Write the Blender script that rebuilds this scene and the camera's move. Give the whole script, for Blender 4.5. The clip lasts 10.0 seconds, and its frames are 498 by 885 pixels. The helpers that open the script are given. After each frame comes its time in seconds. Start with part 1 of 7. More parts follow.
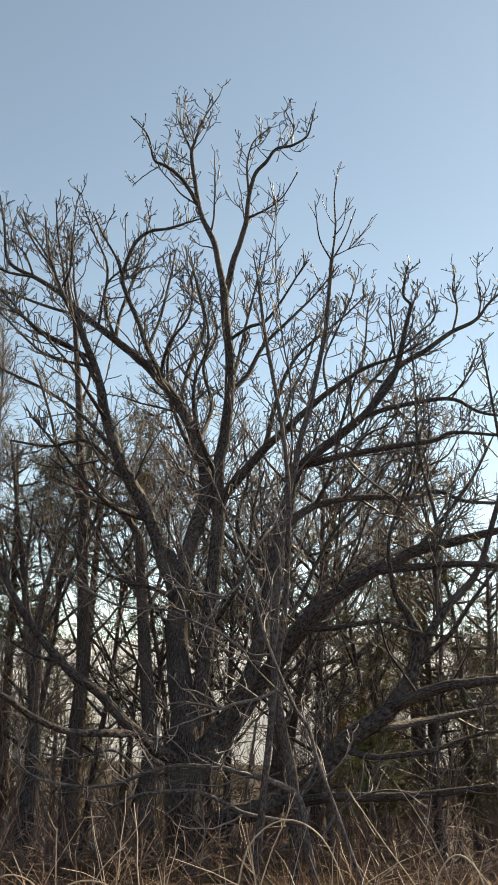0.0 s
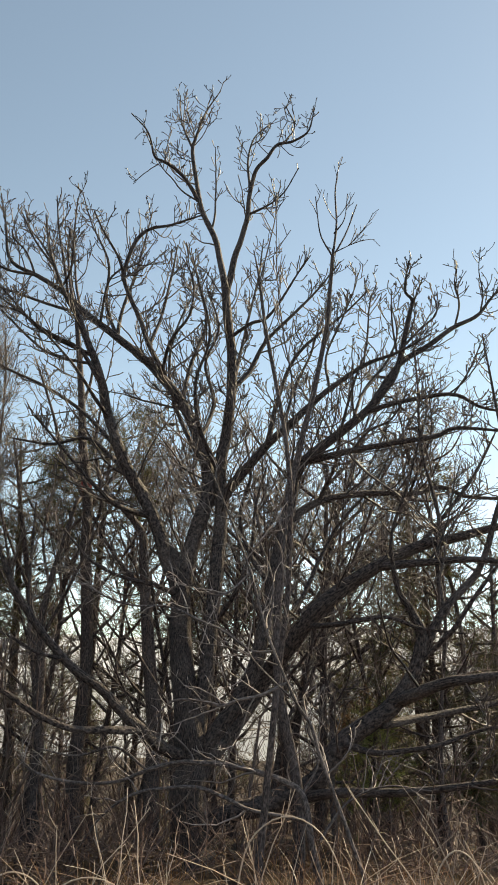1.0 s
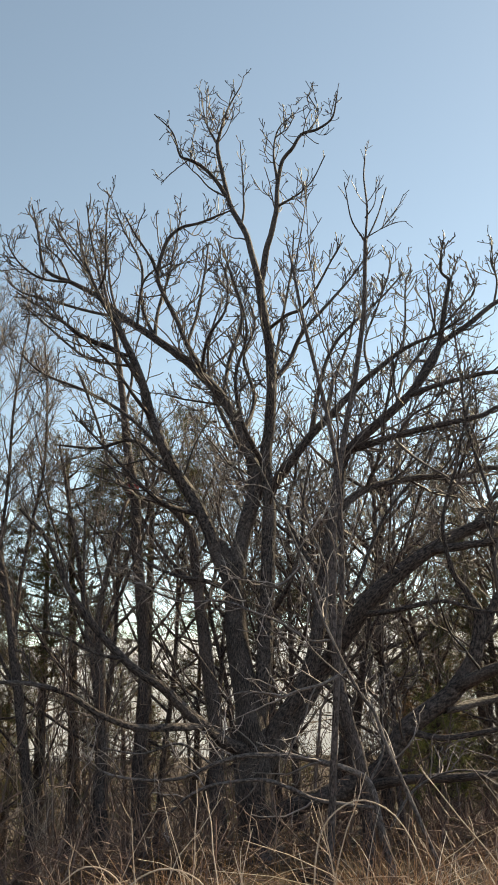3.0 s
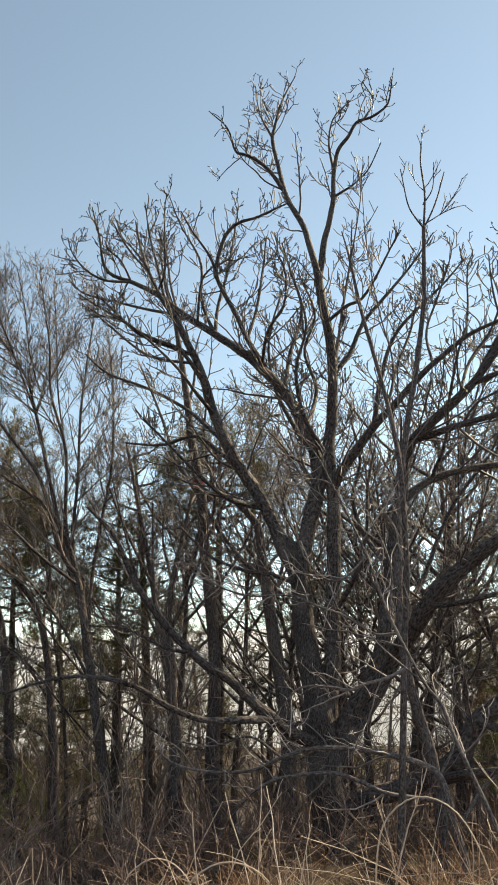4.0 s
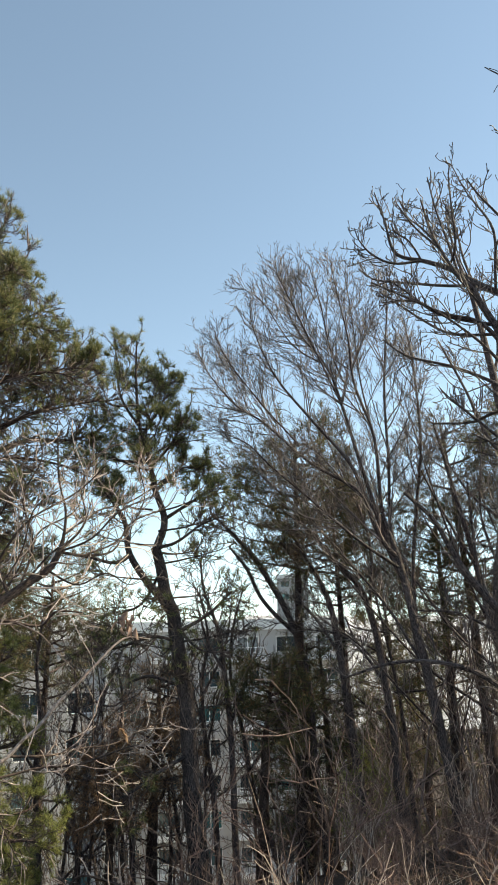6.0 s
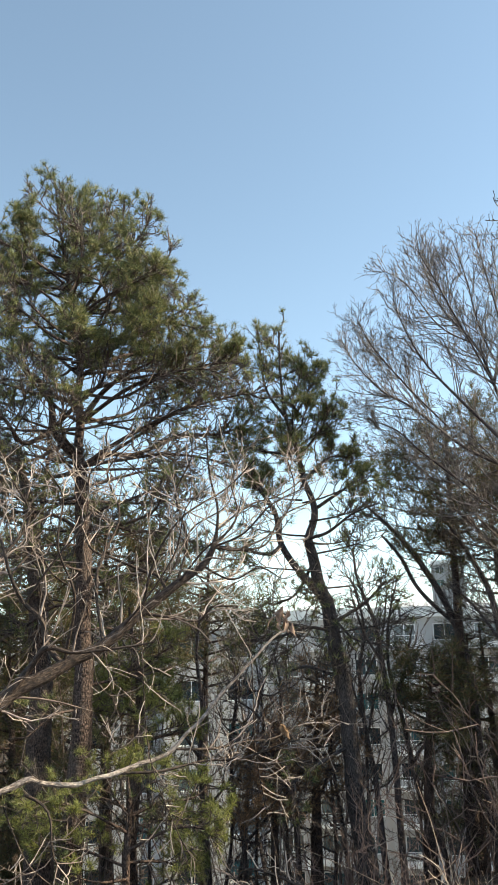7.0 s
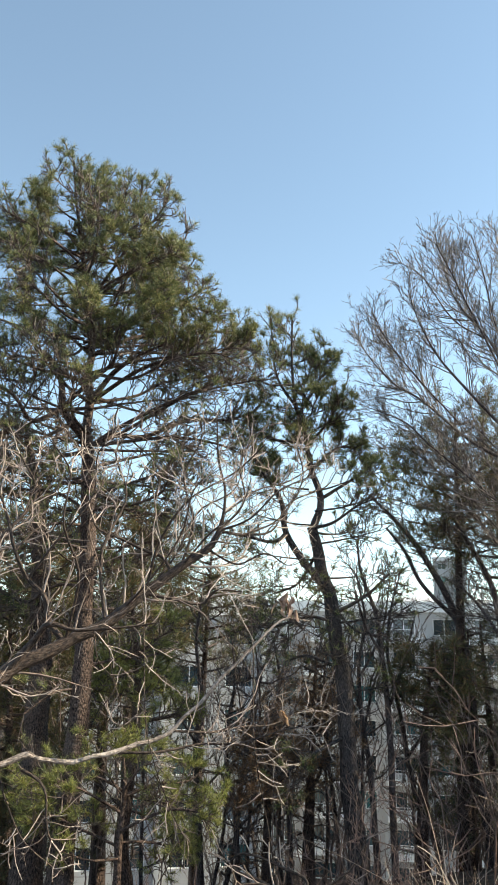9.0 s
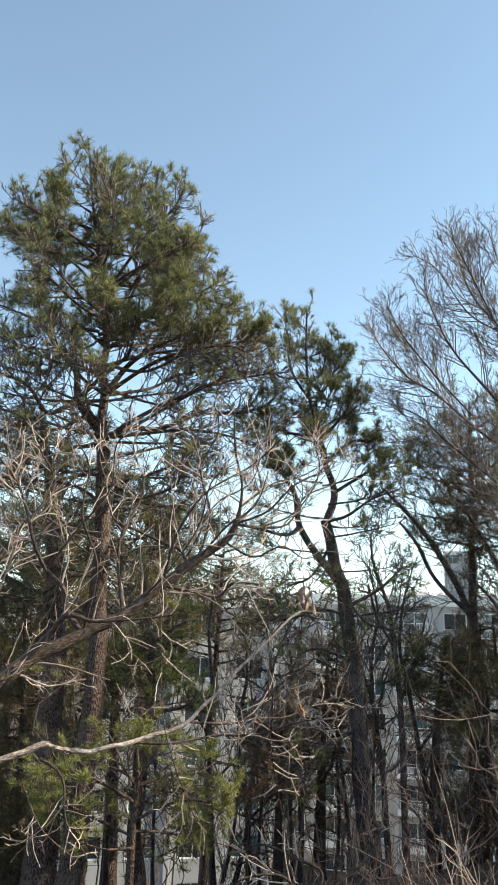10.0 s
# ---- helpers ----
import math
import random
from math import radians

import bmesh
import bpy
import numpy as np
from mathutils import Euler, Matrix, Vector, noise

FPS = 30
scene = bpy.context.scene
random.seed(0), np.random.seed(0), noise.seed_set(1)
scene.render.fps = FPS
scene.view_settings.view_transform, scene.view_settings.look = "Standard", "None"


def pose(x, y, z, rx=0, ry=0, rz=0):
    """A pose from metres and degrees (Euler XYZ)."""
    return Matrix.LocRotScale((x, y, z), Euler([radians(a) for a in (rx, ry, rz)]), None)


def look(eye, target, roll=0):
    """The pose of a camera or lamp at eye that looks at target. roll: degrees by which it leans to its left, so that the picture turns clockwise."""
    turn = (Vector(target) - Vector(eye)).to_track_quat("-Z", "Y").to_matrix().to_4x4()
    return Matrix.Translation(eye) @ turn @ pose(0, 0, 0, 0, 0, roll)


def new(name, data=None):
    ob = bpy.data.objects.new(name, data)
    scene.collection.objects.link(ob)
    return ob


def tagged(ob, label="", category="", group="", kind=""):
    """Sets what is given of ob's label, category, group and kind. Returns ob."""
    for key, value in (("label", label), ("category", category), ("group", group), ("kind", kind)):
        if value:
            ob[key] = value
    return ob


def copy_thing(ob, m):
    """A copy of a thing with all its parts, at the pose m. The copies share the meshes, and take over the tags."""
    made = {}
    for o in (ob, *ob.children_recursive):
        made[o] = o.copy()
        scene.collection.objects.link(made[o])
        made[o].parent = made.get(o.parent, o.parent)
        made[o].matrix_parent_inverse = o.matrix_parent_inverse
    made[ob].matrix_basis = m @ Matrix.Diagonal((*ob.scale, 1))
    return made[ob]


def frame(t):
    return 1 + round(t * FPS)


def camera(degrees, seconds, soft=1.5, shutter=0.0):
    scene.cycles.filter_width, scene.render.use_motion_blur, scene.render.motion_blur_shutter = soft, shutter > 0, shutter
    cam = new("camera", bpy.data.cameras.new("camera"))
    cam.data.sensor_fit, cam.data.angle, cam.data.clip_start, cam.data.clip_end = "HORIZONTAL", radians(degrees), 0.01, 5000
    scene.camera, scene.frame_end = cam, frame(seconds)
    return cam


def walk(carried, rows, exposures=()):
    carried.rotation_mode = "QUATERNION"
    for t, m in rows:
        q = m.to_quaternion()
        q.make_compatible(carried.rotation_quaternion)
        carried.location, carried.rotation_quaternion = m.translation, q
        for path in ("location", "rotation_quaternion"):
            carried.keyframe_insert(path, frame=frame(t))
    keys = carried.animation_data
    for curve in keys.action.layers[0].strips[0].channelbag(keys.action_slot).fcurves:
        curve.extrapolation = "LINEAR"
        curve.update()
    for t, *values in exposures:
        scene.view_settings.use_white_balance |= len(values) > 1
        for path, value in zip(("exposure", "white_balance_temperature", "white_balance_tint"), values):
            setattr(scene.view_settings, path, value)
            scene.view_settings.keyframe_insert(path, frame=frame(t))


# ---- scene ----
cam = camera(33.61, 10.0, soft=1.7)
walk(cam, [
    (0.0, pose(0.000, -0.000, 1.600, 107.51, -1.61, -0.51)),
    (0.5, pose(0.044, -0.001, 1.596, 107.40, -1.48, -0.19)),
    (1.0, pose(0.037, -0.002, 1.608, 107.24, -1.40, -0.12)),
    (1.5, pose(0.033, -0.003, 1.609, 107.18, -1.36, -0.04)),
    (2.0, pose(0.039, 0.001, 1.592, 107.13, -1.14, 0.09)),
    (2.5, pose(0.038, 0.023, 1.579, 107.09, -1.33, 0.48)),
    (3.0, pose(-0.009, 0.031, 1.557, 107.00, 1.21, 3.66)),
    (3.2, pose(-0.023, 0.043, 1.528, 107.07, 1.69, 5.93)),
    (4.3, pose(0.153, -0.005, 1.608, 106.25, 0.93, 10.94)),
    (4.5, pose(0.170, -0.013, 1.618, 106.17, 0.63, 13.95)),
    (5.0, pose(0.128, -0.035, 1.648, 106.00, 0.75, 21.31)),
    (5.5, pose(0.076, -0.059, 1.640, 105.95, 0.97, 24.99)),
    (6.0, pose(0.016, -0.080, 1.680, 105.54, 1.41, 30.31)),
    (6.2, pose(-0.008, -0.086, 1.713, 105.35, 1.55, 33.82)),
    (7.3, pose(-0.092, 0.030, 1.744, 104.83, 0.97, 41.17)),
    (7.5, pose(-0.109, 0.029, 1.735, 104.73, 0.84, 41.18)),
    (8.0, pose(-0.122, 0.019, 1.736, 104.49, 0.60, 41.16)),
    (8.5, pose(-0.100, 0.030, 1.735, 104.38, 0.24, 40.96)),
    (9.0, pose(-0.130, 0.038, 1.722, 104.15, -1.20, 40.63)),
    (9.5, pose(-0.162, 0.013, 1.716, 103.93, -2.11, 40.42)),
    (10.0, pose(-0.161, -0.007, 1.721, 103.63, -1.72, 41.30)),
], exposures=[(0.0, 0.58, 10200, 2), (2.5, 0.6, 10200, 2), (4.5, 0.8, 9800, 1), (5.0, 0.78, 9200, 1), (6.0, 0.84, 8900, 0), (7.5, 1.07, 8400, -2), (10.0, 1.07, 8300, -2)])

# ---- daylight ----
SUN_AZ, SUN_EL = radians(47), radians(38)      # clockwise from +y, above the horizon
world = bpy.data.worlds.new("sky")
world.use_nodes = True
scene.world = world
wn = world.node_tree.nodes
sky = wn.new("ShaderNodeTexSky")
sky.sky_type, sky.sun_disc = "NISHITA", False
sky.sun_elevation, sky.sun_rotation = SUN_EL, SUN_AZ
sky.altitude, sky.air_density, sky.dust_density, sky.ozone_density = 60, 0.7, 0.05, 0.9
wn["Background"].inputs["Strength"].default_value = 0.19
world.node_tree.links.new(sky.outputs[0], wn["Background"].inputs["Color"])
sun = new("sun", bpy.data.lights.new("sun", "SUN"))
sun.data.energy, sun.data.angle, sun.data.color = 5.0, radians(0.6), (1.0, 0.94, 0.86)
towards_sun = Vector((math.sin(SUN_AZ) * math.cos(SUN_EL), math.cos(SUN_AZ) * math.cos(SUN_EL), math.sin(SUN_EL)))
sun.matrix_world = look(towards_sun * 50, (0, 0, 0))


# ---- materials ----
def material(name, rough=0.8, metal=0.0):
    m = bpy.data.materials.new(name)
    m.use_nodes = True
    b = m.node_tree.nodes["Principled BSDF"]
    b.inputs["Roughness"].default_value, b.inputs["Metallic"].default_value = rough, metal
    b.inputs["Specular IOR Level"].default_value = 0.3
    return m, m.node_tree.nodes, m.node_tree.links, b


def noise_on(nodes, links, source, scale, detail=4.0, stretch=(1, 1, 1)):
    mp = nodes.new("ShaderNodeMapping")
    mp.inputs["Scale"].default_value = stretch
    links.new(source, mp.inputs["Vector"])
    n = nodes.new("ShaderNodeTexNoise")
    n.inputs["Scale"].default_value, n.inputs["Detail"].default_value = scale, detail
    links.new(mp.outputs[0], n.inputs["Vector"])
    return n.outputs["Fac"]


def ramp(nodes, links, fac, stops):
    r = nodes.new("ShaderNodeValToRGB")
    while len(r.color_ramp.elements) < len(stops):
        r.color_ramp.elements.new(0.5)
    for e, (p, c) in zip(r.color_ramp.elements, stops):
        e.position, e.color = p, (*c, 1)
    links.new(fac, r.inputs["Fac"])
    return r.outputs["Color"]


def mixed(nodes, links, fac, a, b, mode="MIX"):
    m = nodes.new("ShaderNodeMix")
    m.data_type, m.blend_type = "RGBA", mode
    for socket, value in ((m.inputs[0], fac), (m.inputs[6], a), (m.inputs[7], b)):
        if isinstance(value, (int, float)):
            socket.default_value = value
        elif isinstance(value, tuple):
            socket.default_value = (*value, 1)
        else:
            links.new(value, socket)
    return m.outputs[2]


def bumped(nodes, links, b, fac, strength, distance):
    bump = nodes.new("ShaderNodeBump")
    bump.inputs["Strength"].default_value, bump.inputs["Distance"].default_value = strength, distance
    links.new(fac, bump.inputs["Height"])
    links.new(bump.outputs[0], b.inputs["Normal"])


def bark(name, dark, light, tint, scale=9.0, depth=0.03, grain=1.3):
    """Furrowed bark that runs along the limb (the mesh's UV is in metres, v along it)."""
    m, n, l, b = material(name, 0.72)
    uv = n.new("ShaderNodeTexCoord").outputs["UV"]
    ob = n.new("ShaderNodeTexCoord").outputs["Object"]
    ridges = noise_on(n, l, uv, scale, 7, (3.0, grain, 1))
    flakes = ramp(n, l, noise_on(n, l, ob, 38, 4), [(0.32, (0.55, 0.55, 0.55)), (0.68, (1.35, 1.35, 1.35))])
    patches = noise_on(n, l, ob, 1.7, 3)
    base = ramp(n, l, ridges, [(0.38, dark), (0.62, light)])
    lichen = ramp(n, l, patches, [(0.5, (0, 0, 0)), (0.72, (0.55, 0.55, 0.55))])
    l.new(mixed(n, l, 1.0, mixed(n, l, lichen, base, tint), flakes, "MULTIPLY"), b.inputs["Base Color"])
    bumped(n, l, b, ridges, 1.0, depth)
    return m


def twig_bark(name, dark, light):
    m, n, l, b = material(name, 0.55)
    b.inputs["Specular IOR Level"].default_value = 0.45
    ob = n.new("ShaderNodeTexCoord").outputs["Object"]
    island = n.new("ShaderNodeNewGeometry").outputs["Random Per Island"]
    tone = ramp(n, l, island, [(0.0, dark), (1.0, light)])
    speck = ramp(n, l, noise_on(n, l, ob, 14, 3), [(0.3, (0.65, 0.65, 0.65)), (0.7, (1.15, 1.15, 1.15))])
    l.new(mixed(n, l, 1.0, tone, speck, "MULTIPLY"), b.inputs["Base Color"])
    return m


def blades(name, stops, rough=0.6, through_light=0.0):
    """Needles, grass or leaves: each island has its own tone; some light passes through."""
    m, n, l, b = material(name, rough)
    island = n.new("ShaderNodeNewGeometry").outputs["Random Per Island"]
    ob = n.new("ShaderNodeTexCoord").outputs["Object"]
    tone = ramp(n, l, island, stops)
    drift = ramp(n, l, noise_on(n, l, ob, 1.1, 2), [(0.3, (0.7, 0.72, 0.7)), (0.7, (1.2, 1.2, 1.1))])
    colour = mixed(n, l, 1.0, tone, drift, "MULTIPLY")
    l.new(colour, b.inputs["Base Color"])
    if through_light:
        t = n.new("ShaderNodeBsdfTranslucent")
        l.new(colour, t.inputs["Color"])
        s = n.new("ShaderNodeMixShader")
        s.inputs[0].default_value = through_light
        l.new(b.outputs[0], s.inputs[1])
        l.new(t.outputs[0], s.inputs[2])
        l.new(s.outputs[0], n["Material Output"].inputs["Surface"])
    return m


def plain(name, colour, rough=0.7, metal=0.0, scale=3.0, vary=0.12):
    m, n, l, b = material(name, rough, metal)
    ob = n.new("ShaderNodeTexCoord").outputs["Object"]
    lo, hi = tuple(c * (1 - vary) for c in colour), tuple(min(1, c * (1 + vary)) for c in colour)
    coarse = ramp(n, l, noise_on(n, l, ob, scale, 6, (1, 1, 0.35)), [(0.3, lo), (0.7, hi)])
    l.new(coarse, b.inputs["Base Color"])
    bumped(n, l, b, noise_on(n, l, ob, scale * 20, 3), 0.15, 0.01)
    return m


OAK_BARK = bark("oak_bark", (0.0252, 0.0185, 0.018), (0.126, 0.096, 0.0933), (0.167, 0.134, 0.13), 11, 0.05)
GREY_BARK = bark("grey_bark", (0.0343, 0.025, 0.0242), (0.146, 0.109, 0.106), (0.192, 0.15, 0.146), 12, 0.015)
# Lighter copy of GREY_BARK: the sun's silvery glint is painted into its colour.
GLINT_BARK = bark("glint_bark", (0.0454, 0.035, 0.0339), (0.192, 0.152, 0.148), (0.323, 0.27, 0.265), 14, 0.012)
PINE_BARK = bark("pine_bark", (0.022, 0.013, 0.011), (0.155, 0.1, 0.086), (0.25, 0.182, 0.162), 10, 0.06, 2.0)
TAN_BARK = bark("tan_bark", (0.025, 0.017, 0.0145), (0.085, 0.056, 0.046), (0.14, 0.1, 0.085), 16, 0.02)
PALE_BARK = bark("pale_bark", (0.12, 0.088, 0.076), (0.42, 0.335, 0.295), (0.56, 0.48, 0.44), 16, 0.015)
OAK_TWIG = twig_bark("oak_twig", (0.0404, 0.03, 0.0292), (0.161, 0.122, 0.119))
ELM_TWIG = twig_bark("elm_twig", (0.066, 0.05, 0.0485), (0.29, 0.228, 0.217))
# Twigs to match, with the same sun glint in their base colour.
GLINT_TWIG = twig_bark("glint_twig", (0.0807, 0.063, 0.0604), (0.424, 0.345, 0.334))
PINE_TWIG = twig_bark("pine_twig", (0.048, 0.033, 0.028), (0.16, 0.112, 0.096))
BRUSH_TWIG = twig_bark("brush_twig", (0.0716, 0.0443, 0.0391), (0.254, 0.172, 0.155))
RED_TWIG = twig_bark("red_twig", (0.09, 0.05, 0.042), (0.27, 0.168, 0.142))
# Tan twigs whose colour is lightened to carry the sun's bright highlights.
SUNLIT_TAN_TWIG = twig_bark("sunlit_tan_twig", (0.16, 0.108, 0.09), (0.6, 0.47, 0.41))
NEEDLES = blades("pine_needles", [(0, (0.042, 0.058, 0.029)), (0.5, (0.145, 0.16, 0.07)), (0.85, (0.34, 0.335, 0.16)), (1, (0.42, 0.32, 0.18))], 0.38, 0.28)
# Yellow-green young needles, brightened beyond NEEDLES to paint in the sunlight they miss.
SUNLIT_YOUNG_NEEDLES = blades("sunlit_young_needles", [(0, (0.09, 0.105, 0.036)), (0.5, (0.24, 0.25, 0.085)), (1, (0.46, 0.43, 0.18))], 0.4, 0.35)
DARK_NEEDLES = blades("forest_pine_needles", [(0, (0.062, 0.063, 0.036)), (0.7, (0.14, 0.138, 0.075)), (1, (0.25, 0.135, 0.085))], 0.5, 0.35)
STRAW = blades("dry_grass", [(0, (0.24, 0.115, 0.075)), (0.5, (0.47, 0.275, 0.185)), (1, (0.72, 0.53, 0.42))], 0.5, 0.4)
PALE_STALK = blades("pale_stalk", [(0, (0.26, 0.15, 0.12)), (0.5, (0.52, 0.39, 0.335)), (1, (0.8, 0.69, 0.64))], 0.5, 0.2)
RUST_NEEDLES = blades("rust_needles", [(0, (0.14, 0.091, 0.063)), (0.8, (0.35, 0.203, 0.135)), (1, (0.504, 0.28, 0.18))], 0.6, 0.3)
LITTER = blades("dry_leaves", [(0, (0.14, 0.075, 0.04)), (1, (0.34, 0.2, 0.11))], 0.8, 0.2)


# ---- growing ----
def mesh_of(name, verts, faces, mat, uv=None, smooth=True):
    """One mesh from arrays: faces is (n, 3) or (n, 4)."""
    me = bpy.data.meshes.new(name)
    k = faces.shape[1]
    me.vertices.add(len(verts))
    me.vertices.foreach_set("co", np.ascontiguousarray(verts, np.float32).ravel())
    me.loops.add(faces.size)
    me.loops.foreach_set("vertex_index", np.ascontiguousarray(faces, np.int32).ravel())
    me.polygons.add(len(faces))
    me.polygons.foreach_set("loop_start", np.arange(0, faces.size, k, dtype=np.int32))
    me.polygons.foreach_set("use_smooth", np.full(len(faces), smooth))
    if uv is not None:
        me.uv_layers.new(name="along").data.foreach_set("uv", np.ascontiguousarray(uv[faces.ravel()], np.float32).ravel())
    me.materials.append(mat)
    me.update(calc_edges=True)
    me.validate()
    return me


def part(name, me, parent, label="", kind=""):
    ob = new(name, me)
    ob.parent = parent
    return tagged(ob, label, "", "", kind)


def thing(name, m, label, category, group="", kind=""):
    ob = new(name)
    ob.matrix_world = m
    return tagged(ob, label, category, group, kind)


def unit(v):
    return v / np.maximum(np.linalg.norm(v, axis=-1, keepdims=True), 1e-9)


def tubes(P, R, sides, rough=0.0, rng=None):
    """Tapered tubes along the paths P (branches, points, 3) with radii R; returns vertices, faces and UV in metres."""
    B, M, _ = P.shape
    T = unit(np.gradient(P, axis=1))
    mean = np.abs(T.mean(axis=1))
    ref = np.eye(3)[np.argmin(mean, axis=1)][:, None, :]
    N = unit(np.cross(T, np.broadcast_to(ref, T.shape)))
    Q = np.cross(T, N)
    a = np.arange(sides) * 2 * np.pi / sides
    RR = R[:, :, None] * np.ones(sides)
    if rough:
        RR = RR * (1 + rough * (1.3 * rng.normal(size=(B, 1, sides)) + 0.2 * rng.normal(size=(B, M, sides))))
    V = P[:, :, None, :] + RR[..., None] * (np.cos(a)[:, None] * N[:, :, None, :] + np.sin(a)[:, None] * Q[:, :, None, :])
    along = np.concatenate([np.zeros((B, 1)), np.cumsum(np.linalg.norm(np.diff(P, axis=1), axis=2), axis=1)], axis=1)
    U = np.stack([np.broadcast_to(np.minimum(a, 2 * np.pi - a) * 1.0, (B, M, sides)) * R[:, :1, None], np.broadcast_to(along[:, :, None], (B, M, sides))], -1)
    i = np.arange(B * M * sides).reshape(B, M, sides)
    j = np.roll(i, -1, axis=2)
    F = np.stack([i[:, :-1], j[:, :-1], j[:, 1:], i[:, 1:]], -1).reshape(-1, 4)
    return V.reshape(-1, 3), F, U.reshape(-1, 2)


def limb_path(way, n, rng, gnarl=0.0):
    """A smooth limb through its waypoints (x, y, z, radius), with a little unevenness of its own."""
    W = np.array(way, float)
    d = np.concatenate([[0], np.cumsum(np.linalg.norm(np.diff(W[:, :3], axis=0), axis=1))])
    W2 = np.vstack([2 * W[0] - W[1], W, 2 * W[-1] - W[-2]])
    s = np.linspace(0, len(W) - 1, n)
    k = np.minimum(s.astype(int), len(W) - 2)
    f = (s - k)[:, None]
    p0, p1, p2, p3 = (W2[k + j] for j in range(4))
    X = 0.5 * (2 * p1 + (p2 - p0) * f + (2 * p0 - 5 * p1 + 4 * p2 - p3) * f ** 2 + (3 * p1 - p0 - 3 * p2 + p3) * f ** 3)
    P, R = X[:, :3], np.maximum(X[:, 3], 0.003)
    if gnarl:
        J = rng.normal(size=P.shape)
        for _ in range(2):
            J[1:-1] = 0.25 * J[:-2] + 0.5 * J[1:-1] + 0.25 * J[2:]
        P = P + 2.0 * J * (R * gnarl)[:, None] * (np.arange(n) > 0)[:, None]
    return P, R


def sprout(P, R, rng, per_metre, length, angle, up, wobble, points=5, thick=0.55, tip=0.0025, start=0.15, fade=0.45, curl=0.0, full=0.0, clean=0.0, turn=None, knob=0.0):
    """Side shoots along the paths P: how many a metre, how long, at what angle, how much they turn upwards.
    full: the radius of the parent from which shoots reach their full length. clean: wood thicker than this bears few.
    turn: the upward bend from point to point. knob: how much the buds swell the tip."""
    B, M, _ = P.shape
    seg = np.linalg.norm(np.diff(P, axis=1), axis=2).sum(axis=1)
    count = rng.poisson(np.maximum(seg * per_metre, 0.4))
    idx = np.repeat(np.arange(B), count)
    if len(idx) == 0:
        return np.zeros((0, points, 3)), np.zeros((0, points))
    u = start + (1 - start) * rng.uniform(0, 1, len(idx)) ** 0.8
    s = u * (M - 1)
    k = np.minimum(s.astype(int), M - 2)
    f = (s - k)[:, None]
    pos = P[idx, k] * (1 - f) + P[idx, k + 1] * f
    tan = unit(P[idx, k + 1] - P[idx, k])
    r = R[idx, k] * (1 - f[:, 0]) + R[idx, k + 1] * f[:, 0]
    if clean:
        keep = (r < clean) | (rng.uniform(0, 1, len(idx)) < 0.15)
        if not keep.any():
            keep[0] = True
        idx, u, pos, tan, r = idx[keep], u[keep], pos[keep], tan[keep], r[keep]
    side = unit(np.cross(tan, rng.normal(size=tan.shape)))
    a = radians(angle) * rng.uniform(0.6, 1.3, len(idx))[:, None]
    d = unit(np.cos(a) * tan + np.sin(a) * side + np.array([0, 0, up]))
    L = length * rng.uniform(0.45, 1.25, len(idx)) * (1.1 - fade * u)
    if full:                                    # thin wood bears short shoots
        L = L * np.clip(r / full, 0.12, 1.0)
    step = (L / (points - 1))[:, None]
    path = [pos]
    bend = rng.normal(size=d.shape) * curl
    for _ in range(points - 1):
        d = unit(d + rng.normal(size=d.shape) * wobble + bend + np.array([0, 0, up * 0.35 if turn is None else turn]))
        path.append(path[-1] + d * step)
    r0 = np.minimum(np.maximum(r * thick, tip * 1.3), 0.004 + L * 0.011)
    RR = r0[:, None] * (1 - np.linspace(0, 1, points)) + tip * np.linspace(0, 1, points)
    if knob:
        RR[:, -1] *= 1 + knob
    return np.stack(path, 1), RR


def pile(*sets):
    """Joins several (vertices, faces, uv) into one."""
    V, F, U, n = [], [], [], 0
    for v, f, u in sets:
        V.append(v), F.append(f + n), U.append(u)
        n += len(v)
    return np.concatenate(V), np.concatenate(F), np.concatenate(U)


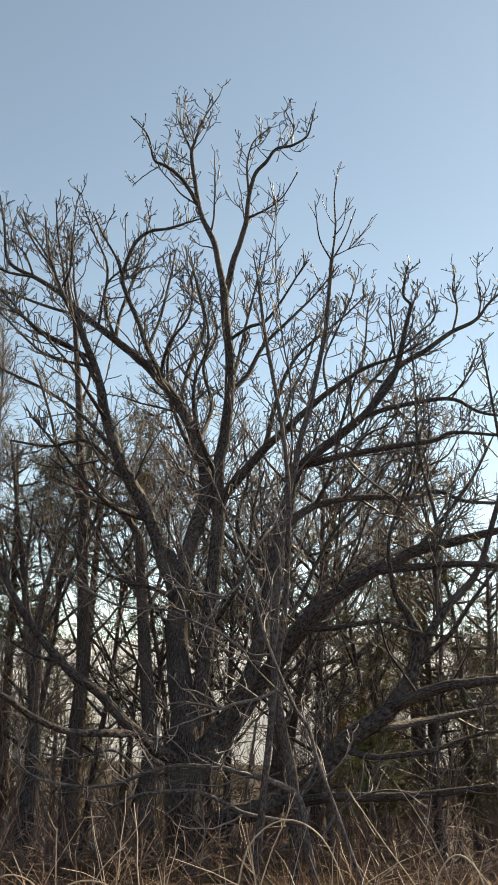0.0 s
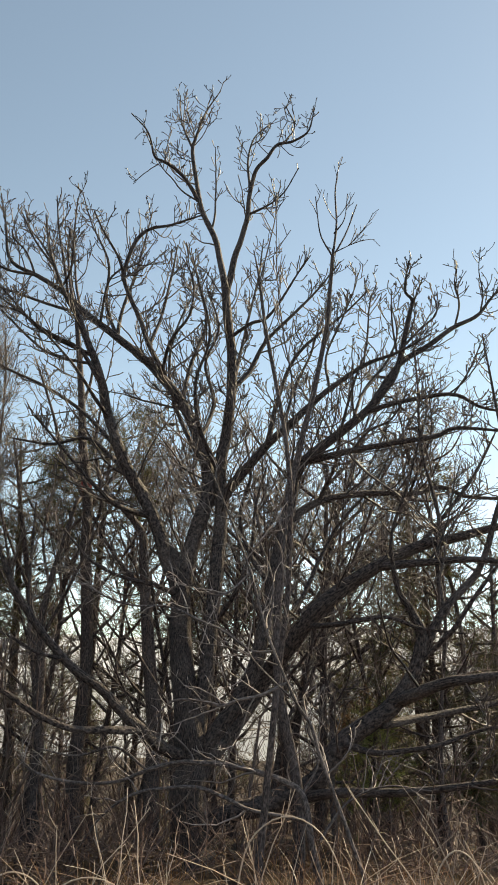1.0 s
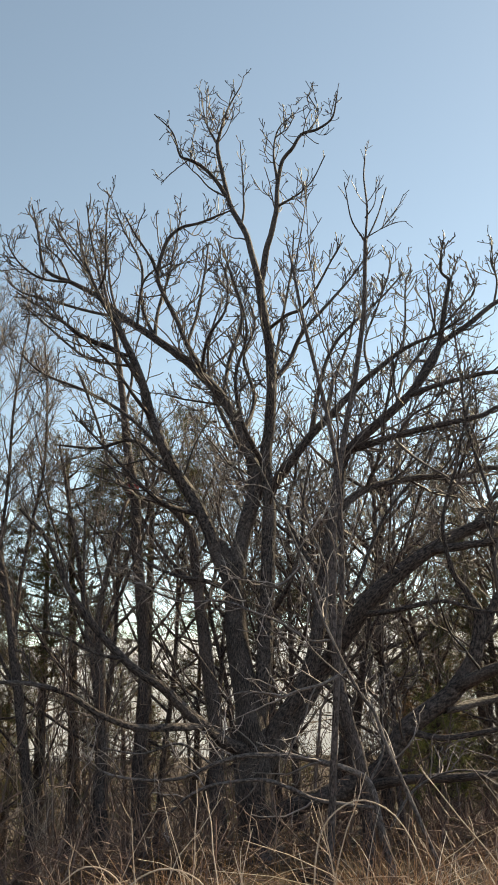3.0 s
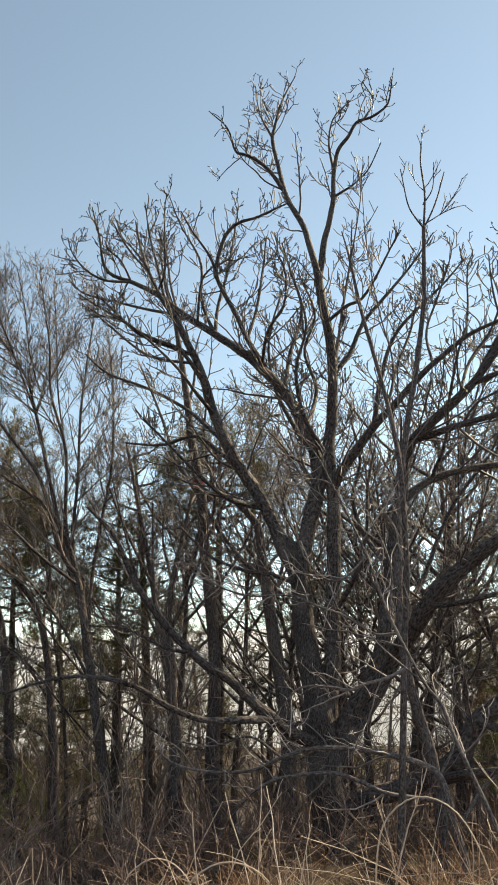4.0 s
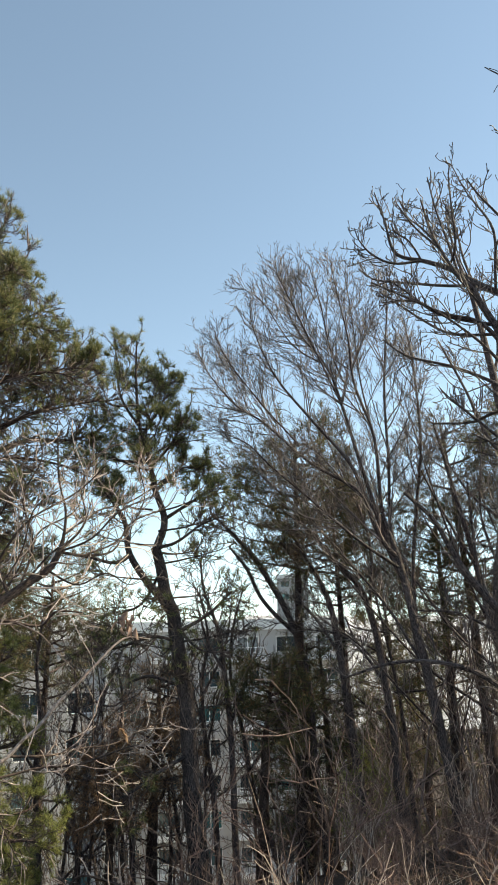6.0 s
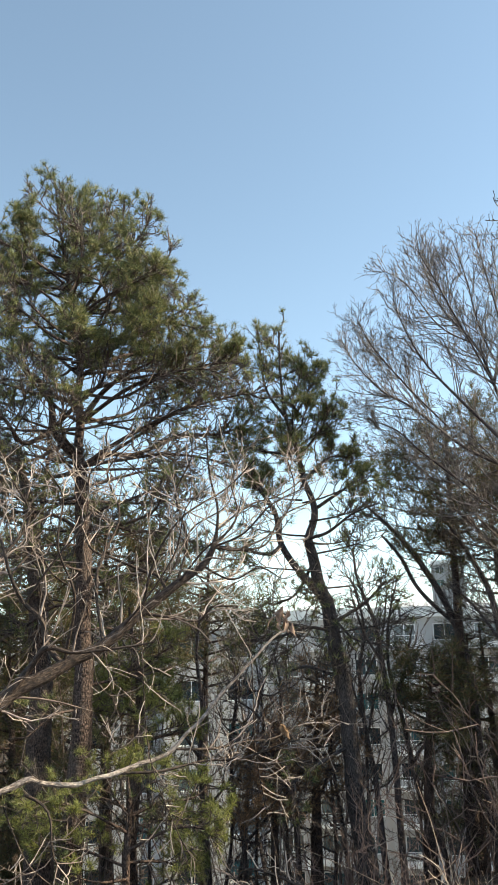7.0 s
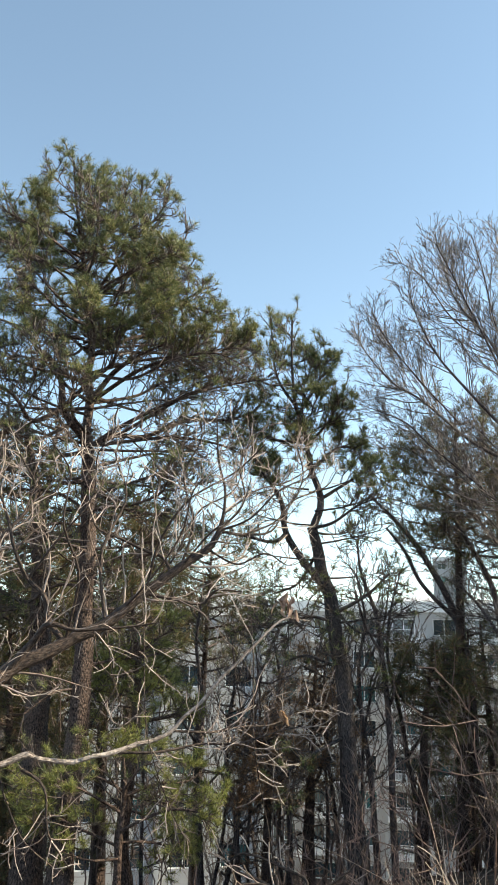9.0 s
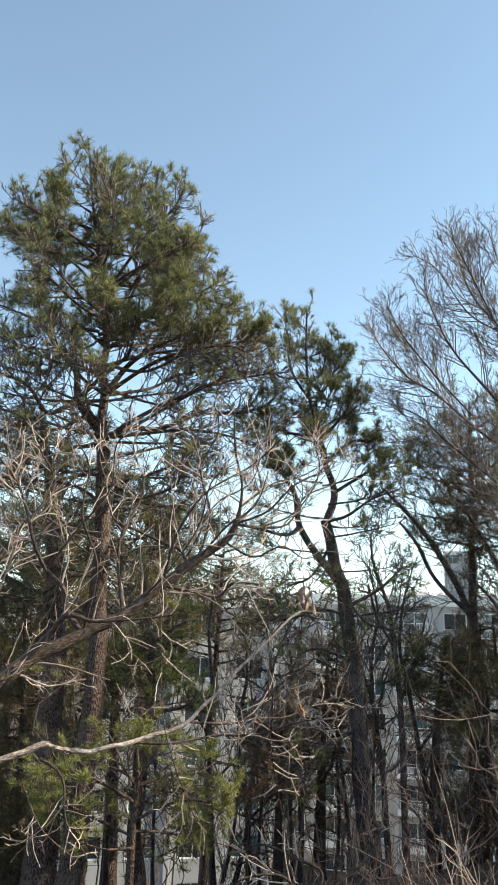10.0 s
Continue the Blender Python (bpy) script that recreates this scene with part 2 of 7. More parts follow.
class Tree:
    """A tree at the pose m: its own trunk and limbs through waypoints, then shoots grown from them."""

    def __init__(self, name, m, label, category, mat, twig_mat, seed, sides=10, group="", stout=0.0):
        self.root = thing(name, m, label, category, group)
        self.rng, self.mat, self.twig_mat, self.sides = np.random.default_rng(seed), mat, twig_mat, sides
        self.limbs, self.stout = [], stout

    def stem(self, kind, way, gnarl=0.12):
        n = max(8, 4 * len(way)) if self.sides > 8 else 2 * len(way)
        P, R = limb_path(way, n, self.rng, gnarl)
        R = R * (1 + self.stout * np.exp(-(R / 0.06) ** 2))
        if kind == "trunk":
            flare = 1 + (0.4 if self.sides > 10 else 0.18) * np.exp(-np.linspace(0, 12, n))
            R = R * flare
            P = np.vstack([P[0] - np.array([0, 0, 1.2]), P])
            R = np.concatenate([[R[0] * 1.15], R])
        v, f, uv = tubes(P[None], R[None], self.sides if R.max() > 0.03 else 6, 0.03, self.rng)
        part(kind, mesh_of(kind, v, f, self.mat, uv), self.root)
        self.limbs.append((P, R, kind))

    def trunk(self, *way):
        self.stem("trunk", way)

    def limb(self, *way):
        self.stem("limb", way)

    def pale_limb(self, *way):
        """A limb with smooth light bark and no shoots of its own."""
        keep, self.mat = self.mat, PALE_BARK
        self.stem("limb", way, 0.22)
        self.mat, self.limbs = keep, self.limbs[:-1]

    def paths(self, points=14, trunk=False):
        Ps, Rs = [], []
        for P, R, kind in self.limbs:
            if kind == "trunk" and not trunk:
                continue
            s = np.linspace(0, len(P) - 1, points)
            Q = np.stack([np.interp(s, np.arange(len(P)), P[:, c]) for c in range(3)], 1)
            Ps.append(Q), Rs.append(np.interp(s, np.arange(len(P)), R))
        return np.array(Ps), np.array(Rs)

    def twigs(self, levels, label, trunk=False, sides=3, boughs=None, low=-9.0):
        """levels: one dict for each order of shoots, for sprout(). Below the height low, few boughs grow."""
        P, R = self.paths(trunk=trunk)
        sets = []
        if boughs:
            Q, S = sprout(P, R, self.rng, points=14, **boughs)
            keep = (Q[:, 0, 2] > low) | (self.rng.uniform(0, 1, len(Q)) < 0.3)
            Q, S = Q[keep], S[keep]
            sets.append(tubes(Q, S, 5))
            P, R = np.concatenate([P, Q]), np.concatenate([R, S])
        for lv in levels:
            P, R = sprout(P, R, self.rng, **lv)
            sets.append(tubes(P, R, sides + 1 if lv is levels[0] else sides))
        v, f, uv = pile(*sets)
        part("crown", mesh_of("crown", v, f, self.twig_mat, uv), self.root, label, "stuff")
        return P, R


def tufts(P, rng, mat, parent, needles, length, width, label, name="foliage", up=0.3, back=0.9, above=-9.0, below=1.0, clump=0.0):
    """Brushes of needles round the last stretch of each shoot in P; below the height above, only some shoots bear them.
    clump: the share of bare shoots between the clumps."""
    P = P[rng.uniform(0, 1, len(P)) < np.where(P[:, -1, 2] > above, 1.0, below)]
    x, y, z = P[:, -1].T
    between = np.sin(4.1 * x + 1.7 * z) + np.sin(4.5 * y + 1.3 * x) + 1.6 * np.sin(4.6 * z + 1.1 * y) < -0.2
    P = P[~between | (rng.uniform(0, 1, len(P)) > clump)]
    tipdir = unit(P[:, -1] - P[:, -2])
    B = len(P)
    q = rng.uniform(0, 1, (B, needles))
    base = P[:, -1][:, None] - (q * back)[..., None] * (P[:, -1] - P[:, -3])[:, None]
    d = unit(tipdir[:, None] * 0.6 + unit(rng.normal(size=(B, needles, 3))) * 0.95 + np.array([0, 0, up]))
    L = length * rng.uniform(0.65, 1.15, (B, needles, 1))
    side = unit(np.cross(d, rng.normal(size=d.shape))) * width / 2
    V = np.stack([base - side, base + side, base + d * L], 2).reshape(-1, 3)
    F = np.arange(len(V)).reshape(-1, 3)
    return part(name, mesh_of(name, V, F, mat, None, False), parent, label, "stuff")


# ---- ground ----
def height(x, y):
    """The hilltop by the camera, falling away behind the trees and towards the houses."""
    d = np.hypot(x, y)
    az = np.degrees(np.arctan2(-x, y))
    fall = np.clip((az - 5) / 40, 0, 1) * np.clip((150 - az) / 60, 0, 1)
    edge = 1.0 + 2.5 * (1 - fall)
    slope = 0.075 + 0.085 * fall
    z = -slope * np.maximum(d - edge, 0) - np.maximum(d - 25, 0) * (0.07 + 0.45 * fall)
    z = z - 0.17 * fall * np.maximum(d - 13.5, 0) - 0.28 * (1 - fall) * np.maximum(d - 21, 0)
    floor = -16.0
    z = np.where(z < floor + 4, floor + 4 * np.exp((z - floor - 4) / 4), z)
    return z + 0.06 * np.sin(x * 1.3 + 0.5) * np.cos(y * 1.1) + 0.03 * np.sin(x * 3.1) * np.sin(y * 2.7)


def build_ground():
    rings = np.concatenate([[0.02], np.geomspace(0.5, 3000, 110)])
    turns = 144
    a = np.arange(turns) * 2 * np.pi / turns
    X, Y = rings[:, None] * np.sin(a), rings[:, None] * np.cos(a)
    V = np.stack([X, Y, height(X, Y)], -1).reshape(-1, 3)
    i = np.arange(len(rings) * turns).reshape(len(rings), turns)
    j = np.roll(i, -1, axis=1)
    F = np.stack([i[:-1], i[1:], j[1:], j[:-1]], -1).reshape(-1, 4)
    V = np.vstack([V, V[:turns].mean(axis=0)])
    F = np.vstack([F, np.stack([np.full(turns // 2, len(V) - 1), i[0, 0::2], i[0, 1::2], np.roll(i[0, 0::2], -1)], -1)])
    m, n, l, b = material("leaf_litter", 0.95)
    ob = n.new("ShaderNodeTexCoord").outputs["Object"]
    fine = noise_on(n, l, ob, 9, 8)
    coarse = noise_on(n, l, ob, 0.35, 4)
    litter = ramp(n, l, fine, [(0.3, (0.025, 0.0165, 0.0125)), (0.55, (0.07, 0.045, 0.033)), (0.78, (0.14, 0.092, 0.068))])
    soil = ramp(n, l, coarse, [(0.4, (0.75, 0.75, 0.75)), (0.65, (1.1, 1.05, 0.95))])
    l.new(mixed(n, l, 1.0, litter, soil, "MULTIPLY"), b.inputs["Base Color"])
    bumped(n, l, b, fine, 0.8, 0.05)
    tagged(new("ground", mesh_of("ground", V, F, m)), "brown leaf-littered hilltop sloping away under the trees", "ground", "", "structure")


build_ground()

# ---- the trees ----
OAK_BOUGHS = dict(full=0.056, per_metre=3.4, length=1.75, angle=60, up=0.0, turn=0.05, wobble=0.1, thick=0.5, tip=0.008, start=0.15, fade=0.65)
OAK_SHOOTS = [dict(clean=0.024, full=0.014, per_metre=4.7, length=0.52, angle=60, up=0.0, turn=0.2, wobble=0.13, points=7, thick=0.65, tip=0.0075, fade=0.5, curl=0.07, knob=0.3),
              dict(per_metre=5.0, length=0.25, angle=58, up=0.05, turn=0.2, wobble=0.12, points=5, tip=0.0066, fade=0.4, curl=0.08, knob=0.4),
              dict(per_metre=5.0, length=0.085, angle=58, up=0.1, wobble=0.1, points=2, tip=0.006, start=0.45, knob=0.5)]
THIN_BOUGHS = dict(full=0.04, per_metre=1.1, length=1.8, angle=50, up=0.12, wobble=0.14, thick=0.5, tip=0.006, start=0.35, fade=0.7)
THIN_SHOOTS = [dict(clean=0.026, full=0.014, per_metre=4.2, length=0.95, angle=52, up=0.12, wobble=0.2, points=5, tip=0.0055, fade=0.65),
               dict(per_metre=5.0, length=0.45, angle=52, up=0.1, wobble=0.22, points=3, tip=0.005),
               dict(per_metre=4.5, length=0.18, angle=50, up=0.1, wobble=0.1, points=2, tip=0.0045)]
ELM_BOUGHS = dict(full=0.022, per_metre=4.8, length=1.6, angle=38, up=0.0, turn=0.03, wobble=0.06, thick=0.6, tip=0.005, start=0.1, fade=0.6, curl=0.01)
ELM_SHOOTS = [dict(clean=0.026, full=0.008, per_metre=6.4, length=0.66, angle=40, up=0.0, turn=0.09, wobble=0.07, points=6, tip=0.0036, start=0.25, fade=0.45, curl=0.05),
              dict(per_metre=7.8, length=0.33, angle=42, up=0.0, turn=0.12, wobble=0.07, points=4, tip=0.003, start=0.25, curl=0.06),
              dict(per_metre=7.5, length=0.14, angle=42, up=0.1, wobble=0.1, points=2, tip=0.0028, start=0.3)]
PINE_BOUGHS = dict(full=0.028, per_metre=5.0, length=1.1, angle=52, up=0.06, wobble=0.12, thick=0.5, tip=0.007, start=0.25, fade=0.7)
PINE_SHOOTS = [dict(full=0.01, per_metre=8.0, length=0.46, angle=52, up=0.16, wobble=0.18, points=4, tip=0.0064, start=0.35, fade=0.3),
               dict(per_metre=10.0, length=0.15, angle=48, up=0.25, wobble=0.2, points=3, tip=0.005, start=0.45)]
SAPLING_SHOOTS = [dict(per_metre=4.0, length=0.75, angle=38, up=0.2, wobble=0.12, points=5, tip=0.0055, start=0.3, fade=0.75),
                  dict(per_metre=4.5, length=0.26, angle=42, up=0.2, wobble=0.1, points=3, tip=0.005)]
ARCH_SHOOTS = [dict(per_metre=4.5, length=0.8, angle=55, up=0.06, wobble=0.16, points=7, tip=0.0045, start=0.15, fade=0.6, curl=0.05),
               dict(per_metre=5.0, length=0.35, angle=52, up=0.08, wobble=0.18, points=4, tip=0.004, curl=0.06),
               dict(per_metre=4.0, length=0.13, angle=52, up=0.08, wobble=0.1, points=2, tip=0.0035)]
NEAR_BOUGHS = dict(full=0.026, per_metre=1.3, length=0.9, angle=62, up=0.12, wobble=0.1, thick=0.35, tip=0.0035, start=0.2, fade=0.4, curl=0.03)
NEAR_SHOOTS = [dict(full=0.007, per_metre=5.5, length=0.6, angle=56, up=0.1, wobble=0.18, points=6, tip=0.003, curl=0.05, fade=0.5),
               dict(per_metre=5.5, length=0.26, angle=52, up=0.1, wobble=0.18, points=4, tip=0.0025, curl=0.05),
               dict(per_metre=5.0, length=0.09, angle=52, up=0.1, wobble=0.1, points=2, tip=0.0023)]


def crown_boughs(t, count, low, high, stem, profile, lift):
    """Boughs all round a stem, out to the crown's profile of (height, reach)."""
    hs, reach = zip(*profile)
    for i in range(count):
        z = low + (high - low) * (i + t.rng.uniform(0, 1)) / count
        a, L = i * 2.4 + t.rng.normal() * 0.4, float(np.interp(z, hs, reach)) * t.rng.uniform(0.65, 1.05)
        z0, c, q = z - lift * L, math.cos(a), math.sin(a)
        x0, y0 = stem(z0)
        bow = t.rng.normal() * 0.12
        t.limb(*[(x0 + L * (c * f - q * bow * math.sin(3 * f)), y0 + L * (q * f + c * bow * math.sin(3 * f)), z0 + L * lift * f * (0.4 + 0.6 * f), 0.005 + 0.012 * L * (1 - f) ** 0.8) for f in (0, 0.3, 0.6, 0.85, 1.0)])


tree = Tree("oak_tree", pose(-0.67, 12.98, -0.74, 0, 0, 2.9), "tall bare old oak with dark furrowed bark and gnarled limbs", "tree", OAK_BARK, OAK_TWIG, 11, sides=12, stout=0.3)
tree.trunk((0.00, 0.00, 0.00, 0.291), (-0.03, 0.00, 0.42, 0.260), (-0.08, 0.00, 1.09, 0.247), (-0.12, 0.00, 1.63, 0.233), (-0.22, 0.00, 2.18, 0.201), (-0.33, 0.00, 3.08, 0.175), (-0.40, 0.00, 3.85, 0.154), (-0.47, 0.00, 4.33, 0.106), (-0.54, 0.00, 4.60, 0.075))
tree.limb((-0.39, 0.00, 3.72, 0.074), (-0.52, 0.00, 4.20, 0.105), (-0.67, 0.00, 4.59, 0.112), (-0.91, 0.00, 5.08, 0.107), (-1.16, 0.00, 5.58, 0.096), (-1.43, -0.20, 6.08, 0.086), (-1.65, -0.30, 6.61, 0.073), (-1.78, -0.40, 7.10, 0.064), (-1.98, -0.50, 7.64, 0.051), (-2.22, -0.60, 8.19, 0.042), (-2.48, -0.80, 8.58, 0.029), (-2.73, -0.90, 9.23, 0.019), (-2.84, -1.00, 9.85, 0.010))
tree.limb((-0.39, 0.00, 3.63, 0.079), (-0.32, 0.00, 4.20, 0.118), (-0.18, 0.00, 4.79, 0.123), (-0.02, 0.00, 5.35, 0.115), (-0.01, 0.10, 5.90, 0.107), (-0.18, 0.20, 6.45, 0.093), (-0.52, 0.30, 7.13, 0.081), (-0.89, 0.30, 7.60, 0.072), (-1.24, 0.40, 7.97, 0.066), (-1.71, 0.40, 8.34, 0.059), (-2.30, 0.50, 8.82, 0.049), (-2.76, 0.50, 9.24, 0.043), (-3.30, 0.60, 9.60, 0.032), (-3.82, 0.70, 9.95, 0.025), (-3.97, 0.70, 10.68, 0.015), (-4.16, 0.80, 11.40, 0.008))
tree.limb((-0.03, 0.00, 0.79, 0.114), (-0.02, 0.00, 1.56, 0.134), (0.04, 0.00, 2.35, 0.131), (0.12, 0.00, 3.35, 0.122), (0.18, 0.00, 4.31, 0.112), (0.21, 0.00, 5.13, 0.108), (0.18, 0.00, 5.78, 0.103), (0.26, 0.00, 6.56, 0.092), (0.33, 0.00, 7.36, 0.083), (0.27, 0.00, 8.30, 0.078), (0.17, 0.00, 9.10, 0.073))
tree.limb((0.17, 0.00, 9.05, 0.062), (0.07, 0.10, 9.65, 0.053), (-0.08, 0.20, 10.33, 0.047), (-0.33, 0.20, 10.90, 0.040), (-0.47, 0.30, 11.63, 0.033), (-0.56, 0.30, 12.22, 0.030), (-0.50, 0.30, 12.53, 0.023), (-0.34, 0.40, 13.17, 0.015), (-0.08, 0.50, 13.77, 0.008))
tree.limb((-0.40, 0.20, 11.05, 0.033), (-0.62, 0.10, 11.40, 0.029), (-0.86, 0.00, 11.59, 0.025), (-1.08, -0.10, 11.66, 0.022), (-1.23, -0.10, 11.75, 0.018), (-1.36, -0.20, 12.18, 0.011), (-1.68, -0.30, 12.50, 0.007))
tree.limb((0.17, 0.00, 9.05, 0.059), (0.28, -0.10, 9.66, 0.049), (0.40, -0.20, 10.06, 0.042), (0.50, -0.30, 10.44, 0.038), (0.52, -0.30, 10.92, 0.032), (0.62, -0.40, 11.33, 0.028), (0.81, -0.50, 11.56, 0.025), (0.98, -0.50, 11.83, 0.021), (1.24, -0.60, 11.84, 0.018), (1.53, -0.60, 12.08, 0.014), (1.63, -0.70, 12.50, 0.007))
tree.limb((0.52, -0.30, 11.04, 0.021), (0.48, -0.20, 11.70, 0.014), (0.60, 0.00, 12.35, 0.011), (0.92, 0.10, 12.77, 0.008))
tree.limb((0.54, -0.30, 10.52, 0.021), (0.80, -0.60, 10.49, 0.014), (1.08, -0.80, 10.63, 0.010), (1.32, -1.00, 11.01, 0.007))
tree.limb((-0.56, 0.30, 12.27, 0.019), (-0.79, 0.50, 12.96, 0.012), (-0.88, 0.70, 13.78, 0.008))
tree.limb((1.09, -0.50, 11.86, 0.014), (1.31, -0.30, 12.40, 0.011), (1.15, -0.20, 12.93, 0.007))
tree.limb((-0.82, 0.30, 7.63, 0.041), (-1.11, 0.10, 8.08, 0.037), (-1.30, 0.00, 8.53, 0.034), (-1.53, -0.10, 9.00, 0.031), (-1.60, -0.20, 9.29, 0.031), (-1.45, -0.30, 9.81, 0.027), (-1.22, -0.30, 10.10, 0.024), (-0.84, -0.40, 10.15, 0.017), (-0.31, -0.60, 10.25, 0.010))
tree.limb((-1.60, -0.20, 9.29, 0.024), (-1.72, -0.40, 9.53, 0.017), (-1.97, -0.60, 9.89, 0.013), (-2.13, -0.70, 10.20, 0.007))
tree.limb((-1.71, 0.40, 8.34, 0.031), (-1.70, 0.60, 8.91, 0.025), (-1.54, 0.80, 9.71, 0.018), (-1.43, 0.90, 10.36, 0.015), (-1.30, 1.00, 11.29, 0.008))
tree.limb((-2.74, 0.50, 9.24, 0.025), (-2.89, 0.30, 9.58, 0.018), (-3.27, 0.20, 10.07, 0.014), (-3.56, 0.10, 10.62, 0.007))
tree.limb((-1.71, 0.40, 8.34, 0.028), (-2.00, 0.70, 9.16, 0.022), (-2.04, 0.90, 10.08, 0.019), (-2.46, 1.10, 11.03, 0.011), (-2.71, 1.20, 11.78, 0.008))
tree.limb((-1.78, -0.40, 7.10, 0.035), (-2.13, -0.70, 7.60, 0.025), (-2.63, -1.00, 7.77, 0.019), (-3.15, -1.20, 8.08, 0.012), (-3.66, -1.40, 8.39, 0.009))
tree.limb((-1.65, -0.30, 6.61, 0.032), (-1.88, -0.80, 6.85, 0.022), (-2.22, -1.10, 7.27, 0.015), (-2.91, -1.40, 7.86, 0.012), (-3.47, -1.60, 7.91, 0.006))
tree.limb((0.19, 0.00, 5.36, 0.083), (0.57, -0.20, 5.86, 0.070), (0.92, -0.30, 6.28, 0.061), (1.44, -0.50, 6.76, 0.048), (1.89, -0.60, 7.16, 0.038), (2.43, -0.70, 7.55, 0.029), (2.96, -0.80, 7.76, 0.019), (3.51, -0.90, 8.07, 0.010))
tree.limb((0.30, 0.00, 7.26, 0.040), (0.64, 0.30, 7.79, 0.034), (0.92, 0.50, 8.45, 0.028), (1.46, 0.70, 9.14, 0.022), (1.90, 0.90, 9.73, 0.015), (2.35, 1.00, 10.41, 0.008))
tree.limb((0.92, -0.30, 6.28, 0.038), (1.11, -0.10, 7.16, 0.030), (1.40, 0.10, 7.98, 0.024), (1.83, 0.20, 8.50, 0.021), (2.33, 0.30, 8.99, 0.014), (2.77, 0.40, 9.52, 0.011))
tree.limb((0.26, 0.00, 8.24, 0.027), (0.59, -0.30, 8.39, 0.023), (0.90, -0.50, 8.46, 0.020), (1.30, -0.70, 9.07, 0.013), (1.52, -0.80, 9.45, 0.007))
tree.limb((0.33, 0.00, 7.36, 0.030), (0.49, 0.60, 8.36, 0.021), (0.63, 0.80, 9.14, 0.018), (0.78, 1.00, 9.95, 0.015), (0.87, 1.10, 10.87, 0.008))
tree.limb((-0.01, 0.10, 5.90, 0.045), (-0.38, 0.60, 6.62, 0.034), (-0.74, 1.00, 7.59, 0.025), (-0.80, 1.20, 8.56, 0.018), (-0.55, 1.40, 9.60, 0.011))
tree.limb((0.18, 0.00, 5.78, 0.042), (-0.18, -0.60, 6.44, 0.028), (-0.26, -0.90, 7.08, 0.022), (-0.07, -1.10, 7.78, 0.016), (-0.29, -1.20, 8.70, 0.009), (-0.49, -1.30, 9.24, 0.006))
tree.limb((-1.16, 0.00, 5.58, 0.045), (-1.60, 0.50, 6.13, 0.033), (-2.16, 0.90, 6.63, 0.028), (-2.80, 1.20, 6.59, 0.021), (-3.57, 1.50, 6.75, 0.014))
tree.limb((-0.91, 0.00, 5.08, 0.044), (-1.38, -0.50, 5.13, 0.033), (-1.75, -0.80, 5.40, 0.024), (-2.19, -1.00, 5.85, 0.018), (-2.62, -1.20, 6.30, 0.012))
tree.limb((-0.07, 0.00, 1.46, 0.064), (-0.36, -0.30, 1.58, 0.091), (-0.66, -0.70, 1.75, 0.088), (-0.86, -0.95, 1.96, 0.079), (-1.06, -1.10, 2.16, 0.070), (-1.39, -1.40, 2.46, 0.058), (-1.80, -1.60, 2.78, 0.050), (-2.18, -1.80, 3.21, 0.044), (-2.50, -2.00, 3.69, 0.036), (-2.79, -2.10, 4.33, 0.026), (-3.15, -2.20, 4.75, 0.016))
tree.limb((-1.80, -1.60, 2.78, 0.024), (-2.12, -1.90, 2.85, 0.015), (-2.58, -2.20, 3.09, 0.012), (-3.03, -2.40, 3.13, 0.007))
tree.limb((-0.82, -0.95, 1.88, 0.033), (-0.95, -1.10, 1.89, 0.043), (-1.09, -1.30, 1.89, 0.045), (-1.63, -1.70, 1.92, 0.035), (-2.02, -2.00, 2.09, 0.032), (-2.41, -2.30, 2.36, 0.027), (-2.78, -2.50, 2.48, 0.021), (-3.31, -2.70, 2.48, 0.016), (-3.92, -2.90, 2.31, 0.009))
tree.limb((-0.03, 0.00, 1.10, 0.127), (0.23, 0.00, 1.60, 0.134), (0.52, 0.10, 1.92, 0.136), (0.95, 0.20, 2.63, 0.134), (1.49, -0.40, 3.41, 0.131), (2.05, -0.60, 3.93, 0.113), (2.55, -0.70, 4.29, 0.098), (3.23, -0.80, 4.63, 0.081), (3.90, -0.90, 4.78, 0.060), (4.83, -1.00, 5.02, 0.036))
tree.limb((-0.02, 0.00, 1.32, 0.116), (0.32, -0.10, 1.96, 0.117), (0.64, -0.20, 2.37, 0.111), (0.87, -0.30, 3.10, 0.107), (1.08, -0.30, 3.95, 0.112), (1.22, -0.30, 4.83, 0.105), (1.33, -0.40, 5.45, 0.093), (1.41, -0.40, 5.84, 0.082), (1.74, -0.50, 6.18, 0.072), (2.25, -0.60, 6.57, 0.063), (2.55, -0.60, 6.88, 0.054), (2.90, -0.70, 7.32, 0.045), (3.10, -0.70, 7.93, 0.036), (3.21, -0.80, 8.50, 0.029), (3.25, -0.80, 8.71, 0.023), (3.13, -0.80, 8.91, 0.016), (3.19, -0.90, 9.39, 0.010))
tree.limb((2.55, -0.60, 6.88, 0.041), (3.06, -0.40, 7.70, 0.040), (3.55, -0.40, 8.07, 0.037), (4.08, -0.30, 8.50, 0.031), (4.50, -0.30, 8.74, 0.024), (4.78, -0.20, 9.11, 0.017), (5.06, -0.20, 9.40, 0.014), (5.54, -0.10, 9.88, 0.007))
tree.limb((2.43, -0.60, 6.77, 0.038), (3.10, -0.90, 6.91, 0.031), (3.80, -1.00, 7.00, 0.025), (4.21, -1.10, 6.76, 0.019), (4.88, -1.20, 6.65, 0.012))
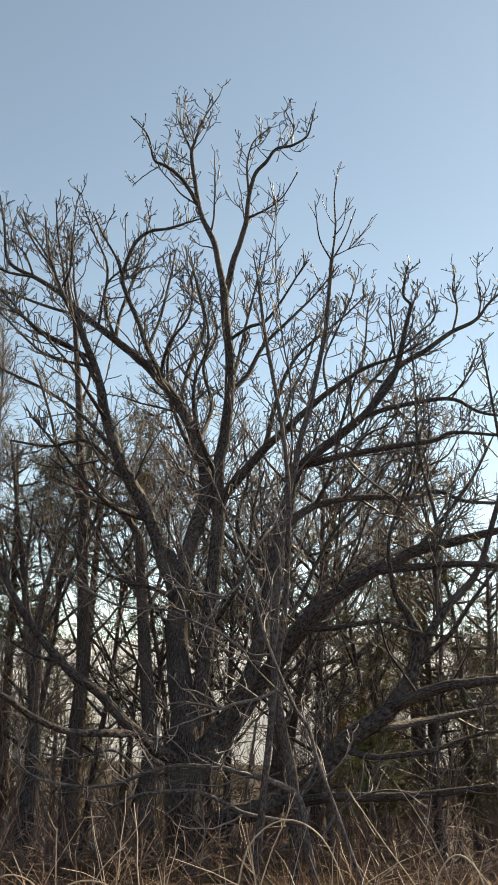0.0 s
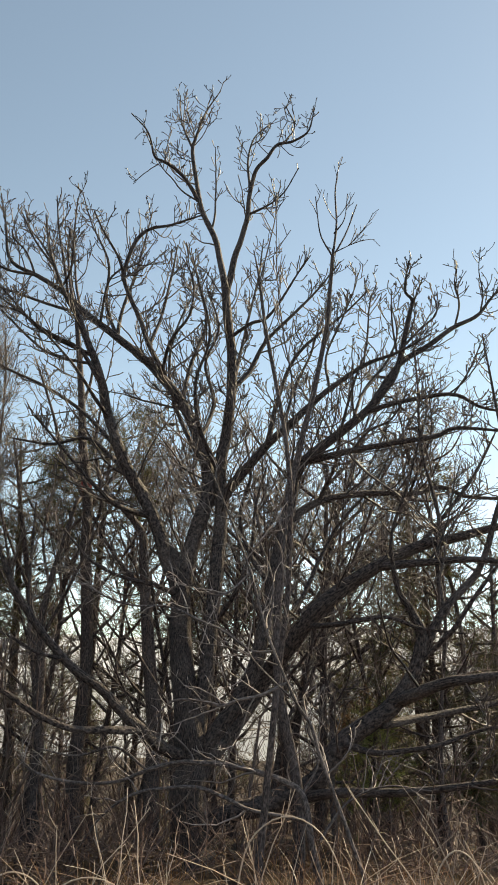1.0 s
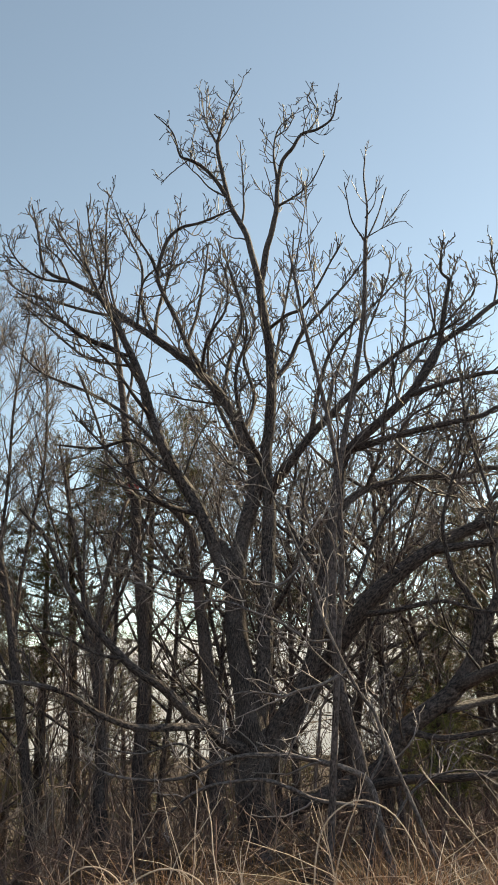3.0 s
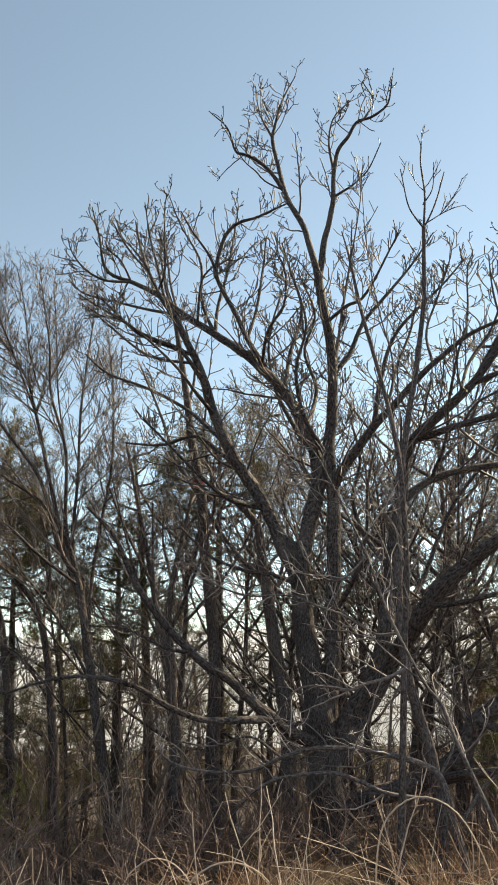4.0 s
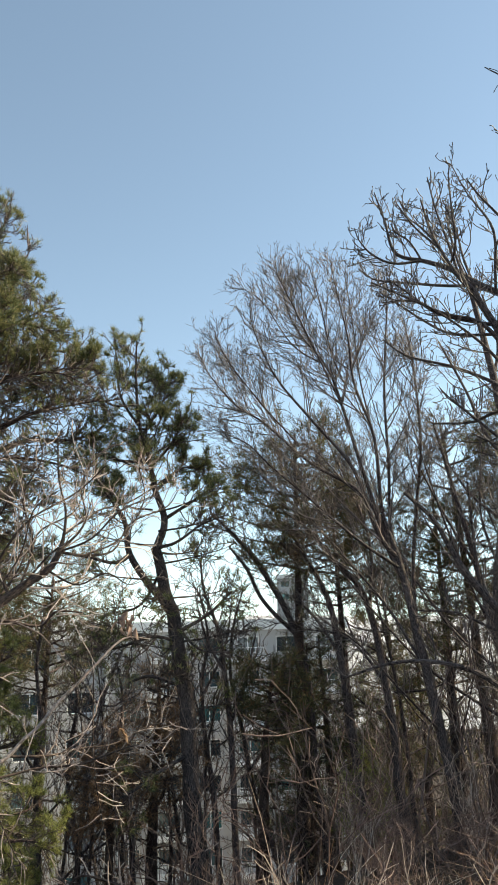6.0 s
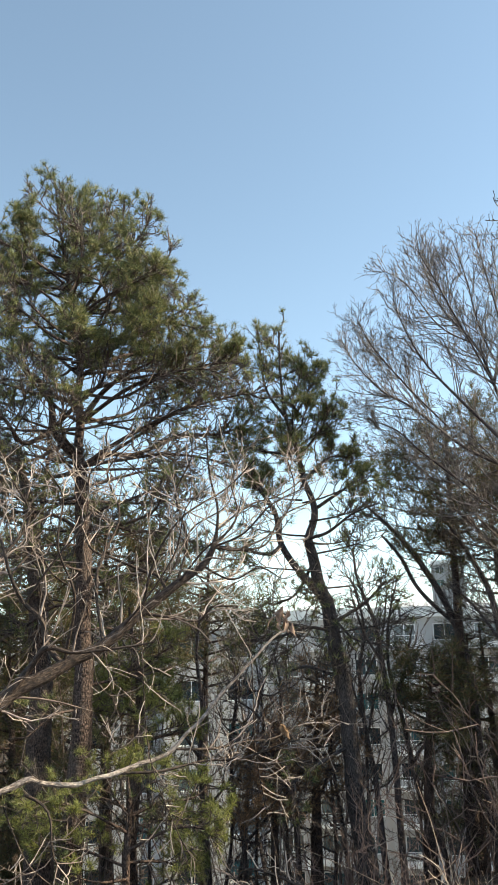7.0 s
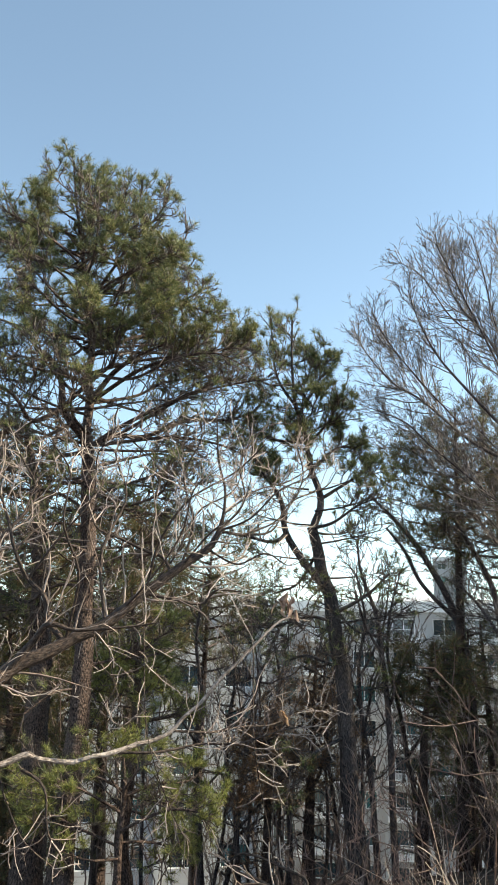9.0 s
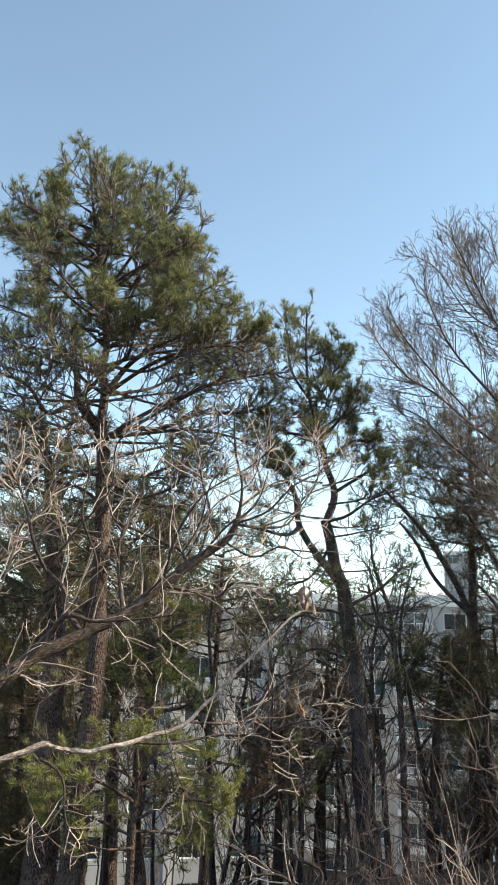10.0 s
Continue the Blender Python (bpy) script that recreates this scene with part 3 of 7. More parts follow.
tree.limb((1.60, -0.40, 6.00, 0.054), (2.17, -1.00, 6.00, 0.042), (2.81, -1.30, 6.08, 0.036), (3.35, -1.50, 6.13, 0.029), (3.63, -1.60, 6.24, 0.023), (4.36, -1.80, 6.15, 0.014))
tree.limb((1.26, -0.30, 4.97, 0.074), (1.79, 0.00, 5.43, 0.055), (2.61, 0.40, 5.70, 0.047), (3.46, 0.70, 5.79, 0.041), (4.07, 0.90, 5.98, 0.035), (4.65, 1.00, 5.85, 0.028), (5.85, 1.20, 5.91, 0.018))
tree.limb((2.55, -0.70, 4.29, 0.066), (3.28, -1.20, 4.31, 0.049), (3.97, -1.40, 4.32, 0.037), (4.79, -1.60, 4.20, 0.022))
tree.limb((-0.02, 0.20, 0.32, 0.086), (0.18, 0.10, 0.50, 0.132), (0.41, -0.10, 0.74, 0.125), (0.74, -0.20, 0.86, 0.136), (1.12, -0.30, 0.96, 0.146), (1.60, -0.60, 1.19, 0.133), (2.01, -0.80, 1.77, 0.133), (2.62, -1.00, 2.21, 0.121), (2.92, -1.10, 2.62, 0.100), (3.09, -1.20, 3.20, 0.078), (2.99, -1.20, 3.55, 0.051), (2.75, -1.30, 3.89, 0.031), (2.66, -1.40, 4.60, 0.020), (2.91, -1.50, 5.42, 0.014), (3.12, -1.60, 6.26, 0.009))
tree.limb((3.06, -1.10, 2.89, 0.073), (3.42, -1.20, 3.60, 0.056), (3.96, -1.20, 4.20, 0.043), (4.22, -1.30, 4.93, 0.035), (4.39, -1.40, 5.77, 0.024), (4.25, -1.50, 6.90, 0.015), (4.10, -1.60, 7.78, 0.009))
tree.limb((3.42, -1.20, 3.60, 0.037), (3.42, -1.00, 4.36, 0.029), (3.53, -0.80, 5.09, 0.024), (3.33, -0.70, 6.20, 0.019), (3.33, -0.60, 7.39, 0.013), (3.26, -0.60, 8.19, 0.007))
tree.limb((2.70, -1.00, 2.31, 0.094), (3.11, -1.60, 2.57, 0.074), (3.52, -2.00, 2.67, 0.057), (4.12, -2.40, 2.74, 0.037), (4.83, -2.80, 2.88, 0.019))
tree.limb((2.53, -1.00, 2.05, 0.060), (3.42, -0.40, 2.17, 0.046), (4.41, 0.00, 2.35, 0.036), (5.43, 0.30, 2.55, 0.025))
tree.limb((1.29, -0.20, 0.93, 0.085), (1.76, -1.40, 1.19, 0.057), (2.57, -1.80, 1.25, 0.045), (3.24, -2.00, 1.35, 0.037), (3.90, -2.20, 1.49, 0.027), (4.55, -2.40, 1.75, 0.015))
tree.limb((3.06, -1.15, 2.85, 0.022), (3.26, -1.40, 3.12, 0.030), (3.45, -1.60, 3.34, 0.030), (3.72, -1.80, 3.78, 0.024), (4.16, -2.00, 4.39, 0.016))
tree.limb((-2.65, 0.50, 9.16, 0.021), (-2.74, 0.30, 9.70, 0.018), (-2.87, 0.20, 10.31, 0.014), (-2.95, 0.10, 10.95, 0.007))
tree.limb((-2.86, 0.50, 9.41, 0.021), (-3.02, 0.70, 9.91, 0.018), (-3.34, 0.90, 10.46, 0.015), (-3.59, 1.00, 10.79, 0.011), (-3.74, 1.00, 11.23, 0.008))
tree.limb((-2.76, 0.50, 9.37, 0.018), (-2.56, 0.10, 9.53, 0.017), (-2.53, -0.10, 10.02, 0.014), (-2.51, -0.20, 10.59, 0.010), (-2.47, -0.20, 10.90, 0.007))
tree.limb((-2.40, 0.50, 8.82, 0.021), (-2.62, 0.90, 9.69, 0.018), (-2.73, 1.10, 10.35, 0.015), (-2.94, 1.20, 11.06, 0.008))
tree.limb((-1.98, -0.50, 7.62, 0.026), (-2.27, -0.70, 7.67, 0.022), (-2.77, -1.00, 7.82, 0.019), (-3.10, -1.20, 8.13, 0.012), (-3.43, -1.30, 8.45, 0.009))
tree.limb((-1.93, -0.40, 7.49, 0.023), (-2.64, 0.00, 7.78, 0.020), (-3.09, 0.30, 8.12, 0.017), (-3.79, 0.50, 8.82, 0.014), (-4.16, 0.60, 9.21, 0.007))
tree.limb((-2.03, 0.40, 8.57, 0.021), (-1.91, 0.20, 9.32, 0.017), (-1.59, 0.00, 9.60, 0.014), (-1.45, -0.10, 10.12, 0.007))
tree.limb((-3.30, 0.60, 9.60, 0.018), (-3.45, 0.40, 9.94, 0.014), (-3.68, 0.20, 10.15, 0.011), (-3.60, 0.10, 10.50, 0.007))
tree.limb((2.43, -0.70, 7.55, 0.016), (2.55, -0.50, 8.20, 0.013), (2.62, -0.40, 8.82, 0.010), (2.75, -0.40, 9.23, 0.007))
tree.limb((2.96, -0.80, 7.76, 0.016), (2.85, -1.00, 8.18, 0.013), (2.83, -1.10, 8.74, 0.006))
tree.limb((1.89, -0.60, 7.16, 0.019), (1.88, -0.30, 7.84, 0.017), (2.14, -0.20, 8.52, 0.014), (2.41, -0.10, 9.24, 0.010), (2.50, 0.00, 9.61, 0.007))
tree.limb((3.10, -0.70, 7.93, 0.016), (3.45, -0.50, 8.35, 0.013), (3.77, -0.40, 8.73, 0.010), (3.66, -0.40, 9.26, 0.007))
tree.limb((4.10, -0.30, 8.50, 0.017), (4.23, -0.20, 9.00, 0.014), (4.20, -0.10, 9.41, 0.011), (4.30, 0.00, 9.88, 0.007))
tree.limb((4.55, -0.30, 8.76, 0.014), (4.59, -0.40, 9.10, 0.010), (4.51, -0.50, 9.48, 0.007), (4.55, -0.50, 9.86, 0.005))
tree.limb((1.18, -0.40, 6.67, 0.022), (1.42, 0.20, 7.50, 0.020), (1.70, 0.50, 8.17, 0.018), (1.88, 0.70, 8.82, 0.014), (2.11, 0.90, 9.51, 0.007))
tree.limb((2.25, -0.60, 6.57, 0.022), (2.56, 0.00, 7.38, 0.020), (3.05, 0.40, 8.09, 0.018), (3.31, 0.60, 8.74, 0.014), (3.27, 0.80, 9.41, 0.007))
tree.limb((1.79, 0.00, 5.43, 0.026), (1.99, -0.50, 5.91, 0.022), (2.02, -0.90, 6.35, 0.018), (2.16, -1.10, 6.94, 0.015), (2.31, -1.30, 7.43, 0.009))
tree.limb((3.46, 0.70, 5.79, 0.020), (3.57, 0.30, 6.21, 0.017), (3.70, 0.00, 6.72, 0.013), (3.65, -0.10, 7.39, 0.010))
tree.limb((2.17, -1.00, 6.00, 0.018), (2.38, -1.30, 6.24, 0.015), (2.68, -1.50, 6.37, 0.012), (2.92, -1.60, 6.79, 0.009))
tree.limb((3.80, -1.00, 7.00, 0.012), (4.06, -1.10, 7.42, 0.009), (4.24, -1.20, 7.87, 0.006))
tree.limb((3.23, -0.80, 4.63, 0.030), (3.90, -0.40, 5.38, 0.025), (4.37, -0.20, 6.01, 0.019), (4.76, 0.00, 6.67, 0.013))
tree.limb((-1.11, 0.10, 8.08, 0.024), (-0.95, 0.50, 8.90, 0.021), (-0.85, 0.70, 9.69, 0.018), (-0.77, 0.80, 10.47, 0.011))
tree.limb((-0.52, 0.30, 7.13, 0.030), (-0.41, 0.80, 8.07, 0.028), (-0.17, 1.00, 8.96, 0.022), (-0.34, 1.10, 9.82, 0.019), (-0.50, 1.20, 10.53, 0.011))
tree.limb((-0.89, 0.30, 7.60, 0.027), (-0.72, -0.40, 7.96, 0.023), (-0.41, -0.70, 8.34, 0.016), (-0.39, -0.80, 8.91, 0.013), (-0.59, -0.90, 9.26, 0.007))
tree.limb((-0.18, 0.20, 6.45, 0.030), (0.03, 0.90, 7.37, 0.028), (-0.16, 1.20, 8.25, 0.022), (0.07, 1.30, 9.00, 0.019), (-0.12, 1.40, 9.75, 0.011))
tree.limb((-3.30, 0.60, 9.60, 0.022), (-3.70, 0.20, 9.47, 0.017), (-4.02, 0.00, 9.62, 0.014), (-4.23, -0.10, 9.93, 0.010), (-4.28, -0.20, 10.15, 0.007))
tree.limb((-2.30, 0.50, 8.82, 0.028), (-3.00, 0.90, 9.15, 0.022), (-3.83, 1.20, 9.55, 0.019), (-4.44, 1.40, 9.85, 0.015), (-4.77, 1.50, 10.19, 0.008))
tree.limb((-1.43, -0.20, 6.08, 0.032), (-2.12, 0.40, 6.88, 0.027), (-2.90, 0.70, 7.47, 0.021), (-3.78, 0.90, 7.93, 0.018), (-4.26, 1.00, 8.39, 0.011))
tree.limb((0.87, -0.30, 3.10, 0.042), (1.51, 0.60, 3.80, 0.036), (1.93, 1.00, 4.62, 0.030), (2.36, 1.20, 5.37, 0.024), (3.02, 1.40, 6.17, 0.018), (3.37, 1.50, 6.86, 0.011))
tree.limb((1.08, -0.30, 3.95, 0.042), (0.75, 0.60, 4.61, 0.033), (0.55, 0.90, 5.33, 0.027), (0.73, 1.10, 6.10, 0.021), (0.62, 1.20, 6.86, 0.014))
tree.limb((1.49, -0.40, 3.41, 0.042), (2.00, -0.90, 3.42, 0.032), (2.60, -1.20, 3.50, 0.025), (3.03, -1.40, 3.34, 0.019), (3.60, -1.60, 3.27, 0.011))
tree.limb((-0.40, 0.00, 3.85, 0.040), (-0.74, -0.60, 3.93, 0.029), (-1.12, -1.00, 3.95, 0.023), (-1.58, -1.30, 4.13, 0.017), (-1.99, -1.50, 4.55, 0.011))
tree.limb((0.12, 0.00, 3.35, 0.037), (0.44, -0.70, 3.80, 0.026), (0.66, -1.00, 4.42, 0.020), (0.71, -1.20, 5.06, 0.014), (0.85, -1.30, 5.64, 0.009))
tree.limb((2.01, -0.80, 1.77, 0.044), (2.37, -1.40, 1.70, 0.032), (3.02, -1.80, 1.81, 0.026), (3.64, -2.00, 2.04, 0.018), (4.23, -2.20, 2.13, 0.010))
tree.twigs(OAK_SHOOTS, "bare knobbly oak twigs", boughs=OAK_BOUGHS, low=5.0)

tree = Tree("young_tree", pose(0.69, 10.98, -0.42, 0, 0, -3.6), "slender bare young tree with an upright forked top", "tree", GREY_BARK, ELM_TWIG, 13)
tree.trunk((0.00, 0.00, 0.00, 0.067), (-0.01, 0.00, 1.00, 0.063), (-0.16, 0.00, 1.65, 0.061), (-0.27, 0.00, 2.33, 0.055), (-0.28, 0.00, 3.41, 0.050), (-0.17, 0.00, 4.56, 0.049), (0.00, 0.00, 5.37, 0.042), (0.19, 0.00, 6.21, 0.036), (0.33, 0.00, 6.91, 0.033), (0.40, 0.00, 7.45, 0.030), (0.47, 0.00, 8.36, 0.027))
tree.limb((0.47, 0.00, 8.36, 0.019), (0.53, 0.00, 8.96, 0.015), (0.51, 0.00, 9.46, 0.012), (0.55, 0.00, 9.84, 0.008))
tree.limb((0.47, 0.00, 8.36, 0.015), (0.68, 0.20, 8.89, 0.012), (0.86, 0.30, 9.45, 0.008))
tree.limb((0.47, 0.00, 8.36, 0.015), (0.28, -0.20, 8.64, 0.011), (0.21, -0.30, 9.21, 0.008))
tree.limb((0.49, 0.00, 8.76, 0.012), (0.65, 0.00, 9.01, 0.008), (0.70, 0.00, 9.45, 0.006))
tree.limb((0.48, 0.00, 8.43, 0.011), (0.77, 0.30, 8.75, 0.008), (0.97, 0.40, 8.89, 0.006))
tree.twigs(SAPLING_SHOOTS, "thin bare upright twigs", True)

tree = Tree("young_tree", pose(0.20, 10.00, -0.29, 0, 0, -1.1), "slender bare pale-stemmed young tree before the oak", "tree", GREY_BARK, ELM_TWIG, 14)
tree.trunk((0.00, 0.00, 0.00, 0.044), (0.06, 0.00, 0.67, 0.040), (0.14, 0.00, 1.56, 0.038), (0.20, 0.00, 2.31, 0.036), (0.30, 0.00, 3.16, 0.034), (0.32, 0.00, 4.21, 0.032), (0.26, 0.00, 4.94, 0.029), (0.14, 0.00, 5.70, 0.026), (-0.02, 0.00, 6.49, 0.024), (-0.13, 0.00, 7.28, 0.017), (-0.22, 0.00, 7.76, 0.007))
tree.limb((0.22, 0.00, 5.16, 0.016), (0.33, 0.20, 5.86, 0.013), (0.21, 0.20, 6.59, 0.010), (0.10, 0.30, 7.67, 0.007), (0.09, 0.30, 8.77, 0.005))
tree.limb((-0.13, 0.00, 7.28, 0.010), (-0.01, 0.00, 7.85, 0.009), (0.07, 0.00, 8.29, 0.007), (0.11, 0.00, 8.66, 0.005))
tree.twigs(SAPLING_SHOOTS, "thin bare upright twigs", True)

tree = Tree("young_tree", pose(1.22, 8.92, -0.02, 0, 0, -7.8), "thin bare leaning young tree with crooked twigs", "tree", GLINT_BARK, GLINT_TWIG, 15)
tree.trunk((0.00, 0.00, 0.00, 0.021), (-0.22, 0.00, 0.54, 0.021), (-0.44, 0.00, 1.12, 0.020), (-0.53, 0.00, 1.39, 0.019), (-0.68, 0.00, 1.60, 0.017), (-0.99, 0.00, 2.29, 0.016), (-1.19, 0.00, 2.95, 0.015), (-1.47, 0.00, 3.64, 0.012), (-1.68, 0.00, 4.11, 0.009), (-1.90, 0.00, 4.45, 0.005))
tree.limb((-0.99, 0.00, 2.29, 0.011), (-0.94, 0.00, 2.83, 0.010), (-1.13, 0.20, 3.36, 0.009), (-1.39, 0.30, 3.91, 0.005))
tree.limb((-0.68, 0.00, 1.60, 0.010), (-1.08, -0.20, 1.98, 0.008), (-1.25, -0.30, 2.20, 0.006), (-1.78, -0.40, 2.53, 0.005), (-2.25, -0.50, 2.57, 0.003))
tree.limb((-0.77, 0.00, 1.80, 0.013), (-1.01, -0.20, 1.67, 0.016), (-1.23, -0.30, 1.61, 0.015), (-1.43, -0.30, 1.55, 0.016), (-1.67, -0.30, 1.60, 0.013), (-1.93, -0.30, 1.58, 0.010), (-2.10, -0.30, 1.42, 0.005))
tree.limb((-0.93, 0.00, 2.11, 0.014), (-1.19, 0.20, 2.13, 0.014), (-1.53, 0.30, 2.35, 0.014), (-1.79, 0.30, 2.45, 0.014), (-2.16, 0.30, 2.60, 0.014), (-2.65, 0.40, 2.63, 0.012), (-3.07, 0.40, 2.79, 0.009), (-3.41, 0.50, 3.10, 0.006))
tree.limb((-1.19, 0.00, 2.95, 0.011), (-1.45, -0.30, 2.66, 0.011), (-1.80, -0.40, 2.76, 0.008), (-2.13, -0.50, 2.63, 0.005))
tree.twigs(ARCH_SHOOTS, "thin crooked bare twigs", True)

tree = Tree("young_tree", pose(0.91, 10.46, -0.34, 0, 0, -5.0), "low crooked bare young tree bending before the oak trunk", "tree", GLINT_BARK, GLINT_TWIG, 51)
tree.trunk((0.00, 0.00, 0.00, 0.043), (-0.10, 0.00, 0.44, 0.041), (-0.20, 0.00, 0.88, 0.039), (-0.44, 0.00, 1.03, 0.036), (-0.81, 0.00, 1.13, 0.033), (-1.08, 0.00, 1.18, 0.030), (-1.42, 0.00, 1.20, 0.030), (-1.76, 0.00, 1.18, 0.027), (-2.06, 0.00, 1.09, 0.024), (-2.43, 0.00, 0.95, 0.021), (-2.98, 0.00, 0.93, 0.018), (-3.41, 0.00, 1.02, 0.015), (-3.64, 0.00, 1.17, 0.009))
tree.limb((-0.13, 0.00, 0.61, 0.027), (-0.52, -0.10, 0.67, 0.024), (-0.84, -0.20, 0.73, 0.023), (-1.14, -0.20, 0.86, 0.024), (-1.48, -0.20, 0.94, 0.024), (-2.01, -0.20, 0.89, 0.021), (-2.33, -0.20, 0.75, 0.018), (-2.61, -0.20, 0.50, 0.012), (-2.85, -0.20, 0.12, 0.009))
tree.limb((-2.06, 0.00, 1.09, 0.015), (-2.51, 0.20, 1.33, 0.016), (-3.02, 0.30, 1.21, 0.013), (-3.57, 0.40, 1.28, 0.010))
tree.limb((0.00, 0.00, 0.38, 0.018), (0.33, 0.20, 0.79, 0.015), (0.81, 0.30, 0.98, 0.012), (1.35, 0.40, 0.93, 0.009))
tree.limb((-0.20, 0.00, 0.88, 0.018), (0.00, 0.20, 1.28, 0.015), (-0.15, 0.30, 1.66, 0.013), (0.06, 0.40, 2.14, 0.010))
tree.twigs(ARCH_SHOOTS, "thin bare crooked twigs", True)

tree = Tree("bare_tree", pose(-2.97, 15.72, -1.22, 0, 0, 10.7), "straight bare tree with a slim grey-brown trunk", "tree", GREY_BARK, ELM_TWIG, 16)
tree.trunk((0.00, 0.00, 0.00, 0.139), (-0.02, 0.00, 1.26, 0.131), (0.01, 0.00, 2.39, 0.118), (0.00, 0.00, 3.67, 0.109), (-0.13, 0.00, 5.23, 0.103), (-0.23, 0.00, 6.55, 0.097), (-0.39, 0.00, 7.69, 0.081), (-0.54, 0.00, 8.88, 0.064), (-0.70, 0.00, 10.12, 0.047), (-0.95, 0.00, 11.13, 0.028), (-1.07, 0.00, 12.19, 0.014))
tree.limb((-0.22, 0.00, 6.44, 0.044), (-0.72, 0.40, 7.31, 0.036), (-1.04, 0.60, 8.31, 0.028), (-1.53, 0.80, 9.60, 0.019))
tree.limb((-0.17, 0.00, 5.67, 0.039), (0.08, -0.40, 6.26, 0.034), (-0.12, -0.50, 7.34, 0.026), (-0.08, -0.60, 8.23, 0.018))
tree.limb((-0.47, 0.00, 8.28, 0.036), (-0.32, 0.30, 9.27, 0.028), (-0.53, 0.40, 10.33, 0.019))
tree.twigs(THIN_SHOOTS, "thin bare twigs", True, boughs=THIN_BOUGHS)

tree = Tree("bare_tree", pose(-1.53, 15.42, -1.17, 0, 0, 5.6), "bare tree with a dark crooked trunk beside the oak", "tree", GREY_BARK, ELM_TWIG, 17)
tree.trunk((0.00, 0.00, 0.00, 0.137), (-0.03, 0.00, 1.28, 0.129), (-0.13, 0.00, 2.67, 0.125), (-0.28, 0.00, 3.94, 0.115), (-0.41, 0.00, 4.96, 0.092), (-0.50, 0.00, 5.70, 0.077), (-0.97, 0.00, 6.22, 0.051), (-1.47, 0.00, 6.41, 0.039), (-1.83, 0.00, 6.95, 0.026))
tree.limb((-0.37, 0.00, 4.65, 0.058), (-0.80, 0.40, 5.11, 0.043), (-1.23, 0.60, 5.67, 0.035), (-1.63, 0.80, 6.37, 0.027))
tree.limb((-0.29, 0.00, 4.14, 0.041), (-0.09, 0.50, 4.83, 0.035), (0.08, 0.80, 5.77, 0.027), (-0.10, 1.00, 6.97, 0.019))
tree.twigs(THIN_SHOOTS, "thin bare twigs", True, boughs=THIN_BOUGHS)

tree = Tree("bare_tree", pose(-3.84, 16.56, -1.43, 0, 0, 13.0), "slim bare tree with a forked grey stem", "tree", GREY_BARK, ELM_TWIG, 18)
tree.trunk((0.00, 0.00, 0.00, 0.098), (-0.07, 0.00, 1.37, 0.088), (-0.16, 0.00, 2.86, 0.082), (-0.37, 0.00, 4.22, 0.070), (-0.61, 0.00, 5.53, 0.058), (-0.87, 0.00, 6.89, 0.041), (-1.11, 0.00, 8.07, 0.023))
tree.limb((-0.31, 0.00, 3.90, 0.039), (-0.11, 0.40, 4.93, 0.032), (-0.34, 0.60, 6.11, 0.024), (-0.24, 0.80, 7.38, 0.015))
tree.limb((-0.50, 0.00, 4.98, 0.036), (-0.96, -0.40, 5.89, 0.026), (-1.39, -0.60, 6.93, 0.018))
tree.twigs(THIN_SHOOTS, "thin bare twigs", True, boughs=THIN_BOUGHS)

tree = Tree("elm_tree", pose(-4.75, 15.38, -1.39, 0, 0, 17.6), "bare elm with a rounded fan of fine ascending branches", "tree", GREY_BARK, ELM_TWIG, 19)
tree.trunk((0.00, 0.00, 0.00, 0.119), (-0.12, 0.00, 1.00, 0.103), (-0.24, 0.00, 1.94, 0.095), (-0.39, 0.00, 2.92, 0.090), (-0.54, 0.00, 3.74, 0.082), (-0.70, 0.00, 4.69, 0.073), (-0.84, 0.00, 5.35, 0.060))
tree.limb((-0.70, 0.00, 4.69, 0.052), (-0.98, 0.00, 5.40, 0.046), (-1.38, 0.10, 7.01, 0.037), (-1.73, 0.20, 8.43, 0.030), (-2.01, 0.30, 9.31, 0.023), (-2.62, 0.40, 10.26, 0.020), (-2.90, 0.50, 11.15, 0.012), (-3.00, 0.50, 11.72, 0.008))
tree.limb((-0.79, 0.00, 5.13, 0.045), (-1.13, -0.20, 5.60, 0.042), (-1.52, -0.40, 6.89, 0.032), (-2.28, -0.70, 7.88, 0.025), (-2.88, -0.90, 8.71, 0.018), (-3.21, -1.00, 9.50, 0.011), (-3.34, -1.10, 10.02, 0.007))
tree.limb((-0.84, 0.00, 5.35, 0.042), (-1.41, 0.30, 6.48, 0.037), (-2.49, 0.60, 7.30, 0.030), (-3.54, 0.90, 8.37, 0.024), (-4.20, 1.10, 8.90, 0.020), (-4.80, 1.30, 9.68, 0.012), (-5.16, 1.40, 10.39, 0.008))
tree.limb((-0.84, 0.00, 5.35, 0.046), (-1.03, 0.00, 6.14, 0.039), (-1.06, -0.20, 7.48, 0.032), (-1.39, -0.30, 8.64, 0.026), (-1.45, -0.40, 9.61, 0.019), (-1.60, -0.50, 10.51, 0.011), (-1.72, -0.50, 11.41, 0.008))
tree.limb((-0.70, 0.00, 4.69, 0.038), (-0.89, 0.30, 5.74, 0.036), (-0.85, 0.50, 7.08, 0.030), (-0.85, 0.60, 8.51, 0.027), (-0.75, 0.70, 9.81, 0.020), (-0.65, 0.80, 10.89, 0.012), (-0.78, 0.90, 11.73, 0.008))
tree.limb((-2.01, 0.30, 9.31, 0.019), (-2.76, 0.60, 9.99, 0.016), (-3.44, 0.90, 11.23, 0.012), (-3.97, 1.10, 11.75, 0.008))
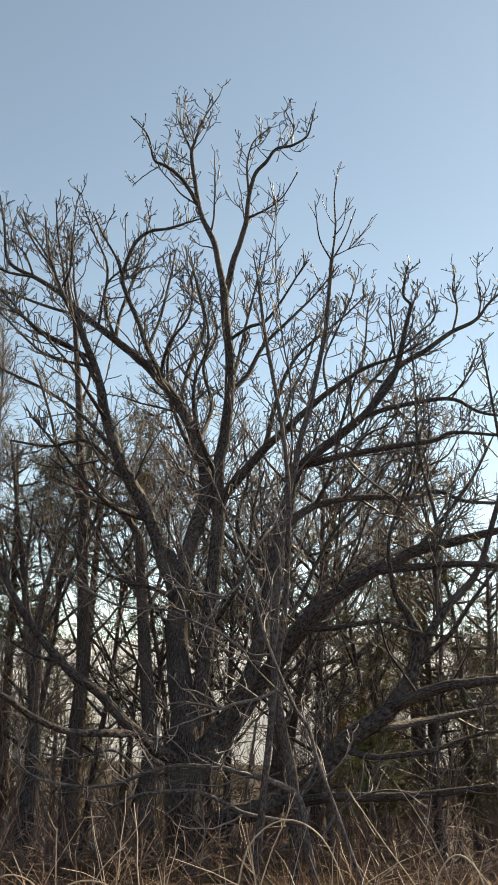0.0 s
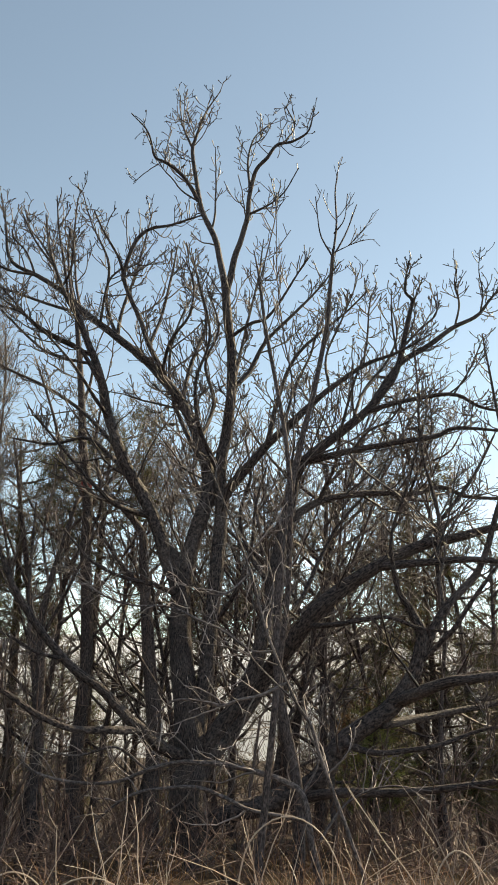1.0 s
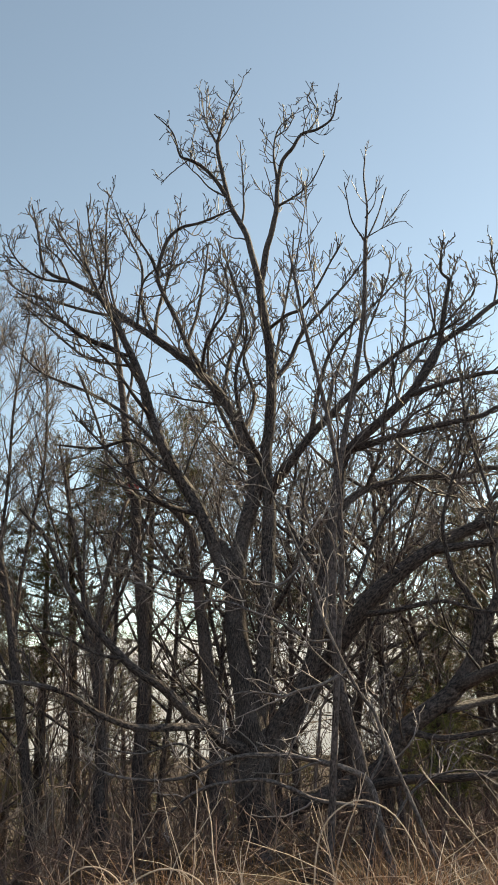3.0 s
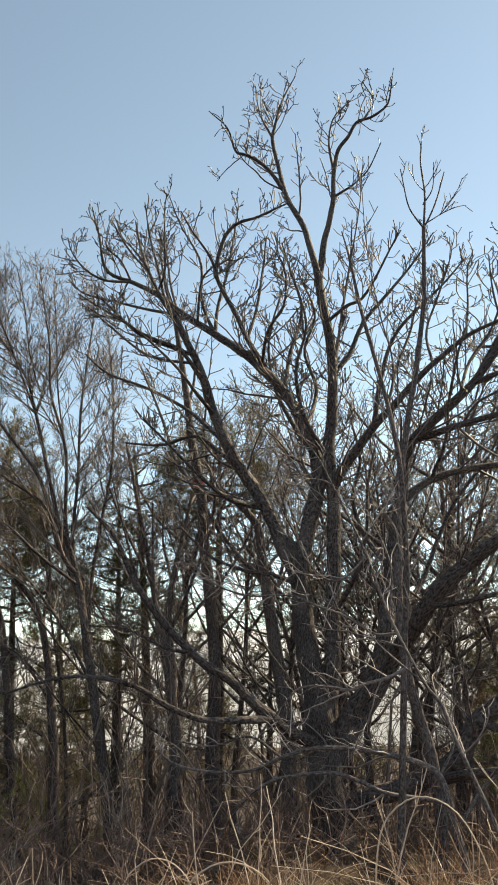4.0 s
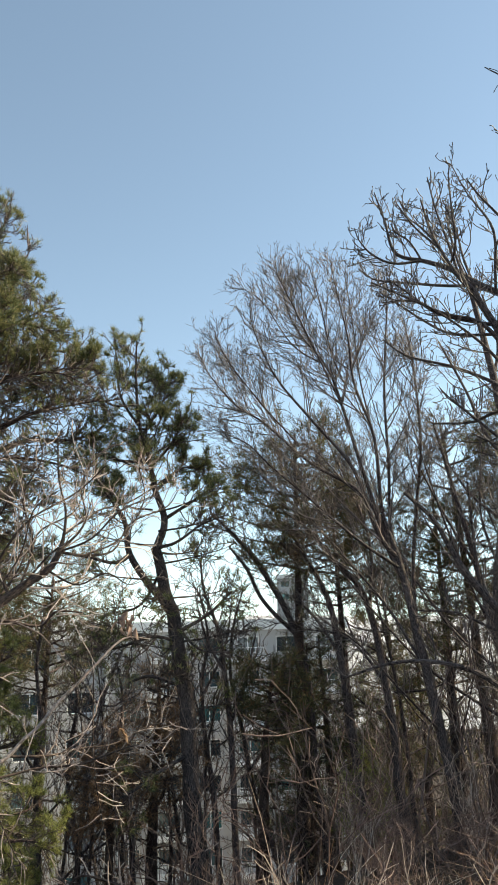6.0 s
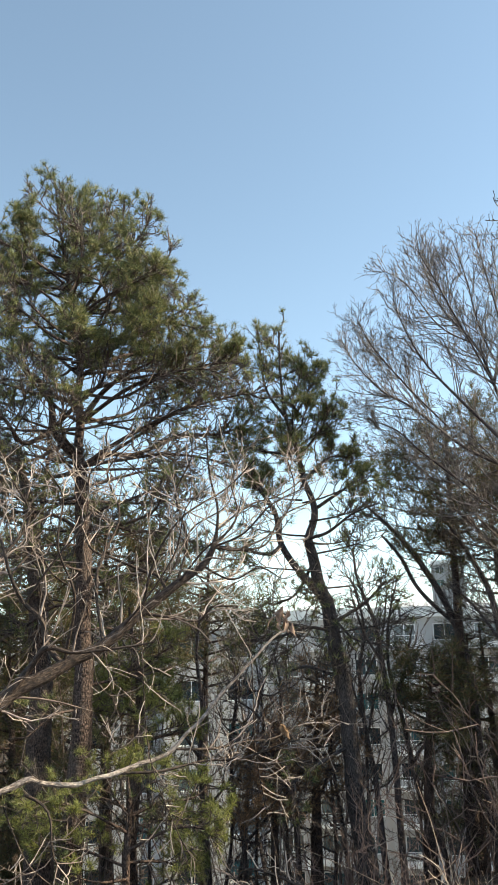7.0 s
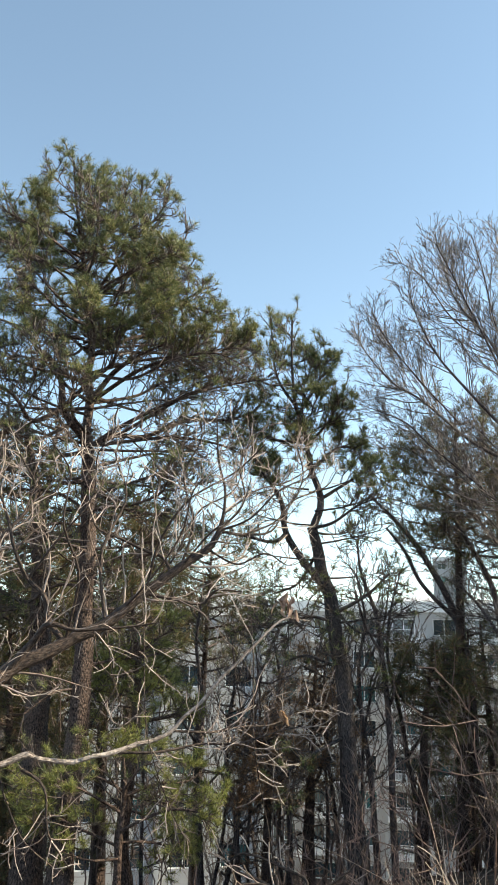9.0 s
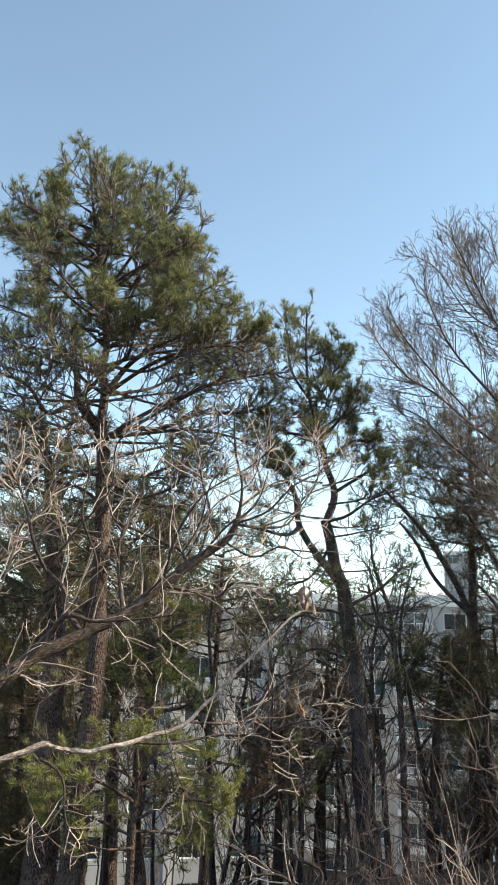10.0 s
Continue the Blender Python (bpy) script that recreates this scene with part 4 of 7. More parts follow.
tree.limb((-1.73, 0.20, 8.43, 0.023), (-2.25, -0.10, 9.70, 0.019), (-2.58, -0.30, 10.53, 0.015), (-2.92, -0.40, 11.33, 0.008))
tree.limb((-1.60, -0.30, 8.68, 0.018), (-1.80, -0.60, 9.31, 0.015), (-1.94, -0.80, 10.29, 0.011), (-2.12, -0.90, 11.10, 0.007))
tree.limb((-0.75, 0.00, 4.91, 0.031), (-1.46, -0.60, 5.41, 0.027), (-2.27, -0.90, 6.17, 0.020), (-3.03, -1.10, 6.88, 0.017), (-3.45, -1.20, 7.32, 0.014), (-4.11, -1.40, 7.62, 0.007))
tree.limb((-2.69, 0.60, 7.68, 0.019), (-3.34, 0.20, 8.47, 0.015), (-4.04, 0.00, 9.47, 0.012), (-4.32, -0.10, 10.08, 0.008))
tree.limb((-3.22, 0.80, 8.28, 0.016), (-4.03, 1.00, 9.46, 0.012), (-4.59, 1.20, 10.13, 0.008))
tree.limb((-1.06, -0.20, 7.48, 0.022), (-1.31, 0.40, 8.91, 0.019), (-1.41, 0.60, 10.32, 0.016), (-1.53, 0.70, 11.62, 0.008))
tree.limb((-0.49, 0.00, 3.43, 0.041), (-0.53, 0.50, 4.74, 0.036), (-0.38, 0.70, 6.13, 0.033), (-0.18, 0.90, 7.50, 0.027), (-0.19, 1.10, 9.09, 0.020), (-0.31, 1.20, 10.50, 0.012))
tree.limb((-0.24, 0.00, 1.94, 0.026), (-0.89, -1.00, 2.74, 0.019), (-1.51, -1.40, 3.49, 0.016), (-2.05, -1.70, 3.87, 0.009))
tree.limb((-0.39, 0.00, 2.92, 0.033), (-0.93, 0.60, 4.00, 0.028), (-1.61, 1.00, 4.95, 0.026), (-2.45, 1.30, 5.98, 0.019), (-3.22, 1.50, 6.80, 0.016), (-4.04, 1.70, 7.53, 0.012), (-4.85, 1.80, 7.60, 0.008))
tree.twigs(ELM_SHOOTS, "dense fine ascending twigs", boughs=ELM_BOUGHS, low=3.5)

tree = Tree("elm_tree", pose(-6.14, 16.48, -1.65, 0, 0, 20.9), "bare leaning elm with fine branches", "tree", GREY_BARK, ELM_TWIG, 20)
tree.trunk((0.00, 0.00, 0.00, 0.111), (-0.14, 0.00, 1.10, 0.099), (-0.20, 0.00, 2.35, 0.090), (-0.33, 0.00, 3.66, 0.081), (-0.61, 0.00, 4.80, 0.068), (-1.13, 0.00, 5.52, 0.050), (-1.72, 0.00, 6.27, 0.035), (-2.33, 0.00, 6.78, 0.020))
tree.limb((-0.26, 0.00, 2.99, 0.040), (-0.72, 0.40, 3.68, 0.030), (-1.20, 0.70, 4.05, 0.023), (-1.97, 1.00, 4.20, 0.016))
tree.limb((-0.50, 0.00, 4.57, 0.038), (-0.41, 0.40, 5.80, 0.031), (-0.63, 0.60, 6.85, 0.024), (-1.00, 0.80, 7.82, 0.017), (-1.39, 1.00, 8.85, 0.009))
tree.twigs(ELM_SHOOTS, "dense fine ascending twigs", boughs=ELM_BOUGHS)

tree = Tree("bare_tree", pose(-7.09, 16.63, -1.74, 0, 0, 23.5), "thin bare tree leaning over the slope", "tree", GREY_BARK, ELM_TWIG, 21)
tree.trunk((0.00, 0.00, 0.00, 0.116), (-0.10, 0.00, 1.34, 0.100), (-0.25, 0.00, 2.64, 0.089), (-0.36, 0.00, 3.77, 0.076), (-0.58, 0.00, 4.95, 0.058), (-1.06, 0.00, 5.93, 0.040), (-1.43, 0.00, 6.57, 0.025))
tree.limb((-0.34, 0.00, 3.66, 0.038), (-0.85, 0.40, 4.51, 0.030), (-1.36, 0.60, 5.02, 0.020))
tree.twigs(THIN_SHOOTS, "thin bare twigs", True, boughs=THIN_BOUGHS)

tree = Tree("bare_tree", pose(-3.31, 14.74, -1.28, 0, 0, 13.1), "bare tree with a twisted dark trunk", "tree", GREY_BARK, ELM_TWIG, 22)
tree.trunk((0.00, 0.00, 0.00, 0.109), (-0.11, 0.00, 0.83, 0.100), (-0.14, 0.00, 1.79, 0.094), (-0.21, 0.00, 2.78, 0.085), (-0.24, 0.00, 3.63, 0.071), (-0.24, 0.00, 4.51, 0.060), (-0.08, 0.00, 5.30, 0.045), (0.15, 0.00, 6.33, 0.029))
tree.limb((-0.21, 0.00, 2.78, 0.039), (-0.46, 0.50, 3.77, 0.033), (-0.58, 0.80, 5.04, 0.026), (-0.61, 1.00, 6.40, 0.018))
tree.limb((-0.24, 0.00, 3.82, 0.035), (0.12, -0.50, 4.62, 0.027), (0.47, -0.80, 5.52, 0.019))
tree.twigs(THIN_SHOOTS, "thin bare twigs", True, boughs=THIN_BOUGHS)

tree = Tree("bare_tree", pose(-8.24, 17.20, -2.06, 0, 0, 26.0), "bare tree bending outward over the slope", "tree", GREY_BARK, ELM_TWIG, 23)
tree.trunk((0.00, 0.00, 0.00, 0.103), (-0.13, 0.00, 1.02, 0.091), (-0.21, 0.00, 1.80, 0.082), (-0.29, 0.00, 3.42, 0.074), (-0.50, 0.00, 4.51, 0.071), (-0.88, 0.00, 5.39, 0.067), (-1.33, 0.00, 6.16, 0.057), (-1.86, 0.00, 6.82, 0.042), (-2.39, 0.00, 7.36, 0.026))
tree.limb((-0.50, 0.00, 4.51, 0.051), (-1.22, 0.30, 5.29, 0.047), (-1.63, 0.50, 6.10, 0.042), (-2.05, 0.60, 6.66, 0.027))
tree.twigs(THIN_SHOOTS, "thin bare twigs", True, boughs=THIN_BOUGHS)

tree = Tree("pine_tree", pose(-11.19, 8.59, -1.84, 0, 0, 52.3), "tall pine with scaly brown trunk and bushy olive-green crown", "tree", PINE_BARK, PINE_TWIG, 24)
tree.trunk((0.00, 0.00, 0.00, 0.199), (0.05, 0.00, 0.78, 0.186), (0.10, 0.00, 1.58, 0.178), (0.14, 0.00, 2.83, 0.162), (0.16, 0.00, 3.97, 0.153), (0.13, 0.00, 5.07, 0.139), (0.08, 0.00, 6.02, 0.124), (-0.01, 0.00, 6.90, 0.113), (-0.08, 0.00, 7.19, 0.096))
tree.limb((-0.07, 0.00, 7.04, 0.087), (-0.29, -0.20, 7.23, 0.077), (-0.46, -0.30, 7.44, 0.068), (-0.50, -0.40, 7.86, 0.051), (-0.74, -0.60, 8.23, 0.034), (-0.96, -0.80, 8.29, 0.021), (-1.25, -1.00, 8.98, 0.012))
tree.limb((-0.46, -0.30, 7.44, 0.051), (-0.89, -0.80, 7.05, 0.037), (-1.23, -1.20, 7.38, 0.028), (-1.86, -1.60, 7.50, 0.019), (-2.18, -1.80, 7.86, 0.011))
tree.limb((-0.05, 0.00, 7.14, 0.083), (-0.02, 0.20, 7.76, 0.081), (-0.09, 0.20, 8.28, 0.072), (-0.05, 0.30, 8.74, 0.060), (-0.19, 0.30, 9.61, 0.046), (-0.32, 0.30, 10.50, 0.038), (-0.49, 0.30, 11.41, 0.024), (-0.64, 0.30, 12.47, 0.014))
tree.limb((-0.04, 0.20, 7.71, 0.054), (0.35, 0.00, 8.24, 0.045), (0.72, -0.30, 8.47, 0.031), (1.28, -0.60, 8.71, 0.018), (1.74, -0.80, 8.97, 0.013))
tree.limb((-0.46, -0.30, 7.44, 0.039), (-0.12, -0.60, 7.77, 0.034), (0.24, -0.80, 8.07, 0.030), (0.36, -1.00, 8.30, 0.021), (0.43, -1.10, 9.06, 0.013))
tree.limb((-0.05, 0.30, 8.74, 0.037), (0.32, 0.50, 9.73, 0.033), (0.56, 0.60, 10.72, 0.024), (0.65, 0.60, 11.68, 0.020), (0.69, 0.70, 12.61, 0.010))
tree.limb((-0.19, 0.30, 9.61, 0.032), (0.29, -0.30, 9.82, 0.027), (0.86, -0.60, 10.16, 0.018), (1.34, -0.80, 10.43, 0.013), (1.47, -0.90, 10.72, 0.009))
tree.limb((0.01, 0.00, 6.90, 0.061), (0.50, 0.40, 7.22, 0.050), (1.02, 0.70, 7.31, 0.042), (1.76, 0.90, 7.72, 0.038), (2.55, 1.10, 7.86, 0.029), (3.13, 1.20, 8.09, 0.020), (3.38, 1.30, 8.48, 0.010))
tree.limb((0.00, 0.00, 6.80, 0.043), (-0.56, 0.50, 6.79, 0.036), (-1.07, 0.80, 6.94, 0.027), (-1.56, 1.00, 6.77, 0.018))
tree.limb((-0.32, 0.30, 10.50, 0.028), (-0.83, 0.00, 10.64, 0.023), (-1.14, -0.20, 11.07, 0.014), (-1.20, -0.30, 11.34, 0.009))
tree.limb((-0.26, 0.30, 10.05, 0.028), (-0.74, 0.60, 10.38, 0.024), (-1.39, 0.90, 10.70, 0.019), (-1.83, 1.10, 10.88, 0.010))
tree.limb((0.04, 0.00, 6.02, 0.039), (0.58, -0.50, 6.13, 0.029), (1.20, -0.80, 6.37, 0.021), (1.54, -1.00, 6.81, 0.012))
tree.limb((0.12, 0.00, 1.66, 0.028), (0.53, -0.60, 1.65, 0.023), (1.01, -1.00, 1.46, 0.018), (1.47, -1.30, 1.41, 0.011))
tree.limb((0.09, 0.00, 1.42, 0.024), (-0.29, -0.80, 1.71, 0.019), (-0.59, -1.10, 1.61, 0.011))
tree.limb((0.15, 0.00, 3.27, 0.029), (0.61, 0.50, 3.34, 0.021), (1.10, 0.80, 3.42, 0.018))
tree.limb((-0.05, 0.30, 8.64, 0.032), (-0.58, 0.80, 9.23, 0.028), (-1.13, 1.10, 9.65, 0.019), (-1.69, 1.40, 9.85, 0.010))
tree.limb((-0.04, 0.20, 7.71, 0.036), (0.80, 0.80, 8.09, 0.028), (1.45, 1.10, 8.55, 0.024), (2.38, 1.40, 8.81, 0.015))
tree.limb((-0.19, 0.30, 9.61, 0.032), (0.19, 0.00, 10.17, 0.028), (0.57, -0.30, 10.73, 0.023), (0.95, -0.50, 11.11, 0.018), (1.12, -0.60, 11.52, 0.009))
tree.limb((-0.07, 0.30, 8.74, 0.037), (0.50, -0.60, 8.86, 0.031), (1.14, -1.00, 9.16, 0.022), (1.59, -1.20, 9.10, 0.013), (2.01, -1.30, 8.94, 0.008))
tree.limb((-0.15, 0.30, 9.17, 0.032), (-0.64, -0.60, 9.09, 0.026), (-1.09, -1.00, 9.29, 0.017), (-1.42, -1.20, 9.08, 0.008))
tree.limb((-0.26, 0.30, 10.28, 0.028), (0.07, 0.90, 11.31, 0.025), (0.27, 1.10, 12.05, 0.020), (0.43, 1.20, 12.70, 0.010))
tree.limb((-0.09, 0.20, 8.28, 0.036), (0.61, -0.90, 7.86, 0.025), (1.31, -1.30, 8.15, 0.021), (1.92, -1.60, 8.18, 0.012), (2.36, -1.70, 7.97, 0.008))
tree.limb((0.50, 0.40, 7.22, 0.032), (1.26, 0.10, 7.69, 0.027), (1.94, -0.10, 8.08, 0.023), (2.64, -0.20, 8.30, 0.014))
tree.limb((-0.33, 0.30, 10.61, 0.024), (-0.77, 0.60, 11.19, 0.019), (-1.09, 0.90, 11.08, 0.015), (-1.65, 1.10, 11.37, 0.010))
tree.limb((-0.49, 0.30, 11.41, 0.019), (-0.28, 0.50, 11.90, 0.015), (-0.14, 0.60, 12.46, 0.010))
tree.limb((0.56, 0.60, 10.72, 0.024), (1.06, 0.90, 11.27, 0.020), (1.42, 1.10, 11.04, 0.015), (1.77, 1.20, 10.87, 0.010))
tree.limb((-0.08, 0.20, 8.07, 0.036), (-0.76, 0.90, 8.48, 0.028), (-1.27, 1.20, 8.33, 0.024), (-1.92, 1.50, 8.50, 0.014))
tree.limb((-0.29, -0.20, 7.23, 0.034), (-0.78, -0.90, 6.75, 0.024), (-1.28, -1.20, 6.74, 0.020), (-1.65, -1.40, 6.50, 0.011))
tree.limb((0.03, 0.00, 6.50, 0.030), (0.73, 0.80, 6.90, 0.028), (1.38, 1.20, 7.12, 0.019), (1.94, 1.40, 6.96, 0.015))
tree.limb((0.07, 0.00, 6.21, 0.034), (0.73, 0.50, 5.92, 0.027), (1.46, 0.80, 5.88, 0.023), (2.21, 1.00, 5.71, 0.014))
tree.limb((0.11, 0.00, 5.54, 0.030), (-0.47, -0.50, 5.46, 0.024), (-0.97, -0.80, 5.23, 0.016), (-1.53, -1.00, 5.29, 0.012))
tree.limb((0.13, 0.00, 5.07, 0.030), (0.71, -0.50, 4.93, 0.020), (1.31, -0.80, 5.09, 0.016))
tree.limb((0.15, 0.00, 4.52, 0.029), (-0.37, 0.50, 4.55, 0.026), (-0.92, 0.80, 4.19, 0.017), (-1.39, 1.00, 4.10, 0.013))
tree.limb((0.09, 0.00, 5.73, 0.030), (-0.34, 0.60, 6.11, 0.027), (-0.95, 1.00, 6.27, 0.018), (-1.54, 1.20, 6.19, 0.014))
tree.limb((0.06, 0.00, 6.31, 0.034), (-0.41, -0.50, 6.10, 0.025), (-0.92, -0.80, 5.85, 0.016))
tree.limb((0.15, 0.00, 4.15, 0.025), (0.68, 0.40, 4.17, 0.021), (1.28, 0.70, 3.89, 0.013))
tree.limb((0.16, 0.00, 2.92, 0.024), (-0.27, -0.40, 2.86, 0.020), (-0.66, -0.70, 2.57, 0.011))
tree.limb((-0.04, 0.20, 7.71, 0.040), (0.83, -0.30, 8.27, 0.035), (1.58, -0.60, 8.47, 0.026), (2.24, -0.80, 8.59, 0.018), (2.66, -0.90, 8.58, 0.009))
tree.limb((-0.05, 0.30, 8.64, 0.037), (0.76, 0.60, 9.18, 0.033), (1.75, 0.90, 9.48, 0.029), (2.45, 1.10, 9.66, 0.020), (2.86, 1.20, 9.60, 0.010))
tree.limb((0.01, 0.00, 6.90, 0.039), (0.75, -0.30, 7.35, 0.035), (1.58, -0.60, 7.75, 0.026), (2.43, -0.80, 7.98, 0.017), (3.10, -0.90, 8.09, 0.009))
tree.limb((0.01, 0.00, 6.90, 0.035), (0.64, -0.90, 6.80, 0.029), (1.33, -1.30, 6.82, 0.024), (2.00, -1.60, 6.68, 0.016), (2.41, -1.80, 6.47, 0.008))
crown_boughs(tree, 30, 4.6, 9.0, lambda z: (0.15 - 0.06 * np.clip(z - 5, 0, 3), 0.1 * np.clip(z - 7, 0, 1)), ((4.6, 1.5), (6.5, 2.5), (9.0, 2.6)), 0.12)
crown_boughs(tree, 34, 9.2, 12.0, lambda z: (-0.2 - 0.5 * np.clip((z - 9) / 3.5, 0, 1), 0.3 * np.clip(z - 7, 0, 1)), ((9.2, 2.5), (10.4, 2.0), (11.2, 1.6), (11.8, 0.9), (12.2, 0.45)), 0.25)
crown_boughs(tree, 14, 9.8, 12.2, lambda z: (0.25 + 0.2 * (z - 9.5) / 3, 0.6), ((9.6, 1.4), (11.6, 1.1), (12.6, 0.5)), 0.35)
P, R = tree.twigs(PINE_SHOOTS, "bare brown pine twigs", boughs=PINE_BOUGHS)
tufts(P, tree.rng, NEEDLES, tree.root, 30, 0.15, 0.0075, "olive-green needle brushes", back=0.6, above=8.6, below=0.22, clump=0.8)

tree = Tree("pine_tree", pose(-8.64, 12.97, -2.31, 0, 0, 33.3), "leaning dark pine with a sparse open crown", "tree", OAK_BARK, PINE_TWIG, 25)
tree.trunk((0.00, 0.00, 0.00, 0.188), (-0.08, 0.00, 0.87, 0.174), (-0.14, 0.00, 1.77, 0.159), (-0.22, 0.00, 2.79, 0.148), (-0.30, 0.00, 3.75, 0.142), (-0.42, 0.00, 4.65, 0.135), (-0.60, 0.00, 5.26, 0.122), (-0.72, 0.00, 5.89, 0.105), (-0.83, 0.00, 6.32, 0.091))
tree.limb((-0.60, 0.00, 5.21, 0.085), (-0.99, -0.20, 5.67, 0.070), (-1.29, -0.30, 6.13, 0.061), (-1.37, -0.40, 6.70, 0.047), (-1.62, -0.50, 7.12, 0.033), (-1.88, -0.50, 7.56, 0.024), (-2.01, -0.60, 8.42, 0.014))
tree.limb((-1.29, -0.30, 6.13, 0.047), (-1.52, -0.60, 5.95, 0.032), (-2.00, -0.90, 6.02, 0.023), (-2.56, -1.20, 6.10, 0.013))
tree.limb((-0.81, 0.00, 6.27, 0.077), (-0.66, 0.20, 6.89, 0.064), (-0.86, 0.20, 7.45, 0.054), (-0.95, 0.10, 8.00, 0.045), (-1.15, 0.10, 8.70, 0.035), (-1.24, 0.10, 9.53, 0.025), (-1.25, 0.10, 10.62, 0.016))
tree.limb((-0.92, 0.10, 7.94, 0.035), (-0.54, -0.20, 8.24, 0.024), (-0.37, -0.30, 8.54, 0.019), (-0.19, -0.40, 8.95, 0.010))
tree.limb((-1.10, 0.10, 8.58, 0.030), (-0.76, 0.40, 9.24, 0.021), (-0.61, 0.60, 9.91, 0.010))
tree.limb((-1.15, 0.10, 8.70, 0.030), (-1.56, 0.40, 9.41, 0.026), (-1.68, 0.50, 10.19, 0.021), (-1.74, 0.60, 10.73, 0.011))
tree.limb((-0.66, 0.20, 6.89, 0.039), (-0.17, 0.50, 7.26, 0.030), (0.29, 0.80, 7.65, 0.020))
tree.limb((-1.20, 0.10, 9.17, 0.025), (-1.70, -0.40, 9.04, 0.020), (-2.10, -0.70, 9.41, 0.015), (-2.18, -0.90, 9.80, 0.010))
tree.limb((-0.47, 0.00, 4.70, 0.037), (0.17, 0.50, 5.08, 0.029), (0.62, 0.80, 5.52, 0.020))
tree.limb((-0.37, 0.00, 4.55, 0.032), (-0.85, -0.50, 4.64, 0.027), (-1.42, -0.90, 4.44, 0.022), (-1.88, -1.20, 4.44, 0.013))
tree.limb((-0.32, 0.00, 3.75, 0.032), (-0.93, 0.50, 3.95, 0.029), (-1.38, 0.80, 3.85, 0.019))
tree.limb((-0.20, 0.00, 2.60, 0.031), (-0.73, -0.40, 2.36, 0.026), (-1.11, -0.70, 2.13, 0.021), (-1.46, -1.00, 1.99, 0.013))
tree.limb((-0.83, 0.00, 6.27, 0.034), (-0.39, -0.40, 6.35, 0.028), (0.03, -0.70, 6.60, 0.018), (0.54, -0.90, 6.75, 0.014))
tree.limb((-0.72, 0.00, 5.84, 0.033), (-1.11, 0.50, 5.31, 0.024), (-1.57, 0.80, 5.13, 0.020))
tree.limb((-0.56, 0.00, 5.06, 0.028), (-0.07, -0.40, 4.43, 0.022), (0.51, -0.70, 4.32, 0.013))
tree.limb((-0.95, 0.10, 8.00, 0.035), (-1.48, 0.50, 8.12, 0.031), (-2.09, 0.80, 8.35, 0.021), (-2.71, 1.00, 8.30, 0.016))
tree.limb((-0.86, 0.20, 7.45, 0.035), (-0.36, 0.50, 7.96, 0.025), (0.09, 0.80, 8.01, 0.015))
crown_boughs(tree, 14, 3.4, 7.0, lambda z: (-0.25 - 0.17 * np.clip(z - 3.5, 0, 4), 0.0), ((3.4, 1.0), (5.5, 1.7), (7.0, 1.6)), 0.15)
crown_boughs(tree, 16, 7.3, 10.4, lambda z: (-1.0 - 0.1 * (z - 8), 0.1), ((7.3, 1.5), (9.0, 1.2), (10.5, 0.45)), 0.35)
P, R = tree.twigs(PINE_SHOOTS, "bare brown pine twigs", boughs=PINE_BOUGHS)
tufts(P, tree.rng, NEEDLES, tree.root, 30, 0.145, 0.0075, "olive-green needle brushes", back=0.6, above=7.0, below=0.25, clump=0.4)

tree = Tree("pine_tree", pose(-12.28, 8.80, -2.06, 0, 0, 54.2), "thick dark pine trunk with drooping sparse limbs", "tree", PINE_BARK, PINE_TWIG, 26)
tree.trunk((0.00, 0.00, 0.00, 0.236), (0.00, 0.00, 1.00, 0.215), (-0.04, 0.00, 2.57, 0.196), (-0.09, 0.00, 3.94, 0.175), (-0.22, 0.00, 5.39, 0.143), (-0.35, 0.00, 6.39, 0.109), (-0.48, 0.00, 7.00, 0.073), (-0.61, 0.00, 7.63, 0.037))
tree.limb((-0.15, 0.00, 4.42, 0.044), (-0.65, 0.40, 4.63, 0.036), (-1.27, 0.70, 4.94, 0.023))
tree.limb((-0.21, 0.00, 5.29, 0.040), (0.19, 0.50, 5.65, 0.033), (0.70, 0.80, 6.02, 0.019))
tree.limb((-0.32, 0.00, 6.19, 0.036), (-0.72, -0.40, 6.31, 0.026), (-1.35, -0.70, 6.43, 0.017))
P, R = tree.twigs(PINE_SHOOTS, "bare brown pine twigs", boughs=PINE_BOUGHS)
tufts(P, tree.rng, DARK_NEEDLES, tree.root, 26, 0.15, 0.006, "dark green needle brushes")

tree = Tree("pine_tree", pose(-11.43, 10.18, -2.20, 0, 0, 48.1), "small shaded pine with yellow-green drooping needles", "tree", PINE_BARK, PINE_TWIG, 27)
tree.trunk((0.00, 0.00, 0.00, 0.126), (-0.07, 0.00, 0.86, 0.115), (-0.04, 0.00, 1.74, 0.104), (0.02, 0.00, 2.65, 0.088), (0.02, 0.00, 3.59, 0.067), (-0.10, 0.00, 4.36, 0.041), (-0.16, 0.00, 4.96, 0.018))
tree.limb((-0.01, 0.00, 2.65, 0.035), (0.44, 0.40, 2.70, 0.027), (0.96, 0.70, 2.76, 0.019))
tree.limb((0.01, 0.00, 3.11, 0.031), (-0.48, 0.40, 3.39, 0.023), (-0.80, 0.60, 3.68, 0.014))
tree.limb((-0.03, 0.00, 3.78, 0.027), (0.30, -0.30, 4.07, 0.018), (0.59, -0.40, 4.25, 0.013))
tree.limb((-0.07, 0.00, 4.17, 0.023), (-0.40, 0.30, 4.38, 0.018), (-0.71, 0.40, 4.28, 0.009))
